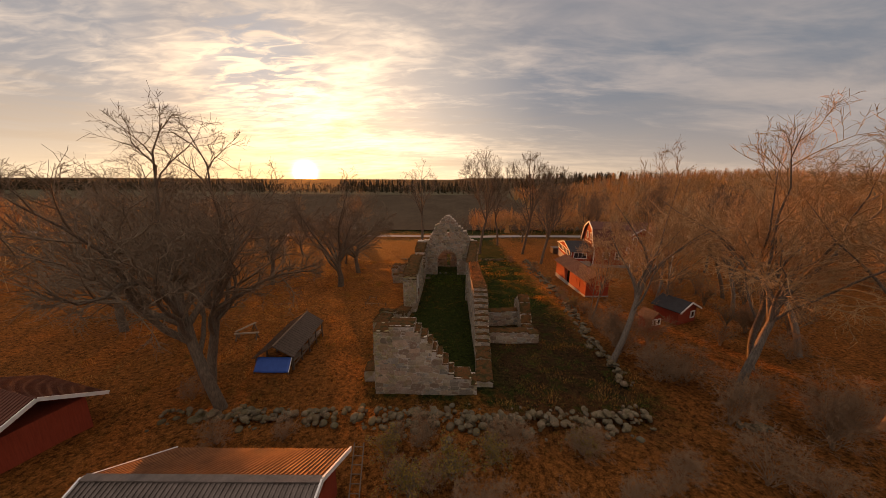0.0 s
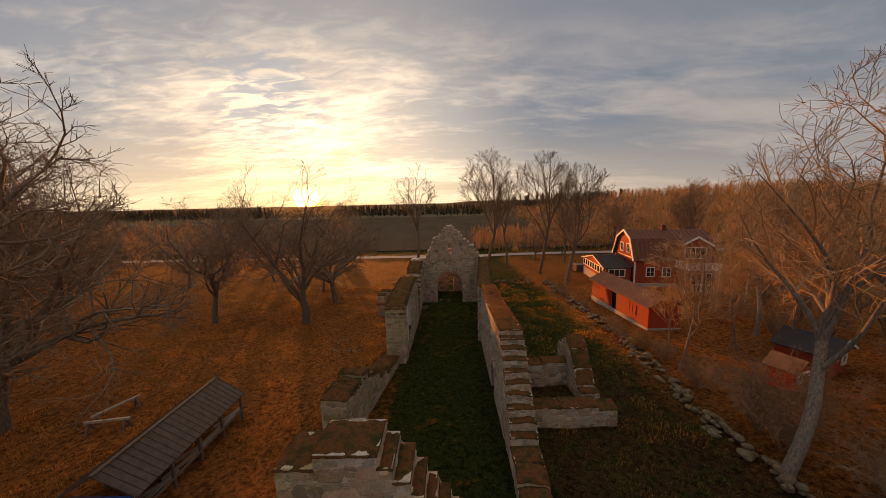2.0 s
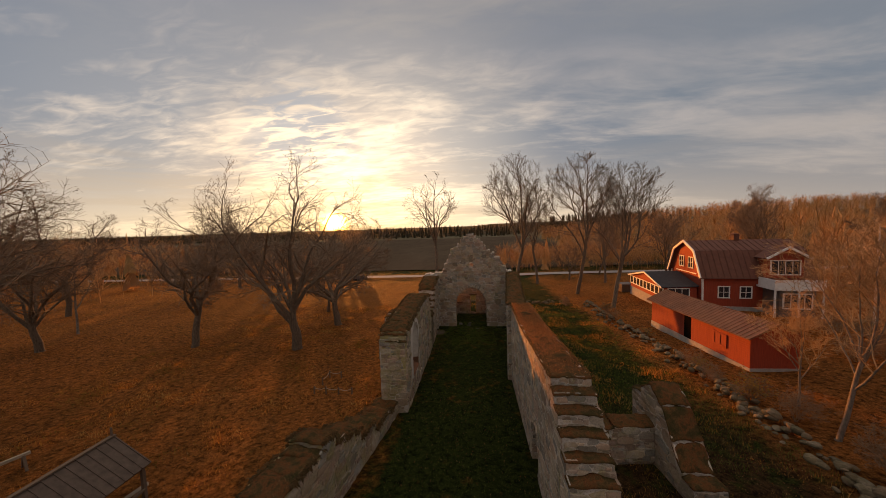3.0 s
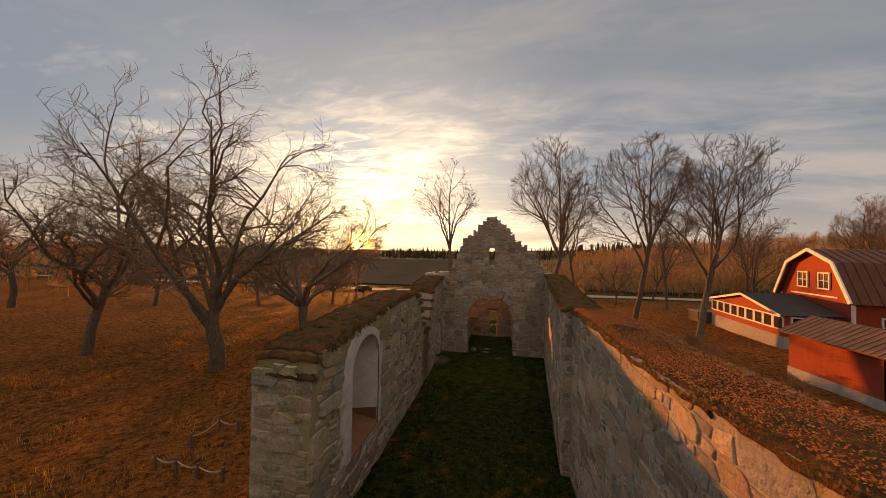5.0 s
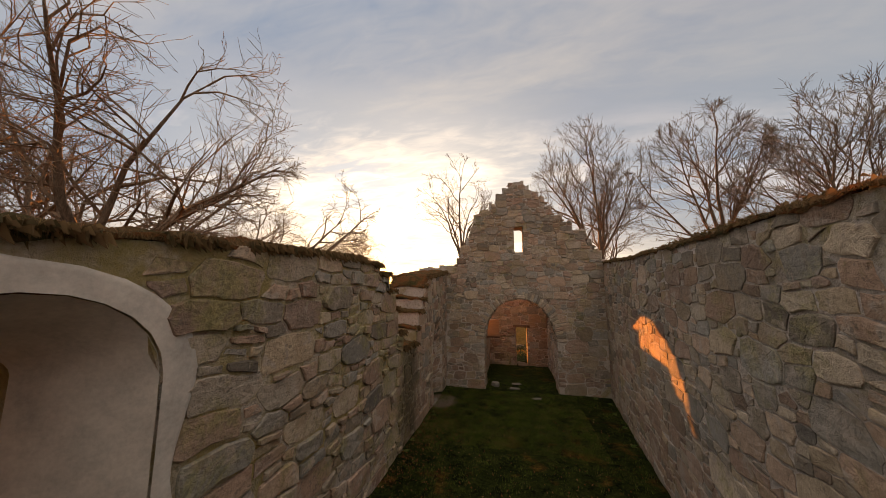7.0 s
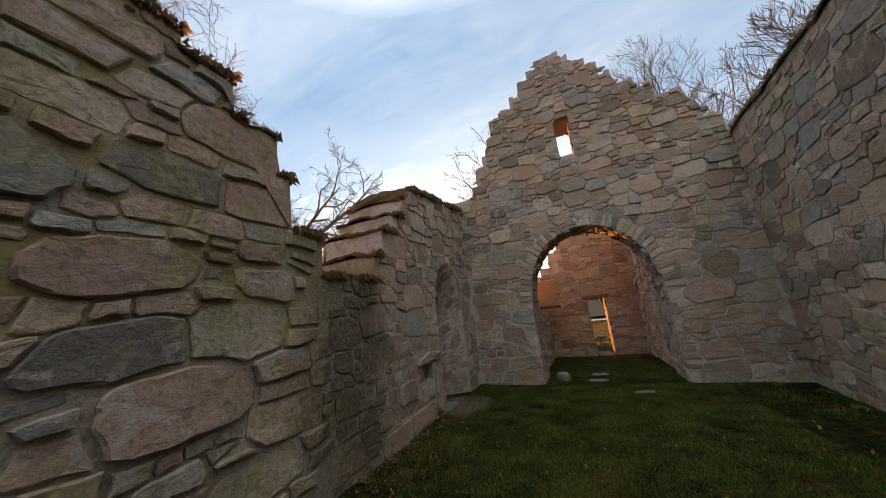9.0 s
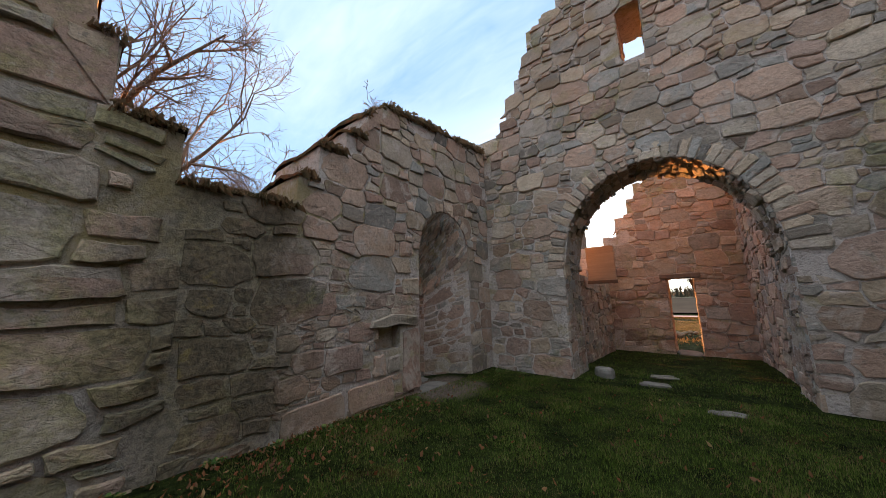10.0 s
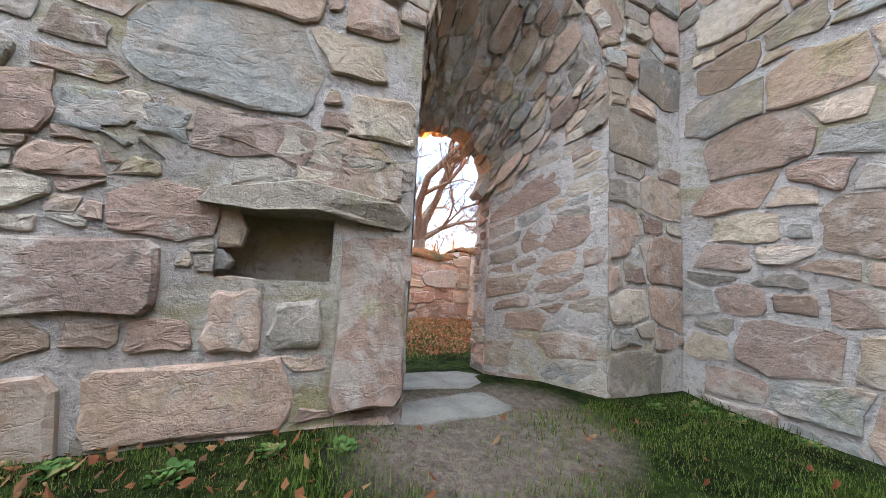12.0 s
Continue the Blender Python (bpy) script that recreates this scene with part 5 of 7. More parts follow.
# ---- boulder fences ----
def boulder_mesh(seed, mat):
    r = random.Random(seed)
    bm = bmesh.new()
    bmesh.ops.create_icosphere(bm, subdivisions=2, radius=0.5)
    sx, sy, sz = r.uniform(0.8, 1.25), r.uniform(0.7, 1.0), r.uniform(0.55, 0.8)
    for v in bm.verts:
        n = noise.noise(v.co * 1.7 + Vector((seed, 0, 0)))
        v.co *= 1 + 0.38 * n
        v.co = Vector((v.co.x * sx, v.co.y * sy, v.co.z * sz))
    me = bpy.data.meshes.new("boulder")
    bm.to_mesh(me)
    bm.free()
    me.materials.append(mat)
    return me


FENCE_STONE = stone_material("field_boulder", True, 0.9)
BOULDERS = [boulder_mesh(s, FENCE_STONE) for s in range(7)]


def boulder_fence(name, line, width, per_metre, seed, label, zup=0.0):
    r = random.Random(seed)
    fence = thing(name, pose(line[0][0], line[0][1], ground_z(*line[0])), label, "stone fence")
    inv = fence.matrix_world.inverted()
    for (xa, ya), (xb, yb) in zip(line, line[1:]):
        length = math.hypot(xb - xa, yb - ya)
        for i in range(int(length * per_metre)):
            f = r.random()
            off = r.gauss(0, width / 3)
            nx, ny = -(yb - ya) / length, (xb - xa) / length
            x, y = xa + (xb - xa) * f + nx * off, ya + (yb - ya) * f + ny * off
            s = r.choice((0.22, 0.3, 0.36, 0.42, 0.55)) * (1.0 - 0.25 * abs(off) / width)
            z = ground_z(x, y) + s * 0.16 + max(0.0, zup * (1 - abs(off) / (width * 0.6))) * r.random()
            b = new("boulder", r.choice(BOULDERS))
            b.parent = fence
            b.matrix_local = inv @ (pose(x, y, z, r.uniform(-20, 20), r.uniform(-20, 20), r.uniform(0, 360)) @ Matrix.Scale(s, 4))


boulder_fence("stone_fence", [(-17.5, 18.6), (-6.5, 18.9)], 1.3, 12, 1, "mossy fieldstone fence half buried under dead leaves", 0.5)
boulder_fence("stone_fence", [(-6.5, 19.0), (3.2, 18.6), (7.5, 18.9), (12.8, 19.2)], 1.9, 16, 2, "tumbled grey fieldstone fence along the churchyard", 0.6)
boulder_fence("stone_fence", [(13.3, 22.5), (14.1, 30), (15.5, 38)], 1.0, 9, 3, "tumbled fieldstone fence beside bare brush", 0.5)
boulder_fence("stone_fence", [(15.5, 38), (16.0, 46), (15.8, 56), (16.6, 66)], 1.2, 9, 4, "long low fieldstone fence beside the red shed", 0.5)
boulder_fence("stone_fence", [(-10, 66), (1.5, 67.5), (12, 66)], 0.9, 6, 5, "low fieldstone fence seen through the tower doorway", 0.4)
boulder_fence("rubble_heap", [(17.5, 18.3), (19.2, 18.2)], 1.2, 10, 6, "small heap of grey field boulders", 0.2)


# ---- trees ----
def tube(vs, fs, pts, r0, r1, sides):
    n = len(pts)
    base = len(vs)
    for i, p in enumerate(pts):
        d = (pts[min(i + 1, n - 1)] - pts[max(i - 1, 0)])
        d.normalize()
        s = d.cross(Vector((0.31, 0.87, 0.39)))
        s.normalize()
        u = s.cross(d)
        r = r0 + (r1 - r0) * i / (n - 1)
        for k in range(sides):
            a = 2 * math.pi * k / sides
            q = p + s * (math.cos(a) * r) + u * (math.sin(a) * r)
            vs.append((q.x, q.y, q.z))
    for i in range(n - 1):
        for k in range(sides):
            a, b = base + i * sides + k, base + i * sides + (k + 1) % sides
            fs.append((a, b, b + sides, a + sides))


class TreeShape:
    """Trunk, limbs and twigs of a bare tree, as two meshes."""

    def __init__(self, seed, height, fork=0.3, limbs=6, wide=0.8, gnarl=0.25, up=0.15, trunk=0.3, lean=(0, 0), crown=0.42, counts=(5, 6, 5), twig=0.013, stems=1, full=False):
        self.r = random.Random(seed)
        self.tv, self.tf, self.cv, self.cf = [], [], [], []
        self.gnarl, self.up, self.counts, self.twig = gnarl, up, counts, twig
        self.h = height
        self.mid, self.rx, self.rz = Vector((lean[0] * height * 0.6, lean[1] * height * 0.6, height * 0.60)), height * crown, height * 0.41
        self.free = stems > 1
        for st in range(stems):
            d = Vector((lean[0] + self.r.uniform(-0.06, 0.06), lean[1] + self.r.uniform(-0.06, 0.06), 1)).normalized()
            if stems > 1:
                a = 2 * math.pi * st / stems + self.r.uniform(-0.5, 0.5)
                d = Vector((math.cos(a) * self.r.uniform(0.1, 0.5), math.sin(a) * self.r.uniform(0.1, 0.5), 1)).normalized()
            keep, self.free = self.free, True
            pts = self.line(Vector((0, 0, -0.15)), d, height * fork, 6, gnarl * 0.35, 0.1)
            self.free = keep
            tube(self.tv, self.tf, [pts[0] - Vector((0, 0, 0.2)), pts[0] + Vector((0, 0, 0.25))], trunk * 1.55, trunk * 1.05, 9)
            tube(self.tv, self.tf, pts, trunk * 1.06, trunk * 0.72, 9)
            n = limbs
            for i in range(n):
                a = 2 * math.pi * (i + self.r.uniform(-0.3, 0.3)) / n
                tilt = wide * self.r.uniform(0.35, 1.15) * (0.35 if i == 0 else 1.0)
                nd = (d + Vector((math.cos(a), math.sin(a), 0)) * tilt).normalized()
                p = pts[-1] if i < 2 else pts[self.r.choice((-1, -2, -2, -3))]
                length = height * (1 - fork) * self.r.uniform(0.62, 0.95) / max(0.8, math.sqrt(1 + tilt * tilt) * 0.85)
                self.branch(p, nd, length, trunk * self.r.uniform(0.42, 0.62), 1)
        if full:
            s = height / max(v[2] for v in self.cv)
            self.tv = [(v[0] * s, v[1] * s, v[2] * s) for v in self.tv]
            self.cv = [(v[0] * s, v[1] * s, v[2] * s) for v in self.cv]

    def line(self, p, d, length, n, bend, up):
        pts, d = [p.copy()], d.copy()
        for i in range(n):
            d = d + Vector((self.r.gauss(0, bend), self.r.gauss(0, bend), self.r.gauss(0, bend) + up * 0.4))
            d.normalize()
            p = p + d * (length / n)
            if not self.free and i > 0:
                o = p - self.mid
                if (o.x * o.x + o.y * o.y) / self.rx ** 2 + (o.z / self.rz) ** 2 > 1.0 + self.r.uniform(-0.1, 0.12):
                    break
            pts.append(p.copy())
        return pts

    def branch(self, p, d, length, rad, level):
        n = (0, 7, 5, 3, 2)[level]
        pts = self.line(p, d, length, n, self.gnarl * (0.8 if level < 2 else 1.15), self.up if level < 4 else self.up * 1.5)
        if len(pts) < 2:
            return
        n = len(pts) - 1
        end = max(rad * 0.12, self.twig * 0.6)
        if level <= 1:
            tube(self.tv, self.tf, pts, rad, end, 6)
        else:
            tube(self.cv, self.cf, pts, rad, end, 4 if level == 2 else 3)
        if level >= 4:
            return
        count = self.counts[level - 1]
        for i in range(count + (2 if level == 1 else 0)):
            f = 0.22 + 0.78 * (i + self.r.random()) / (count + (2 if level == 1 else 0))
            k = min(int(f * n), n - 1)
            q = pts[k].lerp(pts[k + 1], f * n - k)
            e = (pts[k + 1] - pts[k]).normalized()
            side = e.cross(Vector((self.r.gauss(0, 1), self.r.gauss(0, 1), self.r.gauss(0, 1))))
            if side.length < 1e-3:
                continue
            side.normalize()
            nd = (e + side * self.r.uniform(0.5, 1.2)).normalized()
            sub = length * self.r.uniform(0.34, 0.62) * (1.1 - 0.45 * f)
            self.branch(q, nd, sub, max(rad * (1 - 0.67 * f) * 0.59, self.twig), level + 1)


def tree(shape, at, label, bark, twig=None, group="bare trees", name="bare_tree"):
    t = thing(name, at, label, "tree", group)
    mesh_ob("trunk", shape.tv, shape.tf, bark, t, True)
    mesh_ob("crown", shape.cv, shape.cf, twig or TWIG, t)
    return t


def stand(x, y, turn=0.0, scale=1.0, sink=0.05):
    return pose(x, y, ground_z(x, y) - sink, 0, 0, turn) @ Matrix.Scale(scale, 4)


oak_a = tree(TreeShape(305, 20.5, 0.2, 8, 0.62, 0.30, 0.07, 0.46, crown=0.36, counts=(8, 8, 6), twig=0.011, full=True), stand(-16.2, 47.1, 40, 0.88), "huge gnarled bare oak with a forked trunk", BARK)
oak_b = tree(TreeShape(102, 18.0, 0.28, 8, 0.8, 0.32, 0.05, 0.33, crown=0.40, counts=(8, 8, 6), twig=0.012, full=True), stand(-27.2, 47.6, 0, 0.82), "bare spreading tree with drooping limbs in the meadow", BARK)
oak_c = tree(TreeShape(103, 19.5, 0.34, 9, 0.8, 0.27, 0.07, 0.36, crown=0.40, counts=(9, 8, 7), twig=0.010, lean=(-0.14, 0.0), full=True), stand(-14.3, 19.6, 0), "large bare tree standing at the stone fence", BARK)
ash_a = tree(TreeShape(104, 24.0, 0.33, 7, 0.46, 0.15, 0.18, 0.34, crown=0.26, counts=(8, 8, 7), twig=0.014), stand(7.6, 73.5, 0), "tall bare ash behind the gable", BARK)
ash_b = tree(TreeShape(105, 23.0, 0.42, 6, 0.5, 0.14, 0.18, 0.30, crown=0.27, counts=(8, 8, 7), twig=0.014, lean=(0.02, 0)), stand(17.4, 72.0, 0), "tall slim bare ash with an upswept crown", BARK)
ash_c = tree(TreeShape(106, 19.5, 0.36, 7, 0.65, 0.15, 0.15, 0.28, crown=0.36, counts=(8, 8, 7), twig=0.013, lean=(0.06, 0)), stand(18.8, 62.5, 0), "bare ash leaning over the stone fence", BARK)
pollard = tree(TreeShape(107, 19.0, 0.42, 5, 0.5, 0.2, 0.15, 0.30, crown=0.28, counts=(5, 5, 5), twig=0.013), stand(-6.3, 74.0, 0, 1.12), "bare tree with a broken forked trunk behind the church", BARK)
birch_a = tree(TreeShape(108, 18.3, 0.42, 8, 0.8, 0.2, 0.09, 0.24, crown=0.27, lean=(0.32, 0.05), counts=(7, 7, 6), twig=0.011, full=True), stand(14.0, 26.0, 0), "leaning pale-barked bare tree above the stone fence", BIRCH, GOLD_TWIG)
birch_b = tree(TreeShape(109, 19.5, 0.36, 8, 0.8, 0.2, 0.11, 0.26, crown=0.38, lean=(0.16, 0.02), counts=(8, 7, 6), twig=0.012, full=True), stand(20.2, 21.5, 30), "pale leaning bare tree with a wide crown over brush", BIRCH, GOLD_TWIG)
thin = tree(TreeShape(110, 10.5, 0.38, 7, 0.6, 0.15, 0.14, 0.10, crown=0.36, lean=(0.10, 0), counts=(7, 7, 6), twig=0.010), stand(16.8, 35.6, 0), "thin young birch with many bare golden branches", BIRCH, GOLD_TWIG)
scrub = tree(TreeShape(111, 11.5, 0.2, 7, 0.8, 0.28, 0.08, 0.2, crown=0.42, counts=(6, 6, 5), twig=0.013), stand(-20.5, 62.0, 0), "low gnarled bare apple-like tree in the meadow", BARK)
tree(TreeShape(114, 13.5, 0.2, 7, 0.85, 0.27, 0.05, 0.36, crown=0.46, counts=(8, 7, 6), twig=0.013, full=True), stand(-16.0, 55.4, 0), "bare fruit tree with a low crooked limb beyond the porch", BARK)
bush = tree(TreeShape(112, 2.6, 0.2, 4, 0.9, 0.25, 0.08, 0.035, counts=(4, 5, 4), twig=0.006, stems=5), stand(17.0, 25.0, 0), "dense leafless brush of thin brown stems", BRUSH, BRUSH, group="brush", name="bare_bush")
bush["category"] = "bush"
bush_b = tree(TreeShape(113, 3.6, 0.25, 4, 0.7, 0.22, 0.10, 0.04, counts=(4, 5, 4), twig=0.007, stems=6), stand(19.0, 29.0, 0), "tall leafless brush of many stems", BRUSH, BRUSH, group="brush", name="bare_bush")
bush_b["category"] = "bush"

for src, x, y, turn, s in (
        (oak_c, -16.8, 21.8, 200, 0.97), (oak_a, -25.5, 29.5, 200, 1.0), (oak_b, -33.0, 31.0, 70, 1.15), (oak_c, -39.0, 39.0, 250, 1.0), (thin, -46.4, 51.8, 160, 1.15),
        (oak_a, -42.5, 46.2, 20, 0.75), (scrub, -24.0, 74.0, 100, 1.15), (scrub, -33.0, 70.0, 210, 1.2), (thin, -24.0, 82.0, 90, 1.4), (scrub, -46.0, 66.0, 20, 1.3),
        (birch_b, 26.0, 18.5, 250, 1.05), (birch_a, 24.5, 25.0, 190, 1.0), (birch_a, 30.5, 27.0, 80, 1.05), (birch_b, 33.0, 36.0, 140, 0.85), (thin, 18.0, 38.5, 70, 0.6),
        (thin, 23.4, 38.3, 160, 0.95), (thin, 25.5, 36.4, 240, 1.2), (ash_c, 38.0, 43.0, 120, 0.8), (birch_a, 27.5, 41.0, 20, 0.75), (pollard, 13.5, 84.0, 80, 0.8), (ash_b, 26.0, 82.0, 120, 0.7),
        (ash_c, 36.0, 80.0, 200, 0.75), (ash_a, 47.0, 74.0, 40, 0.62), (ash_b, 55.0, 62.0, 170, 0.7), (ash_c, 46.0, 56.0, 10, 0.75), (ash_a, 60.0, 90.0, 90, 0.8), (ash_b, 44.0, 92.0, 250, 0.65),
        (ash_c, 30.0, 95.0, 300, 0.6), (scrub, 21.0, 88.0, 40, 0.9), (scrub, 3.0, 91.0, 140, 0.9), (oak_b, -52.0, 84.0, 33, 1.0), (oak_c, -60.0, 60.0, 120, 1.0), (oak_b, 44.0, 30.0, 220, 0.9), (oak_c, 40.0, 20.0, 90, 0.9)):
    copy_thing(src, stand(x, y, turn, s))

r = random.Random(5)
for i in range(26):
    x, y = r.uniform(15.5, 31), r.uniform(14, 34)
    if 17 < x < 28 and y > 25:
        continue
    copy_thing(r.choice((bush, bush_b)), stand(x, y, r.uniform(0, 360), r.uniform(0.7, 1.25)))
for i in range(20):
    x, y = r.uniform(-3.5, 13), r.uniform(11.5, 17.5)
    copy_thing(bush, stand(x, y, r.uniform(0, 360), r.uniform(0.45, 0.8)))
for x, y, s in ((15.8, 41.5, 0.55), (16.2, 44.0, 0.6), (16.6, 37.2, 0.7), (16.2, 57.0, 0.6), (13.2, 64.0, 0.6), (-9.0, 17.2, 0.6), (-12.5, 16.8, 0.7), (-17.0, 20.5, 0.7), (-2.5, 17.4, 0.5), (27.5, 44.5, 0.9), (32.0, 50.5, 0.9), (30.0, 45.0, 0.8)):
    copy_thing(bush, stand(x, y, 137 * x, s))


def leafy_bush(x, y, size, seed, mat, label):
    rr = random.Random(seed)
    t = thing("leafy_bush", stand(x, y), label, "bush", "leafy bushes")
    sh = TreeShape(seed, size, 0.25, 4, 0.8, 0.25, 0.08, 0.02 * size, counts=(4, 4, 3), twig=0.006, stems=4)
    mesh_ob("twig_frame", sh.tv + sh.cv, sh.tf + [tuple(k + len(sh.tv) for k in f) for f in sh.cf], TWIG, t)
    vs, fs = [], []
    pick = sh.cv
    for i in range(900):
        p = Vector(rr.choice(pick)) + Vector((rr.gauss(0, 0.08), rr.gauss(0, 0.08), rr.gauss(0, 0.08)))
        a, s = rr.uniform(0, 6.3), rr.uniform(0.03, 0.065)
        e, f = Vector((math.cos(a), math.sin(a), rr.uniform(-0.6, 0.6))) * s, Vector((-math.sin(a), math.cos(a), rr.uniform(-0.6, 0.6))) * s * 0.6
        k = len(vs)
        vs += [tuple(p - e), tuple(p + f), tuple(p + e), tuple(p - f)]
        fs.append((k, k + 1, k + 2, k + 3))
    mesh_ob("foliage", vs, fs, mat, t)
    return t


BROWN_LEAF = leaf_material("brown_shrub_leaves", ((0.0, (0.22, 0.10, 0.03)), (0.5, (0.38, 0.19, 0.06)), (1.0, (0.30, 0.20, 0.07))))
brown_bush = leafy_bush(30.0, 42.0, 3.4, 202, BROWN_LEAF, "rust-brown leafy shrub in the garden scrub")
for x, y, s in ((27.0, 38.5, 0.9), (33.0, 40.0, 1.15), (35.5, 44.5, 1.1), (31.5, 47.0, 0.9), (38.5, 40.5, 1.2), (29.5, 33.0, 0.9), (34.5, 31.5, 1.1), (40.5, 36.0, 1.3), (37.0, 49.5, 1.0), (42.5, 45.5, 1.2), (25.5, 29.0, 0.75)):
    copy_thing(brown_bush, stand(x, y, 83 * x, s))
lb = leafy_bush(16.0, 39.0, 2.0, 201, BUSH_LEAF, "yellow-leaved shrub beside the stone fence")
for x, y, s in ((15.9, 42.8, 0.7), (0.5, 15.0, 1.1), (-1.5, 14.0, 1.0), (2.6, 15.8, 0.9), (17.2, 60.5, 0.7), (7.5, 16.5, 0.8), (-3.0, 16.2, 0.9), (16.6, 50.5, 0.6)):
    copy_thing(lb, stand(x, y, 77 * x, s))


# ---- woods at the horizon ----
def far_wood(name, spots, seed, label, conifers):
    rr = random.Random(seed)
    vs, fs = [], []
    for x, y, h in spots:
        z = ground_z(x, y) - 0.5
        if rr.random() < conifers:
            rad = h * rr.uniform(0.13, 0.2)
            for k in range(3):
                b, t = z + h * (0.08 + 0.27 * k), z + h * (0.5 + 0.25 * k)
                q = rad * (1 - 0.27 * k)
                i = len(vs)
                n = 6
                for m in range(n):
                    a = 2 * math.pi * m / n + rr.random()
                    w = q * rr.uniform(0.75, 1.2)
                    vs.append((x + math.cos(a) * w, y + math.sin(a) * w, b + rr.uniform(-0.05, 0.05) * h))
                vs.append((x, y, t))
                fs += [(i + m, i + (m + 1) % n, i + n) for m in range(n)]
        else:
            for k in range(58):
                a = rr.uniform(0, 6.3)
                if k == 0:
                    p, tilt, l, w = Vector((x, y, z)), 0.05, h * 0.85, h * 0.006
                else:
                    f = rr.uniform(0.2, 0.85)
                    o = h * 0.16 * math.sin(min(f, 0.9) * 3.0) * rr.random()
                    p = Vector((x + math.cos(a) * o, y + math.sin(a) * o, z + h * f))
                    tilt, l, w = rr.uniform(0.2, 1.6), h * rr.uniform(0.1, 0.26), h * rr.uniform(0.003, 0.009)
                d = Vector((math.cos(a) * tilt, math.sin(a) * tilt, 1)).normalized()
                s = Vector((-math.sin(a), math.cos(a), 0))
                i = len(vs)
                vs += [tuple(p - s * w), tuple(p + s * w), tuple(p + d.cross(s) * w), tuple(p + d * l)]
                fs += [(i, i + 1, i + 3), (i + 1, i + 2, i + 3), (i + 2, i, i + 3)]
    ob = mesh_ob(name, vs, fs, CONIFER if conifers > 0.5 else BARE_WOOD)
    return tagged(ob, label, "forest", kind="stuff")


rr = random.Random(9)
spots = []
for i in range(1500):
    x = rr.uniform(-900, 260)
    y = rr.uniform(430, 560) + 0.05 * abs(x)
    spots.append((x, y, rr.uniform(9, 14) * (0.42 if abs(x + 0.462 * y) < 50 else 1.0)))
for i in range(500):
    x, y = rr.uniform(-1400, -200), rr.uniform(520, 800)
    spots.append((x, y, rr.uniform(10, 15) * (0.5 if abs(x + 0.462 * y) < 80 else 1.0)))
for i in range(900):
    x, y = rr.uniform(-1500, 700), rr.uniform(640, 1000)
    spots.append((x, y, rr.uniform(15, 21) * (0.42 if abs(x + 0.462 * y) < 90 else 1.0)))
far_wood("forest", spots, 1, "dark mixed forest along the horizon", 0.55)
spots = []
for i in range(1500):
    x = rr.uniform(45, 330)
    y = rr.uniform(105, 330)
    if x > 40 + 0.1 * (y - 100):
        spots.append((x, y, rr.uniform(9, 15)))
for i in range(700):
    x = rr.uniform(200, 800)
    spots.append((x, rr.uniform(330, 480), rr.uniform(9, 15)))
for i in range(260):
    spots.append((rr.uniform(8, 60), rr.uniform(104, 130), rr.uniform(5, 9)))
for i in range(420):
    spots.append((rr.uniform(60, 140), rr.uniform(5, 105), rr.uniform(9, 14)))
far_wood("woodland", spots, 2, "brown leafless woodland on the rising ground behind the house", 0.04)
spots = [(rr.uniform(-160, -62), rr.uniform(10, 130), rr.uniform(9, 14)) for i in range(330)]
spots += [(rr.uniform(-62, -30), rr.uniform(84, 100), rr.uniform(4, 8)) for i in range(90)]
far_wood("woodland", spots, 3, "brown leafless woodland beside the meadow", 0.05)


# ---- the red house ----
def window(parent, m, w, h, bars=2, rows=2, name="window"):
    """A window that looks along its own -y, at the pose m in its parent."""
    e = part(name, box_bm(-w / 2, w / 2, -0.02, 0.05, 0, h), GLASS, parent)
    e.matrix_local = m
    f = bmesh.new()
    t = 0.11
    for a in ((-w / 2 - t, -w / 2, -t, h + t), (w / 2, w / 2 + t, -t, h + t)):
        box_bm(a[0], a[1], -0.07, 0.05, a[2], a[3], 0.0, f)
    box_bm(-w / 2, w / 2, -0.07, 0.05, -t, 0.0, 0.0, f)
    box_bm(-w / 2, w / 2, -0.07, 0.05, h, h + t, 0.0, f)
    part("window_frame", f, WHITE_PAINT, e)
    g = bmesh.new()
    for i in range(1, bars):
        x = -w / 2 + w * i / bars
        box_bm(x - 0.03, x + 0.03, -0.05, 0.0, 0, h, 0.0, g)
    for j in range(1, rows):
        z = h * j / rows
        box_bm(-w / 2, w / 2, -0.045, -0.002, z - 0.02, z + 0.02, 0.0, g)
    part("glazing_bar", g, WHITE_PAINT, e)
    return e


def prism(outline, y0, y1, bm=None):
    """A body with an outline in (x, z), from y0 to y1."""
    bm = bm or bmesh.new()
    a = [bm.verts.new((x, y0, z)) for x, z in outline]
    b = [bm.verts.new((x, y1, z)) for x, z in outline]
    n = len(outline)
    bm.faces.new(a)
    bm.faces.new(b[::-1])
    for i in range(n):
        bm.faces.new((a[(i + 1) % n], a[i], b[i], b[(i + 1) % n]))
    return bm


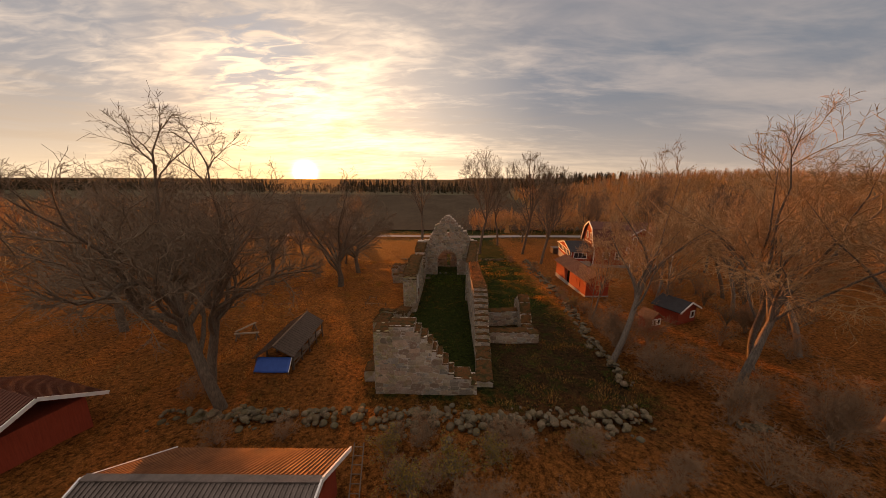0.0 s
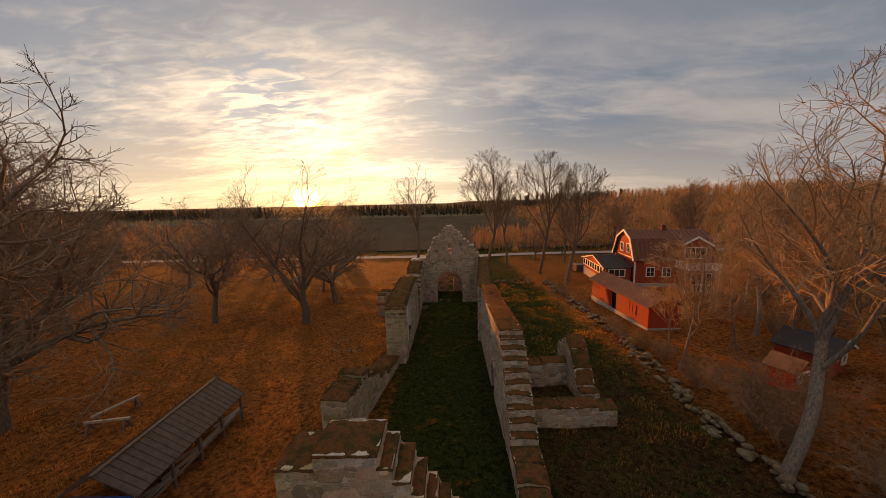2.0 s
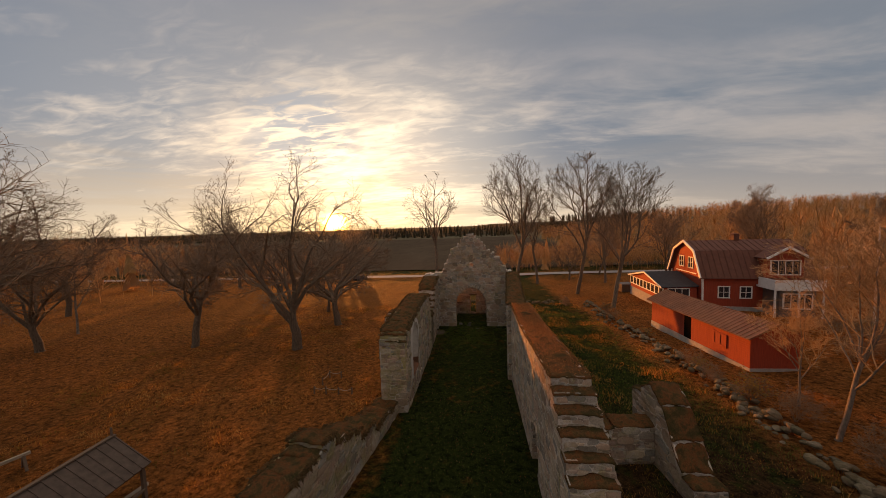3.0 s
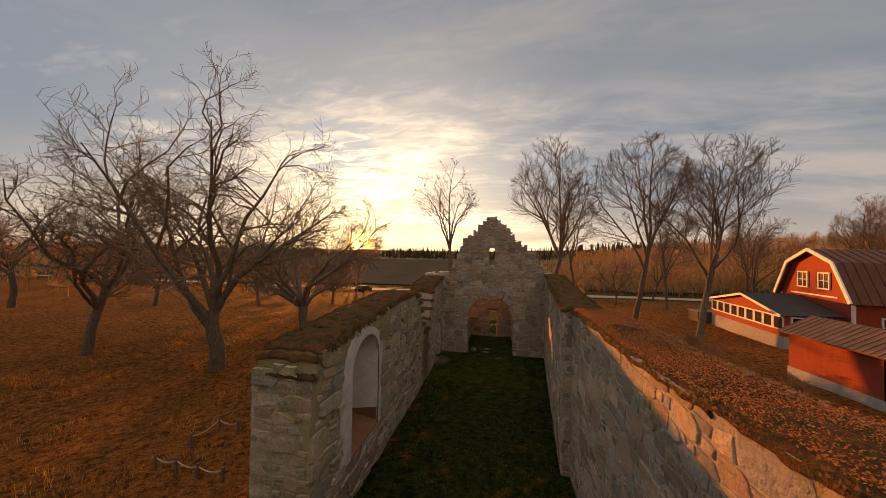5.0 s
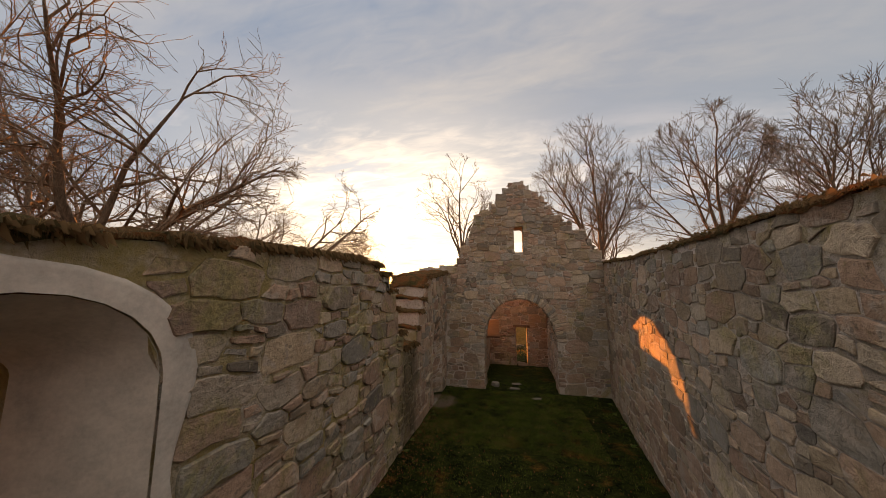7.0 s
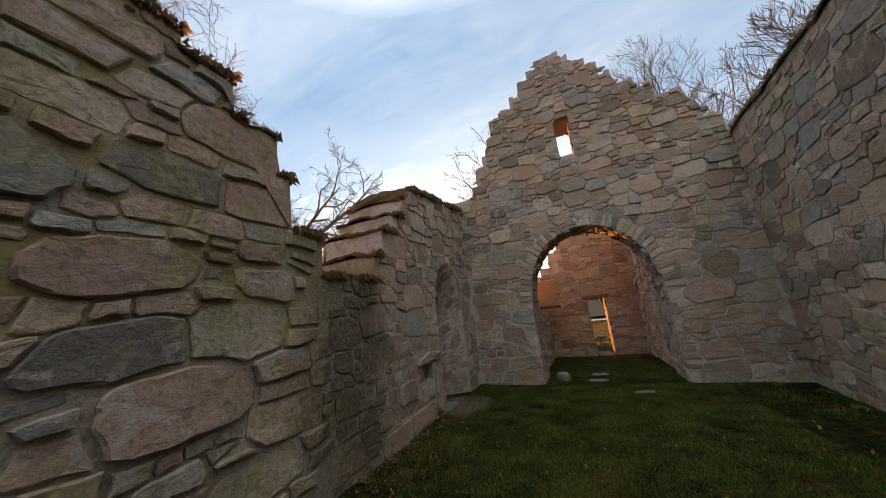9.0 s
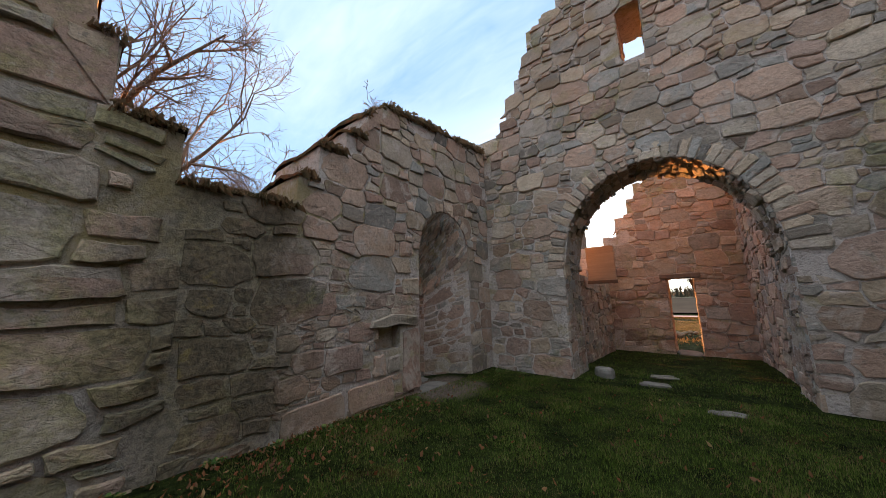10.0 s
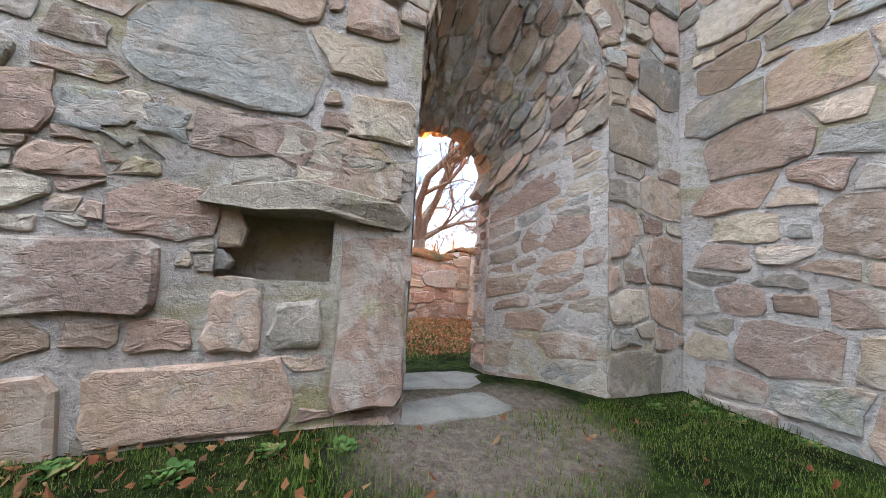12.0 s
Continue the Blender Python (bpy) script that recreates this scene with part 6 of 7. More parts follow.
def ribbed_roof(corners, thick, ribs, mat, parent, name="roof", rib=0.05, label=""):
    """A roof sheet (eave a, eave b, ridge b, ridge a) with standing ribs down the slope."""
    bm = slab_bm(corners, thick)
    a, b, c, d = [Vector(v) for v in corners]
    n = (b - a).cross(d - a).normalized()
    if n.z < 0:
        n = -n
    sheet_part = part(name, bm, mat, parent, label)
    for i in range(ribs + 1):
        f = i / ribs
        p, q = a.lerp(b, f), d.lerp(c, f)
        part("rib", bar_bm(p + n * rib * 0.4, q + n * rib * 0.4, rib, rib), mat, sheet_part)
    return sheet_part


# gable end looks along local -y; the ridge runs along +y
house = thing("house", pose(28.4, 63.4, 0.4, 0, 0, -98), "red wooden house with a gambrel roof and white trim", "house")
GAM = [(-3.7, 0.0), (3.7, 0.0), (3.7, 4.0), (2.35, 6.85), (0.0, 8.0), (-2.35, 6.85), (-3.7, 4.0)]
part("wall", prism([(x * 0.985, z - 0.05) for x, z in GAM], 0.0, 10.5), RED_PAINT, house, "falu red board walls")
part("foundation", box_bm(-3.8, 3.8, -0.06, 10.56, -0.9, 0.35), CONCRETE, house, "grey concrete footing")
for sgn in (-1, 1):
    ribbed_roof([(sgn * 4.0, -0.35, 3.75), (sgn * 4.0, 10.85, 3.75), (sgn * 2.4, 10.85, 6.97), (sgn * 2.4, -0.35, 6.97)], 0.12, 18, ROOF_TILE, house, rib=0.06)
    ribbed_roof([(sgn * 2.42, -0.35, 6.95), (sgn * 2.42, 10.85, 6.95), (0.0, 10.85, 8.12), (0.0, -0.35, 8.12)], 0.12, 18, ROOF_TILE, house, rib=0.06)
    bm = bar_bm((sgn * 4.0, -0.4, 3.8), (sgn * 2.4, -0.4, 6.95), 0.12, 0.26)
    bar_bm((sgn * 2.4, -0.4, 6.95), (0.0, -0.4, 8.1), 0.12, 0.26, bm)
    part("bargeboard", bm, WHITE_PAINT, house)
    part("corner_board", box_bm(sgn * 3.65 - 0.09, sgn * 3.65 + 0.09, -0.05, 0.12, 0.35, 3.95), WHITE_PAINT, house)
part("gable_band", box_bm(-2.4, 2.4, -0.04, 0.03, 4.02, 4.14), WHITE_PAINT, house)
for x in (-1.05, 1.15):
    window(house, pose(x, -0.02, 4.75), 0.95, 1.25)
# south side: windows of the ground floor, balcony dormer
for y in (2.2, 4.4):
    window(house, pose(3.65, y, 1.45, 0, 0, 90), 1.0, 1.25)
dorm = part("dormer", prism([(-1.7, 3.9), (1.7, 3.9), (1.7, 6.35), (0, 7.35), (-1.7, 6.35)], -4.3, 0.0), RED_PAINT, house, "red balcony dormer")
dorm.matrix_local = pose(0.0, 7.6, 0, 0, 0, 90)
for sgn in (-1, 1):
    part("dormer_roof", slab_bm([(sgn * 2.05, -4.75, 6.2), (sgn * 2.05, 0.0, 6.2), (0, 0.0, 7.46), (0, -4.75, 7.46)], 0.1), ROOF_TILE, dorm)
    part("dormer_trim", bar_bm((sgn * 2.05, -4.8, 6.15), (0, -4.8, 7.42), 0.1, 0.22), WHITE_PAINT, dorm)
window(house, pose(0.0, 7.6, 0, 0, 0, 90) @ pose(0, -4.32, 4.35), 2.6, 1.5, 4, 1)
part("balcony_floor", box_bm(3.6, 6.3, 5.4, 9.8, 2.85, 3.05), WHITE_PAINT, house)
bal = bmesh.new()
box_bm(6.2, 6.28, 5.4, 9.8, 3.05, 4.0, 0.0, bal)
box_bm(3.9, 6.2, 5.4, 5.48, 3.05, 4.0, 0.0, bal)
part("balustrade", bal, WHITE_PAINT, house, "white boarded balcony rail")
for y in (5.5, 7.6, 9.7):
    part("post", box_bm(6.1, 6.24, y - 0.07, y + 0.07, -0.4, 2.85), WHITE_PAINT, house)
part("porch_wall", box_bm(3.7, 6.0, 6.0, 9.2, -0.3, 2.8), GREY_IRON, house, "pale glazed porch under the balcony")
window(house, pose(6.02, 7.6, 0.9, 0, 0, 90), 2.4, 1.5, 4, 1)
part("chimney", box_bm(-0.4, 0.3, 5.0, 5.6, 7.2, 8.9, 0.02), ROOF_TILE, house)

# veranda before the gable
ver = thing("veranda", pose(24.75, 66.0, 0.2, 0, 0, -97), "red glazed veranda with white windows and a black felt roof", "veranda")
VO = [(-5.3, 0.9), (5.3, 0.9), (5.3, 2.7), (0.4, 3.85), (-5.3, 2.7)]
part("wall", prism(VO, 0.0, 3.6), RED_PAINT, ver)
part("foundation", box_bm(-5.35, 5.35, -0.05, 3.6, -0.6, 0.92), CONCRETE, ver, "white-washed concrete base")
for xa, xb in ((-5.5, 0.4), (5.5, 0.4)):
    part("roof", slab_bm([(xa, -0.35, 2.72), (xa, 3.75, 2.9), (xb, 3.75, 4.1), (xb, -0.35, 3.98)], 0.1), TAR_ROOF, ver, "black felt roof")
    part("bargeboard", bar_bm((xa, -0.38, 2.66), (xb, -0.38, 3.9), 0.06, 0.2), WHITE_PAINT, ver)
for i in range(9):
    x = -4.72 + 1.18 * i
    window(ver, pose(x, -0.02, 1.55), 0.92, 0.95, 1, 1)
window(ver, pose(5.32, 1.6, 1.5, 0, 0, 90), 2.2, 1.0, 3, 1)
tub = thing("hot_tub", pose(25.5, 73.2, ground_z(25.5, 73.2)), "pale covered tub beside the veranda", "tub")
part("shell", box_bm(-1.0, 1.0, -1.0, 1.0, 0.0, 1.2, 0.08), OLD_WOOD, tub)
part("cover", box_bm(-1.05, 1.05, -1.05, 1.05, 1.2, 1.35, 0.05), GREY_IRON, tub)

# red shed at the fence: long side looks to the church
shed = thing("shed", pose(19.05, 48.4, 0.62, 0, 0, -89), "long red wooden shed with a ribbed brown roof", "shed")
part("wall", prism([(-5.55, 0.0), (5.55, 0.0), (5.55, 2.45), (-5.55, 2.45)], 0.0, 3.1), RED_PAINT, shed, "red board walls")
for sx in (-5.55, 5.47):
    bm = bmesh.new()
    vs = [bm.verts.new(p) for p in ((sx, 0, 2.45), (sx, 3.1, 2.45), (sx, 1.55, 3.26), (sx + 0.08, 0, 2.45), (sx + 0.08, 3.1, 2.45), (sx + 0.08, 1.55, 3.26))]
    for f in ((0, 2, 1), (3, 4, 5), (0, 3, 5, 2), (1, 2, 5, 4), (0, 1, 4, 3)):
        bm.faces.new([vs[k] for k in f])
    part("gable_board", bm, RED_PAINT, shed)
ribbed_roof([(-5.85, -0.4, 2.33), (5.85, -0.4, 2.33), (5.85, 1.55, 3.36), (-5.85, 1.55, 3.36)], 0.08, 34, SHED_ROOF, shed, rib=0.05)
ribbed_roof([(-5.85, 3.5, 2.33), (5.85, 3.5, 2.33), (5.85, 1.55, 3.36), (-5.85, 1.55, 3.36)], 0.08, 34, SHED_ROOF, shed, rib=0.05)
part("footing", box_bm(-5.6, 5.6, -0.06, 3.16, -0.6, 0.18), CONCRETE, shed)
# no opening here: a near-black panel paints the shade inside the doorway
part("doorway", box_bm(-0.78, 0.03, -0.036, 0.02, 0.18, 2.3), DOORWAY_SHADE, shed, "flat black panel that paints the shade of an open doorway")
win = part("shutter", box_bm(2.6, 3.6, -0.06, 0.02, 0.95, 1.75), RED_PAINT, shed)
fr = bmesh.new()
for a in ((2.5, 2.6, 0.85, 1.85), (3.6, 3.7, 0.85, 1.85), (2.6, 3.6, 0.85, 0.95), (2.6, 3.6, 1.75, 1.85), (3.07, 3.13, 0.95, 1.75)):
    box_bm(a[0], a[1], -0.09, -0.02, a[2], a[3], 0.0, fr)
part("window_frame", fr, RED_PAINT, win)
for i in range(14):
    z = 0.2 + 0.16 * i
    part("board", box_bm(-5.56, -0.8, -0.028, 0.0, z, z + 0.145, 0.006), RED_PAINT, shed)
    if 0.7 < z < 1.85:
        part("board", box_bm(0.05, 2.48, -0.028, 0.0, z, z + 0.145, 0.006), RED_PAINT, shed)
        part("board", box_bm(3.72, 5.56, -0.028, 0.0, z, z + 0.145, 0.006), RED_PAINT, shed)
    else:
        part("board", box_bm(0.05, 5.56, -0.028, 0.0, z, z + 0.145, 0.006), RED_PAINT, shed)

pole = thing("flagpole", pose(36.4, 51.2, ground_z(36.4, 51.2) - 0.1), "tall white flagpole in the garden", "flagpole")
vs, fs = [], []
tube(vs, fs, [Vector((0, 0, 0)), Vector((0, 0, 5)), Vector((0, 0, 10.2))], 0.09, 0.05, 8)
mesh_ob("pole", vs, fs, WHITE_PAINT, pole, True)
bm = bmesh.new()
bmesh.ops.create_uvsphere(bm, u_segments=10, v_segments=6, radius=0.11, matrix=Matrix.Translation((0, 0, 10.28)))
part("knob", bm, RUST_ORANGE, pole)

# small red hut and the white frame by it
hut = thing("playhouse", pose(21.6, 32.2, ground_z(21.6, 32.2), 0, 0, 20), "small red play hut with white trim", "playhouse")
part("wall", prism([(-0.7, 0), (0.7, 0), (0.7, 1.5), (0, 2.0), (-0.7, 1.5)], 0, 1.3), RED_PAINT, hut)
for sgn in (-1, 1):
    part("roof", slab_bm([(sgn * 0.95, -0.2, 1.38), (sgn * 0.95, 1.5, 1.38), (0, 1.5, 2.1), (0, -0.2, 2.1)], 0.06), RUST_ORANGE, hut, "tan roof")
window(hut, pose(-0.25, -0.02, 0.75), 0.35, 0.45, 1, 1)
window(hut, pose(0.35, -0.02, 0.75), 0.35, 0.45, 1, 1)
sh2 = thing("garden_shed", pose(26.3, 34.2, ground_z(26.3, 34.2), 0, 0, 25), "low dark garden shed with white bargeboards", "shed")
part("wall", prism([(-1.6, 0), (1.6, 0), (1.6, 1.7), (0, 2.4), (-1.6, 1.7)], 0, 2.6), RED_PAINT, sh2)
for sgn in (-1, 1):
    part("roof", slab_bm([(sgn * 1.9, -0.3, 1.58), (sgn * 1.9, 2.8, 1.58), (0, 2.8, 2.5), (0, -0.3, 2.5)], 0.08), TAR_ROOF, sh2)
    part("bargeboard", bar_bm((sgn * 1.92, -0.34, 1.55), (0, -0.34, 2.47), 0.06, 0.16), WHITE_PAINT, sh2)
window(sh2, pose(0.9, -0.02, 0.6), 0.5, 0.6, 1, 1)

# ---- shelter with the blue tarpaulin ----
sz = ground_z(-14, 27.5)
shel = thing("woodshed", pose(-13.55, 27.3, sz, 0, 0, 2), "open woodshed with a dark ribbed roof over stacked boards", "shed")
SHINGLE = plain("dark_brown_shingles", (0.12, 0.085, 0.065), 0.9, 0.5, 4.0)
ribbed_roof([(1.55, -3.15, 1.38), (1.55, 3.25, 1.38), (0.0, 3.35, 2.35), (0.0, -3.15, 2.3)], 0.05, 22, SHINGLE, shel, rib=0.04)
ribbed_roof([(-1.75, -3.15, 1.25), (-1.75, 3.25, 1.25), (0.0, 3.35, 2.35), (0.0, -3.15, 2.3)], 0.05, 22, SHINGLE, shel, rib=0.04)
part("ridge_cap", bar_bm((0, -3.17, 2.33), (0, 3.4, 2.38), 0.16, 0.05), OLD_WOOD, shel)
part("ridge_spike", bar_bm((0, 3.3, 2.3), (0, 3.3, 2.72), 0.05), OLD_WOOD, shel)
for y in (-3.0, -1.5, 0.0, 1.5, 3.05):
    for x in (-1.5, 1.42):
        part("post", bar_bm((x, y, -0.5), (x, y, 1.42), 0.11), OLD_WOOD, shel)
part("rail", bar_bm((1.47, -3.0, 0.62), (1.47, 3.05, 0.5), 0.08), OLD_WOOD, shel)
pile = thing("board_pile", pose(-12.75, 27.3, sz, 0, 0, 2), "pale sawn boards leaning in the woodshed", "boards")
rb = random.Random(3)
for i in range(9):
    y = -2.4 + 0.55 * i + rb.uniform(-0.2, 0.2)
    part("plank", bar_bm((-0.3 + rb.uniform(-0.3, 0.3), y, 0.1), (0.5 + rb.uniform(-0.1, 0.1), y + rb.uniform(0.8, 1.9), 0.45 + rb.uniform(-0.1, 0.2)), 0.22, 0.04), PALE_WOOD, pile)
tarp = thing("tarpaulin", pose(-13.45, 24.15, sz, 0, 0, 1), "bright blue tarpaulin stretched over the end of the woodshed", "tarpaulin")
vs, fs = [], []
for j in range(7):
    for i in range(13):
        f, g = i / 12, j / 6
        vs.append((-1.35 + 2.7 * f, 0.15 - 0.75 * g, 1.32 - 0.85 * g + 0.03 * noise.noise((f * 5, g * 3, 1)) - 0.05 * math.sin(f * math.pi) * g))
for j in range(6):
    for i in range(12):
        k = j * 13 + i
        fs.append((k, k + 1, k + 14, k + 13))
sheet_ob = mesh_ob("cloth", vs, fs, TARP, tarp, True)
sol = sheet_ob.modifiers.new("thickness", "SOLIDIFY")
sol.thickness = 0.012
part("hem", bar_bm((1.36, 0.15, 1.32), (1.38, -0.6, 0.47), 0.05, 0.03), WHITE_PAINT, tarp)
for x in (-1.33, 1.33):
    part("stake", bar_bm((x, 0.12, -0.4), (x, 0.12, 1.32), 0.06), OLD_WOOD, tarp)
    part("stake", bar_bm((x, -0.58, -0.4), (x, -0.58, 0.5), 0.06), OLD_WOOD, tarp)
for i, (x, y) in enumerate(((-19.3, 29.6), (-20.3, 31.0))):
    st = thing("trestle", pose(x, y, ground_z(x, y), 0, 0, 10 + 60 * i), "weathered wooden trestle in the grass", "trestle")
    part("beam", bar_bm((-1.1, 0, 0.62), (1.1, 0, 0.62), 0.12), PALE_WOOD, st)
    for a in (-0.9, 0.9):
        part("leg", bar_bm((a, -0.3, -0.05), (a, 0, 0.62), 0.09), OLD_WOOD, st)
        part("leg", bar_bm((a, 0.3, -0.05), (a, 0, 0.62), 0.09), OLD_WOOD, st)
# posts with a slack rope round a patch of leaves
PEGS = (((-10.3, 39.2), (-9.5, 39.2), (-8.6, 39.1), (-7.7, 39.1)), ((-10.35, 40.4), (-10.4, 41.6), (-9.5, 41.55)))
for line in PEGS:
    x0, y0 = line[0]
    rope_fence = thing("rope_barrier", pose(x0, y0, ground_z(x0, y0)), "short dark posts joined by a slack rope in the leaves", "barrier", "rope barriers")
    ends = []
    for x, y in line:
        z = ground_z(x, y) - ground_z(x0, y0)
        part("post", bar_bm((x - x0, y - y0, z - 0.2), (x - x0 + 0.02, y - y0, z + 0.5), 0.07), OLD_WOOD, rope_fence)
        ends.append(Vector((x - x0, y - y0, z + 0.42)))
    for p, q in zip(ends, ends[1:]):
        vs, fs = [], []
        tube(vs, fs, [p.lerp(q, f / 6) - Vector((0, 0, 0.5 * (f / 6) * (1 - f / 6))) for f in range(7)], 0.018, 0.018, 5)
        mesh_ob("rope", vs, fs, PALE_WOOD, rope_fence, True)

# ---- farm roofs below the start ----
barn = thing("barn", pose(-8.8, 12.1, 0, 0, 0, 1), "low barn with a corrugated roof, coloured sunlit rusty orange on its far slope and shaded grey on its near slope", "barn")
bz = ground_z(-8.8, 12.1)
part("wall", prism([(-4.6, bz - 0.3), (4.0, bz - 0.3), (4.0, 3.7), (-4.6, 3.7)], -2.9, 2.0), RED_PAINT, barn)
# far slope coloured orange as if sunlit, near slope grey as if shaded
ribbed_roof([(-3.4, 2.35, 3.95), (4.6, 2.35, 3.95), (4.3, 0.0, 5.0), (-4.8, 0.0, 5.0)], 0.05, 46, RUST_ORANGE, barn, name="far_roof", rib=0.06)
ribbed_roof([(-5.0, -3.6, 3.5), (3.9, -3.6, 3.5), (4.3, 0.0, 4.98), (-4.8, 0.0, 4.98)], 0.05, 46, GREY_IRON, barn, name="near_roof", rib=0.06)
part("ridge_cap", bar_bm((-4.8, 0.0, 5.03), (4.3, 0.0, 5.03), 0.3, 0.05), GREY_IRON, barn)
part("bargeboard", bar_bm((4.33, 0.0, 5.0), (4.63, 2.4, 3.95), 0.08, 0.2), WHITE_PAINT, barn)
part("bargeboard", bar_bm((4.33, 0.0, 5.0), (3.93, -3.6, 3.5), 0.08, 0.2), WHITE_PAINT, barn)
part("bargeboard", bar_bm((-4.83, 0.0, 5.0), (-5.03, -3.6, 3.5), 0.08, 0.2), WHITE_PAINT, barn)
part("bargeboard", bar_bm((-4.83, 0.0, 5.0), (-3.43, 2.4, 3.95), 0.06, 0.12), WHITE_PAINT, barn)
lad = part("ladder", bar_bm((4.75, 2.6, 4.1), (4.85, 0.9, 2.4), 0.05, 0.06), OLD_WOOD, barn)
bm = bar_bm((5.2, 2.6, 4.1), (5.3, 0.9, 2.4), 0.05, 0.06)
part("rail", bm, OLD_WOOD, lad)
for i in range(7):
    f = (i + 0.5) / 7
    part("rung", bar_bm((4.75 + 0.1 * f, 2.6 - 1.7 * f, 4.1 - 1.7 * f), (5.2 + 0.1 * f, 2.6 - 1.7 * f, 4.1 - 1.7 * f), 0.035), OLD_WOOD, lad)
cot = thing("cottage", pose(-23.9, 16.4, -0.15, 0, 0, -14), "red cottage with white bargeboards and a brown roof", "house")
cz = ground_z(-21.6, 15.6)
part("wall", prism([(-2.6, cz - 0.4), (2.6, cz - 0.4), (2.6, 3.9), (-2.6, 3.9)], -2.0, 2.2), RED_PAINT, cot)
ribbed_roof([(-3.0, -2.8, 3.5), (3.0, -2.8, 3.5), (3.0, 0.4, 5.2), (-3.0, 0.4, 5.2)], 0.08, 24, ROOF_TILE, cot)
ribbed_roof([(-3.0, 3.0, 3.7), (3.0, 3.0, 3.7), (3.0, 0.4, 5.2), (-3.0, 0.4, 5.2)], 0.08, 24, ROOF_TILE, cot)
for ya, za in ((-2.8, 3.5), (3.0, 3.7)):
    part("bargeboard", bar_bm((3.03, ya, za), (3.03, 0.4, 5.2), 0.08, 0.2), WHITE_PAINT, cot)

# ---- parked car on the road verge ----
car = thing("car", pose(-27.0, 92.0, ground_z(-27, 92) + 0.2, 0, 0, 80), "small dark parked car on the road", "car")
body = prism([(-2.0, 0.3), (2.0, 0.3), (2.05, 0.75), (1.2, 0.85), (0.7, 1.35), (-1.1, 1.38), (-1.8, 0.9), (-2.05, 0.8)], -0.8, 0.8)
part("body", body, TAR_ROOF, car)
for x in (-1.25, 1.25):
    for y in (-0.8, 0.8):
        bm = bmesh.new()
        bmesh.ops.create_cone(bm, cap_ends=True, segments=14, radius1=0.32, radius2=0.32, depth=0.2, matrix=pose(x, y, 0.32, 90))
        part("wheel", bm, TAR_ROOF, car)


# ---- grass, tufts and fallen leaves ----
def blades(name, spots, mat, label, height, seed, parent=None, lean=0.5, wide=1.0):
    q = random.Random(seed)
    vs, fs = [], []
    for x, y, z, k in spots:
        h = height * q.uniform(0.5, 1.3) * k * (0.8 + 0.7 * noise.noise((x * 2.3, y * 2.3, 1.7)))
        a = q.uniform(0, 6.283)
        w = min(0.0025 + 0.05 * h * q.uniform(0.5, 1.0), 0.009) * wide
        b = q.uniform(0, 6.283)
        l = h * lean * q.uniform(0.2, 1.2)
        ca, sa = math.cos(a) * w, math.sin(a) * w
        i = len(vs)
        vs += [(x - ca, y - sa, z - 0.01), (x + ca, y + sa, z - 0.01), (x + math.cos(b) * l, y + math.sin(b) * l, z + h)]
        fs.append((i, i + 1, i + 2))
    ob = mesh_ob(name, vs, fs, mat, parent)
    return tagged(ob, label, "grass" if not parent else "", kind="stuff")


q = random.Random(21)
spots = []
for i in range(85000):
    y = 44.0 + 12.5 * math.sqrt(q.random())
    x = q.uniform(-3.55, 4.0)
    if noise.noise((x * 1.2, y * 1.2, 3.3)) + 0.35 < q.random() * 0.5:
        continue
    if abs(x - 0.2) < 0.7 and y > 53.2 and q.random() < 0.6:
        continue
    spots.append((x, y, rough_z(x, y), 1.0))
for i in range(150000):
    x, y = q.uniform(-3.55, 2.4), q.uniform(48.6, 54.4)
    if x < -2.85 and 51.75 < y < 53.0 and q.random() < 0.85:
        continue
    spots.append((x, y, rough_z(x, y), 0.62))
for i in range(16000):
    x, y = q.uniform(-3.55, 2.8), q.uniform(28.0, 45.0)
    spots.append((x, y, rough_z(x, y), 1.2))
for i in range(14000):
    x, y = q.uniform(-8.6, -5.1), q.uniform(50.5, 55)
    spots.append((x, y, rough_z(x, y), 0.8))
for i in range(9000):
    x, y = q.uniform(-1.8, 1.9), q.uniform(55.0, 60.4)
    spots.append((x, y, rough_z(x, y), 0.8))
blades("lawn_grass", spots, GRASS, "short green grass inside the roofless nave", 0.055, 1)
spots = []
for i in range(60000):
    x, y = q.uniform(4.2, 14.5), q.uniform(20, 64)
    if y < 36 and noise.noise((x * 0.6, y * 0.6, 4.0)) < 0.05 or (x < 9 and 28.8 < y < 35.7):
        continue
    spots.append((x, y, rough_z(x, y), 1.6))
blades("yard_grass", spots, GRASS, "rough green grass between the church and the stone fence", 0.09, 3)
spots = []
for i in range(130000):
    x, y = q.uniform(-30, 15), q.uniform(20, 66)
    if -5.2 < x < 5.3 and 21 < y < 62:
        continue
    k = noise.noise((x * 0.5, y * 0.5, 7.7))
    if k < -0.12 or (-8.7 < x < -5 and 49.8 < y < 55):
        continue
    spots.append((x, y, rough_z(x, y), 0.6 + 1.6 * k))
blades("meadow_grass", spots, MEADOW, "rank yellow-brown autumn grass", 0.2, 2, wide=1.6)


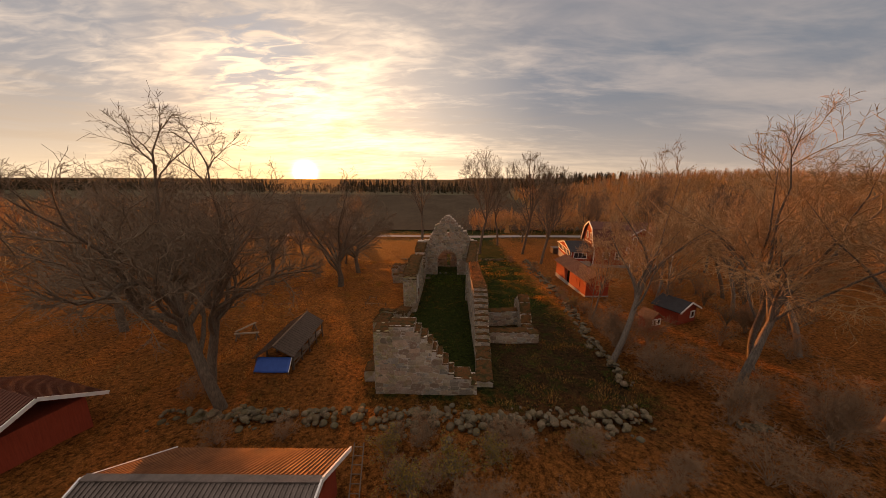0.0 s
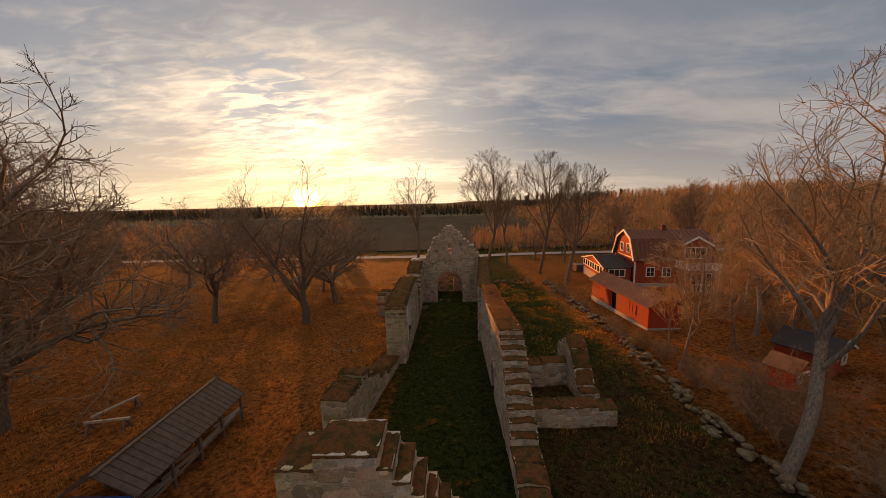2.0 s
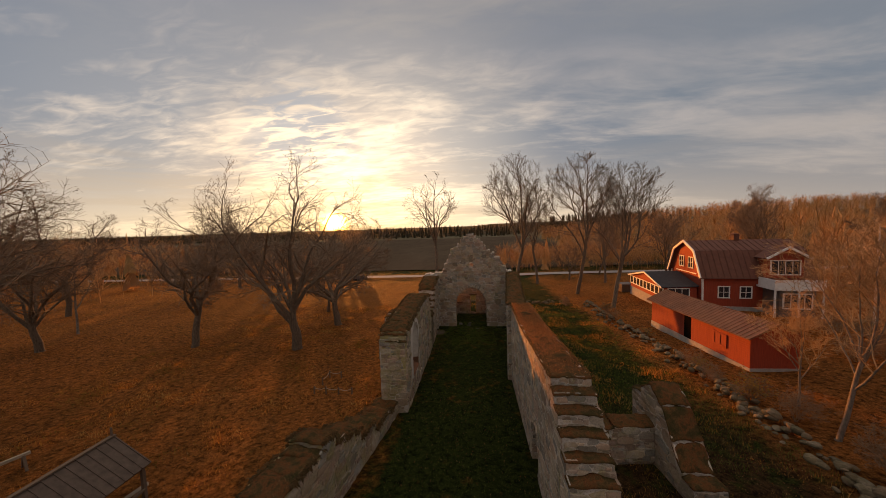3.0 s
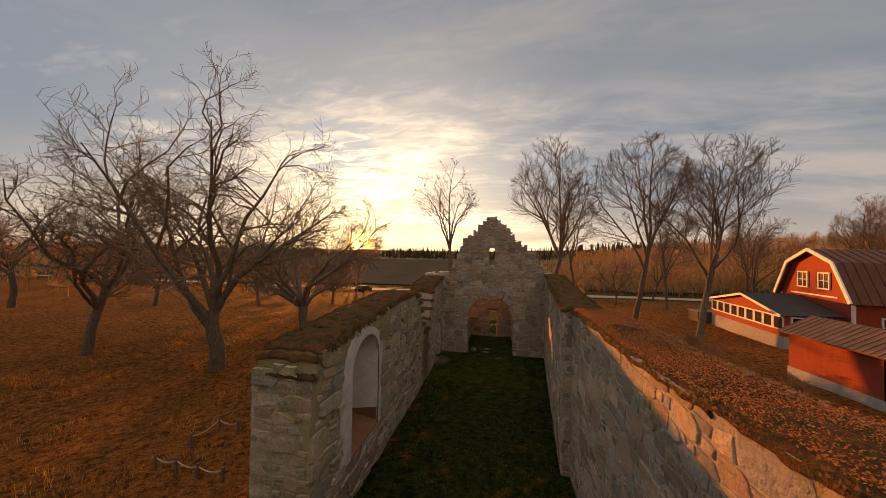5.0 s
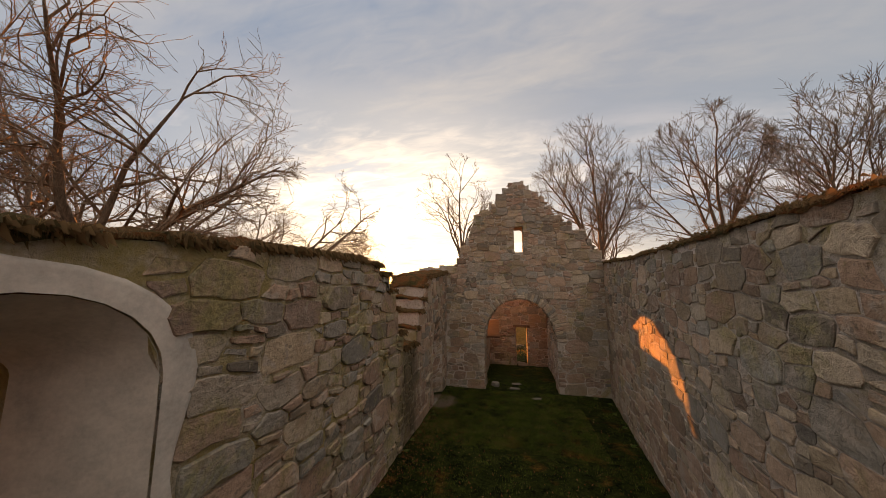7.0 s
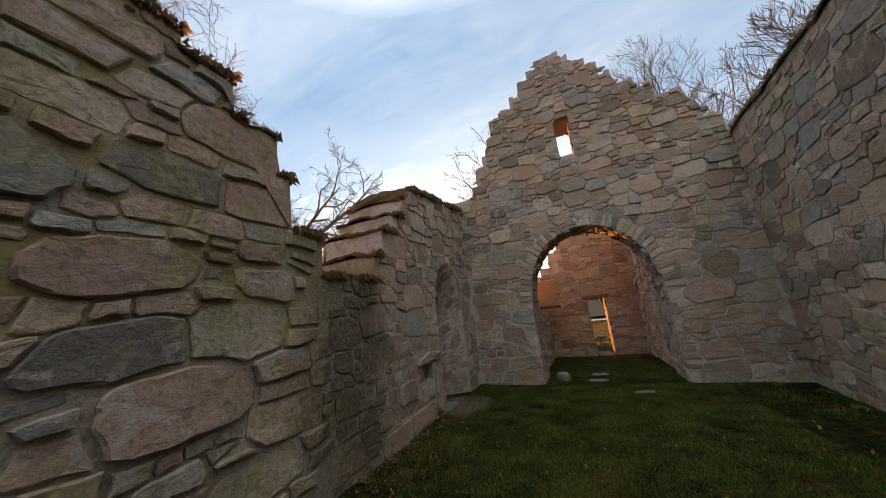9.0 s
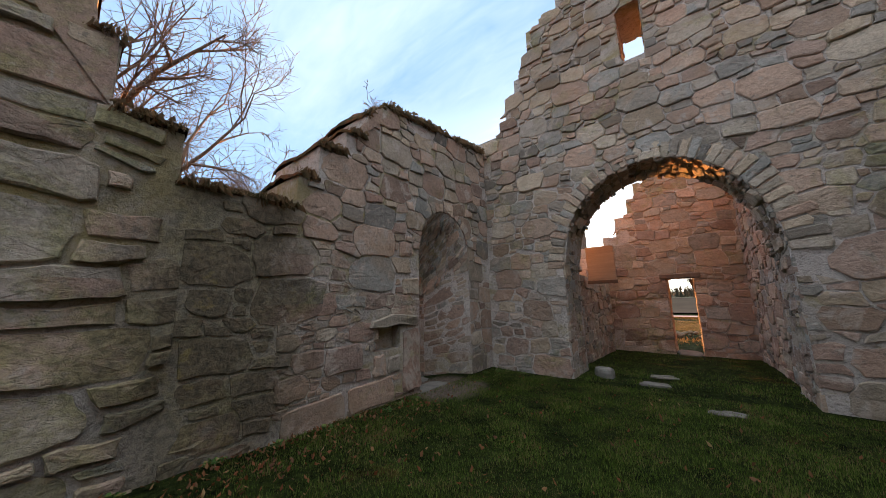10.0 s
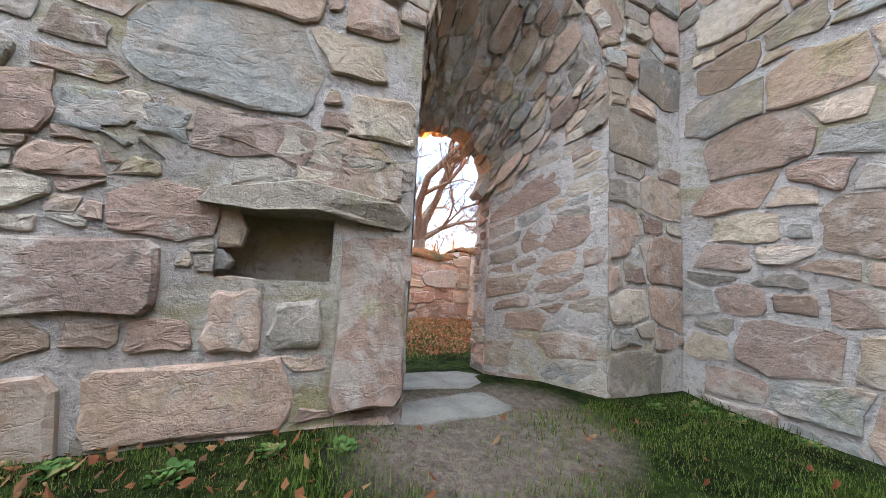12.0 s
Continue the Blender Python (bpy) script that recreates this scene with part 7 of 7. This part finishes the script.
def leaves(name, spots, mat, label, seed, small=0.014, large=0.03, tilt=1.2):
    q = random.Random(seed)
    vs, fs = [], []
    for x, y, z in spots:
        s = q.uniform(small, large)
        a = q.uniform(0, 6.283)
        tx, ty = q.uniform(-tilt, tilt), q.uniform(-tilt, tilt)
        i = len(vs)
        for u, v in ((-1, 0), (0, -0.6), (1, 0), (0, 0.6)):
            px, py = s * (u * math.cos(a) - v * math.sin(a)), s * (u * math.sin(a) + v * math.cos(a))
            vs.append((x + px, y + py, z + 0.02 + px * tx + py * ty + (0.3 * s if v == 0 else 0)))
        fs.append((i, i + 1, i + 2, i + 3))
    return tagged(mesh_ob(name, vs, fs, mat), label, "leaves", kind="stuff")


spots = []
for i in range(26000):
    x, y = q.gauss(-11, 8), q.uniform(20, 62)
    if -5.2 < x < 9 and y > 21:
        continue
    spots.append((x, y, rough_z(x, y) + 0.03))
for i in range(9000):
    x, y = q.uniform(-12, 22), q.uniform(16, 30)
    if -5.2 < x < 4 and y > 21:
        continue
    spots.append((x, y, rough_z(x, y) + 0.03))
for i in range(750):
    x = -3.5 + abs(q.gauss(0, 0.7))
    y = q.gauss(48.4, 1.9)
    if y > 51.6 or x > -1.0:
        continue
    spots.append((x, y, rough_z(x, y) + 0.03))
for i in range(5000):
    x, y = q.uniform(4.2, 13.5), 19.0 + 20.0 * q.random() ** 1.3
    spots.append((x, y, rough_z(x, y) + 0.03))
for i in range(1800):
    x, y = q.uniform(-3.5, 3.0), q.uniform(28, 54)
    spots.append((x, y, rough_z(x, y) + 0.03))
for i in range(4200):
    x, y = q.uniform(-8.5, -5.2), 51.0 + 3.4 * math.sqrt(q.random())
    spots.append((x, y, rough_z(x, y) + 0.03))
leaves("leaf_litter", spots, DEAD_LEAF, "brown and orange fallen leaves", 6)
spots = []
for i in range(26000):
    u = 4.0 + 11.6 * math.sqrt(q.random())
    spots.append(n_east(u, ne_top(u) + 0.07 + 0.05 * q.random(), q.uniform(-N_THICK - 0.03, -0.02)))
leaves("leaf_litter", spots, RED_LEAF, "rust-red fallen leaves lying thick on the wall's turf", 7, 0.008, 0.017, 0.7)


def top_tufts(place, top, u0, u1, thick, per, seed, wall_name, deep=0.06, h=0.085, mat=None):
    """Tufts and leaves that overhang the turf on a wall."""
    q = random.Random(seed)
    pts = []
    for i in range(int((u1 - u0) * per)):
        u = q.uniform(u0, u1)
        d = q.choice((0.03, -thick - 0.03, None, None, None))
        d = q.uniform(-thick, 0.0) if d is None else d + q.uniform(-0.05, 0.05)
        x, y, z = place(u, top(u), d)
        pts.append((x, y, z + (deep if -thick < d < 0 else deep * 0.3), 1.0))
    blades("wall_grass", pts, mat or WALL_GRASS, "dry grass and moss growing along the wall top", h, seed, bpy.data.objects[wall_name], 1.3, 0.8)


top_tufts(south, s_top, 37.3, 54.4, S_THICK, 1200, 71, "wall_south")
top_tufts(n_west, nw_top, 0.0, len_w, N_THICK, 1000, 72, "wall_north_west", h=0.06)
top_tufts(n_east, ne_top, 3.2, len_e, N_THICK, 700, 73, "wall_north_east", h=0.045)
top_tufts(low_place, low_top, 0.1, 9.0, LOW_THICK, 600, 74, "wall_south_low")
top_tufts(gable, g_top, -3.5, 4.0, G_THICK, 40, 75, "wall_gable_west", 0.02, 0.08)


def hang_tufts(place, top, u0, u1, thick, per, seed, wall_name, length=0.16, both=True):
    """Dead grass that hangs over the edges of a wall's top."""
    q = random.Random(seed)
    vs, fs = [], []
    for i in range(int((u1 - u0) * per)):
        u = q.uniform(u0, u1)
        if noise.noise((u * 1.9, seed, 0.0)) < -0.12:
            continue
        front = not both or q.random() < 0.6
        d, sg = (q.uniform(-0.12, 0.06), 1) if front else (-thick + q.uniform(-0.06, 0.12), -1)
        l = length * q.uniform(0.4, 1.3)
        z = top(u) + q.uniform(0.0, 0.09)
        w = q.uniform(0.002, 0.005)
        a = q.uniform(-0.5, 0.5) * l
        i0 = len(vs)
        vs += [place(u - w, z, d), place(u + w, z, d), place(u + a * 0.5 + w, z + 0.03, d + sg * l * 0.45), place(u + a, z + 0.02 - l * q.uniform(0.2, 0.9), d + sg * l * 0.75)]
        fs += [(i0, i0 + 1, i0 + 2), (i0, i0 + 2, i0 + 3)]
    ob = mesh_ob("hanging_grass", vs, fs, WALL_GRASS, bpy.data.objects[wall_name])
    tagged(ob, "dead brown grass hanging over the wall's edge", kind="stuff")


hang_tufts(south, s_top, 37.3, 54.4, S_THICK, 420, 81, "wall_south")
hang_tufts(n_west, nw_top, 0.0, len_w, N_THICK, 200, 82, "wall_north_west", 0.08)
hang_tufts(n_east, ne_top, 3.2, len_e, N_THICK, 140, 83, "wall_north_east", 0.06)
hang_tufts(low_place, low_top, 0.1, 9.0, LOW_THICK, 250, 84, "wall_south_low")


def weed(x, y, size, seed):
    """A clump of broad green leaves at a wall's foot."""
    q = random.Random(seed)
    vs, fs = [], []
    for i in range(70):
        a, l = q.uniform(0, 6.283), size * q.uniform(0.4, 1.0)
        o = Vector((q.gauss(0, 0.3) * size, q.gauss(0, 0.3) * size, 0.0))
        d, s = Vector((math.cos(a), math.sin(a), 0)), Vector((-math.sin(a), math.cos(a), 0))
        up = q.uniform(0.2, 0.9)
        w = l * q.uniform(0.16, 0.3)
        k = len(vs)
        for f, g, c in ((0.0, 0.1, 0.0), (0.45, 1.0, 0.75), (0.8, 0.7, 0.9), (1.0, 0.0, 0.8)):
            m = o + d * (l * f * (1.1 - 0.5 * up)) + Vector((0, 0, l * up * c))
            vs += [tuple(m - s * (w * g)), tuple(m + s * (w * g) + Vector((0, 0, 0.006)))]
        fs += [(k, k + 1, k + 3, k + 2), (k + 2, k + 3, k + 5, k + 4), (k + 4, k + 5, k + 7, k + 6)]
    t = thing("weed_clump", stand(x, y, 0, 1.0, 0.0), "green leafy weeds growing at the foot of the stone wall", "weeds", "weeds along the walls")
    mesh_ob("foliage", vs, fs, WEED, t)


WEED = leaf_material("weed_leaves", ((0.0, (0.05, 0.10, 0.02)), (0.5, (0.10, 0.17, 0.035)), (0.85, (0.16, 0.19, 0.05)), (1.0, (0.24, 0.16, 0.07))))
for i, (x, y, s) in enumerate(((-3.3, 54.2, 0.16), (-3.1, 54.3, 0.12), (-3.42, 53.85, 0.13), (-2.75, 54.35, 0.1), (-3.35, 51.45, 0.12), (-3.4, 51.1, 0.11), (-3.3, 50.75, 0.13), (-3.42, 50.3, 0.12), (-3.38, 49.8, 0.14), (-3.4, 49.2, 0.13), (-3.45, 48.6, 0.15), (-3.4, 47.9, 0.13), (3.3, 54.2, 0.16), (2.7, 54.3, 0.14), (3.7, 53.6, 0.16), (3.55, 52.4, 0.15), (3.5, 51.2, 0.14), (3.3, 49.8, 0.15))):
    weed(x, y, s * 0.62, 900 + i)
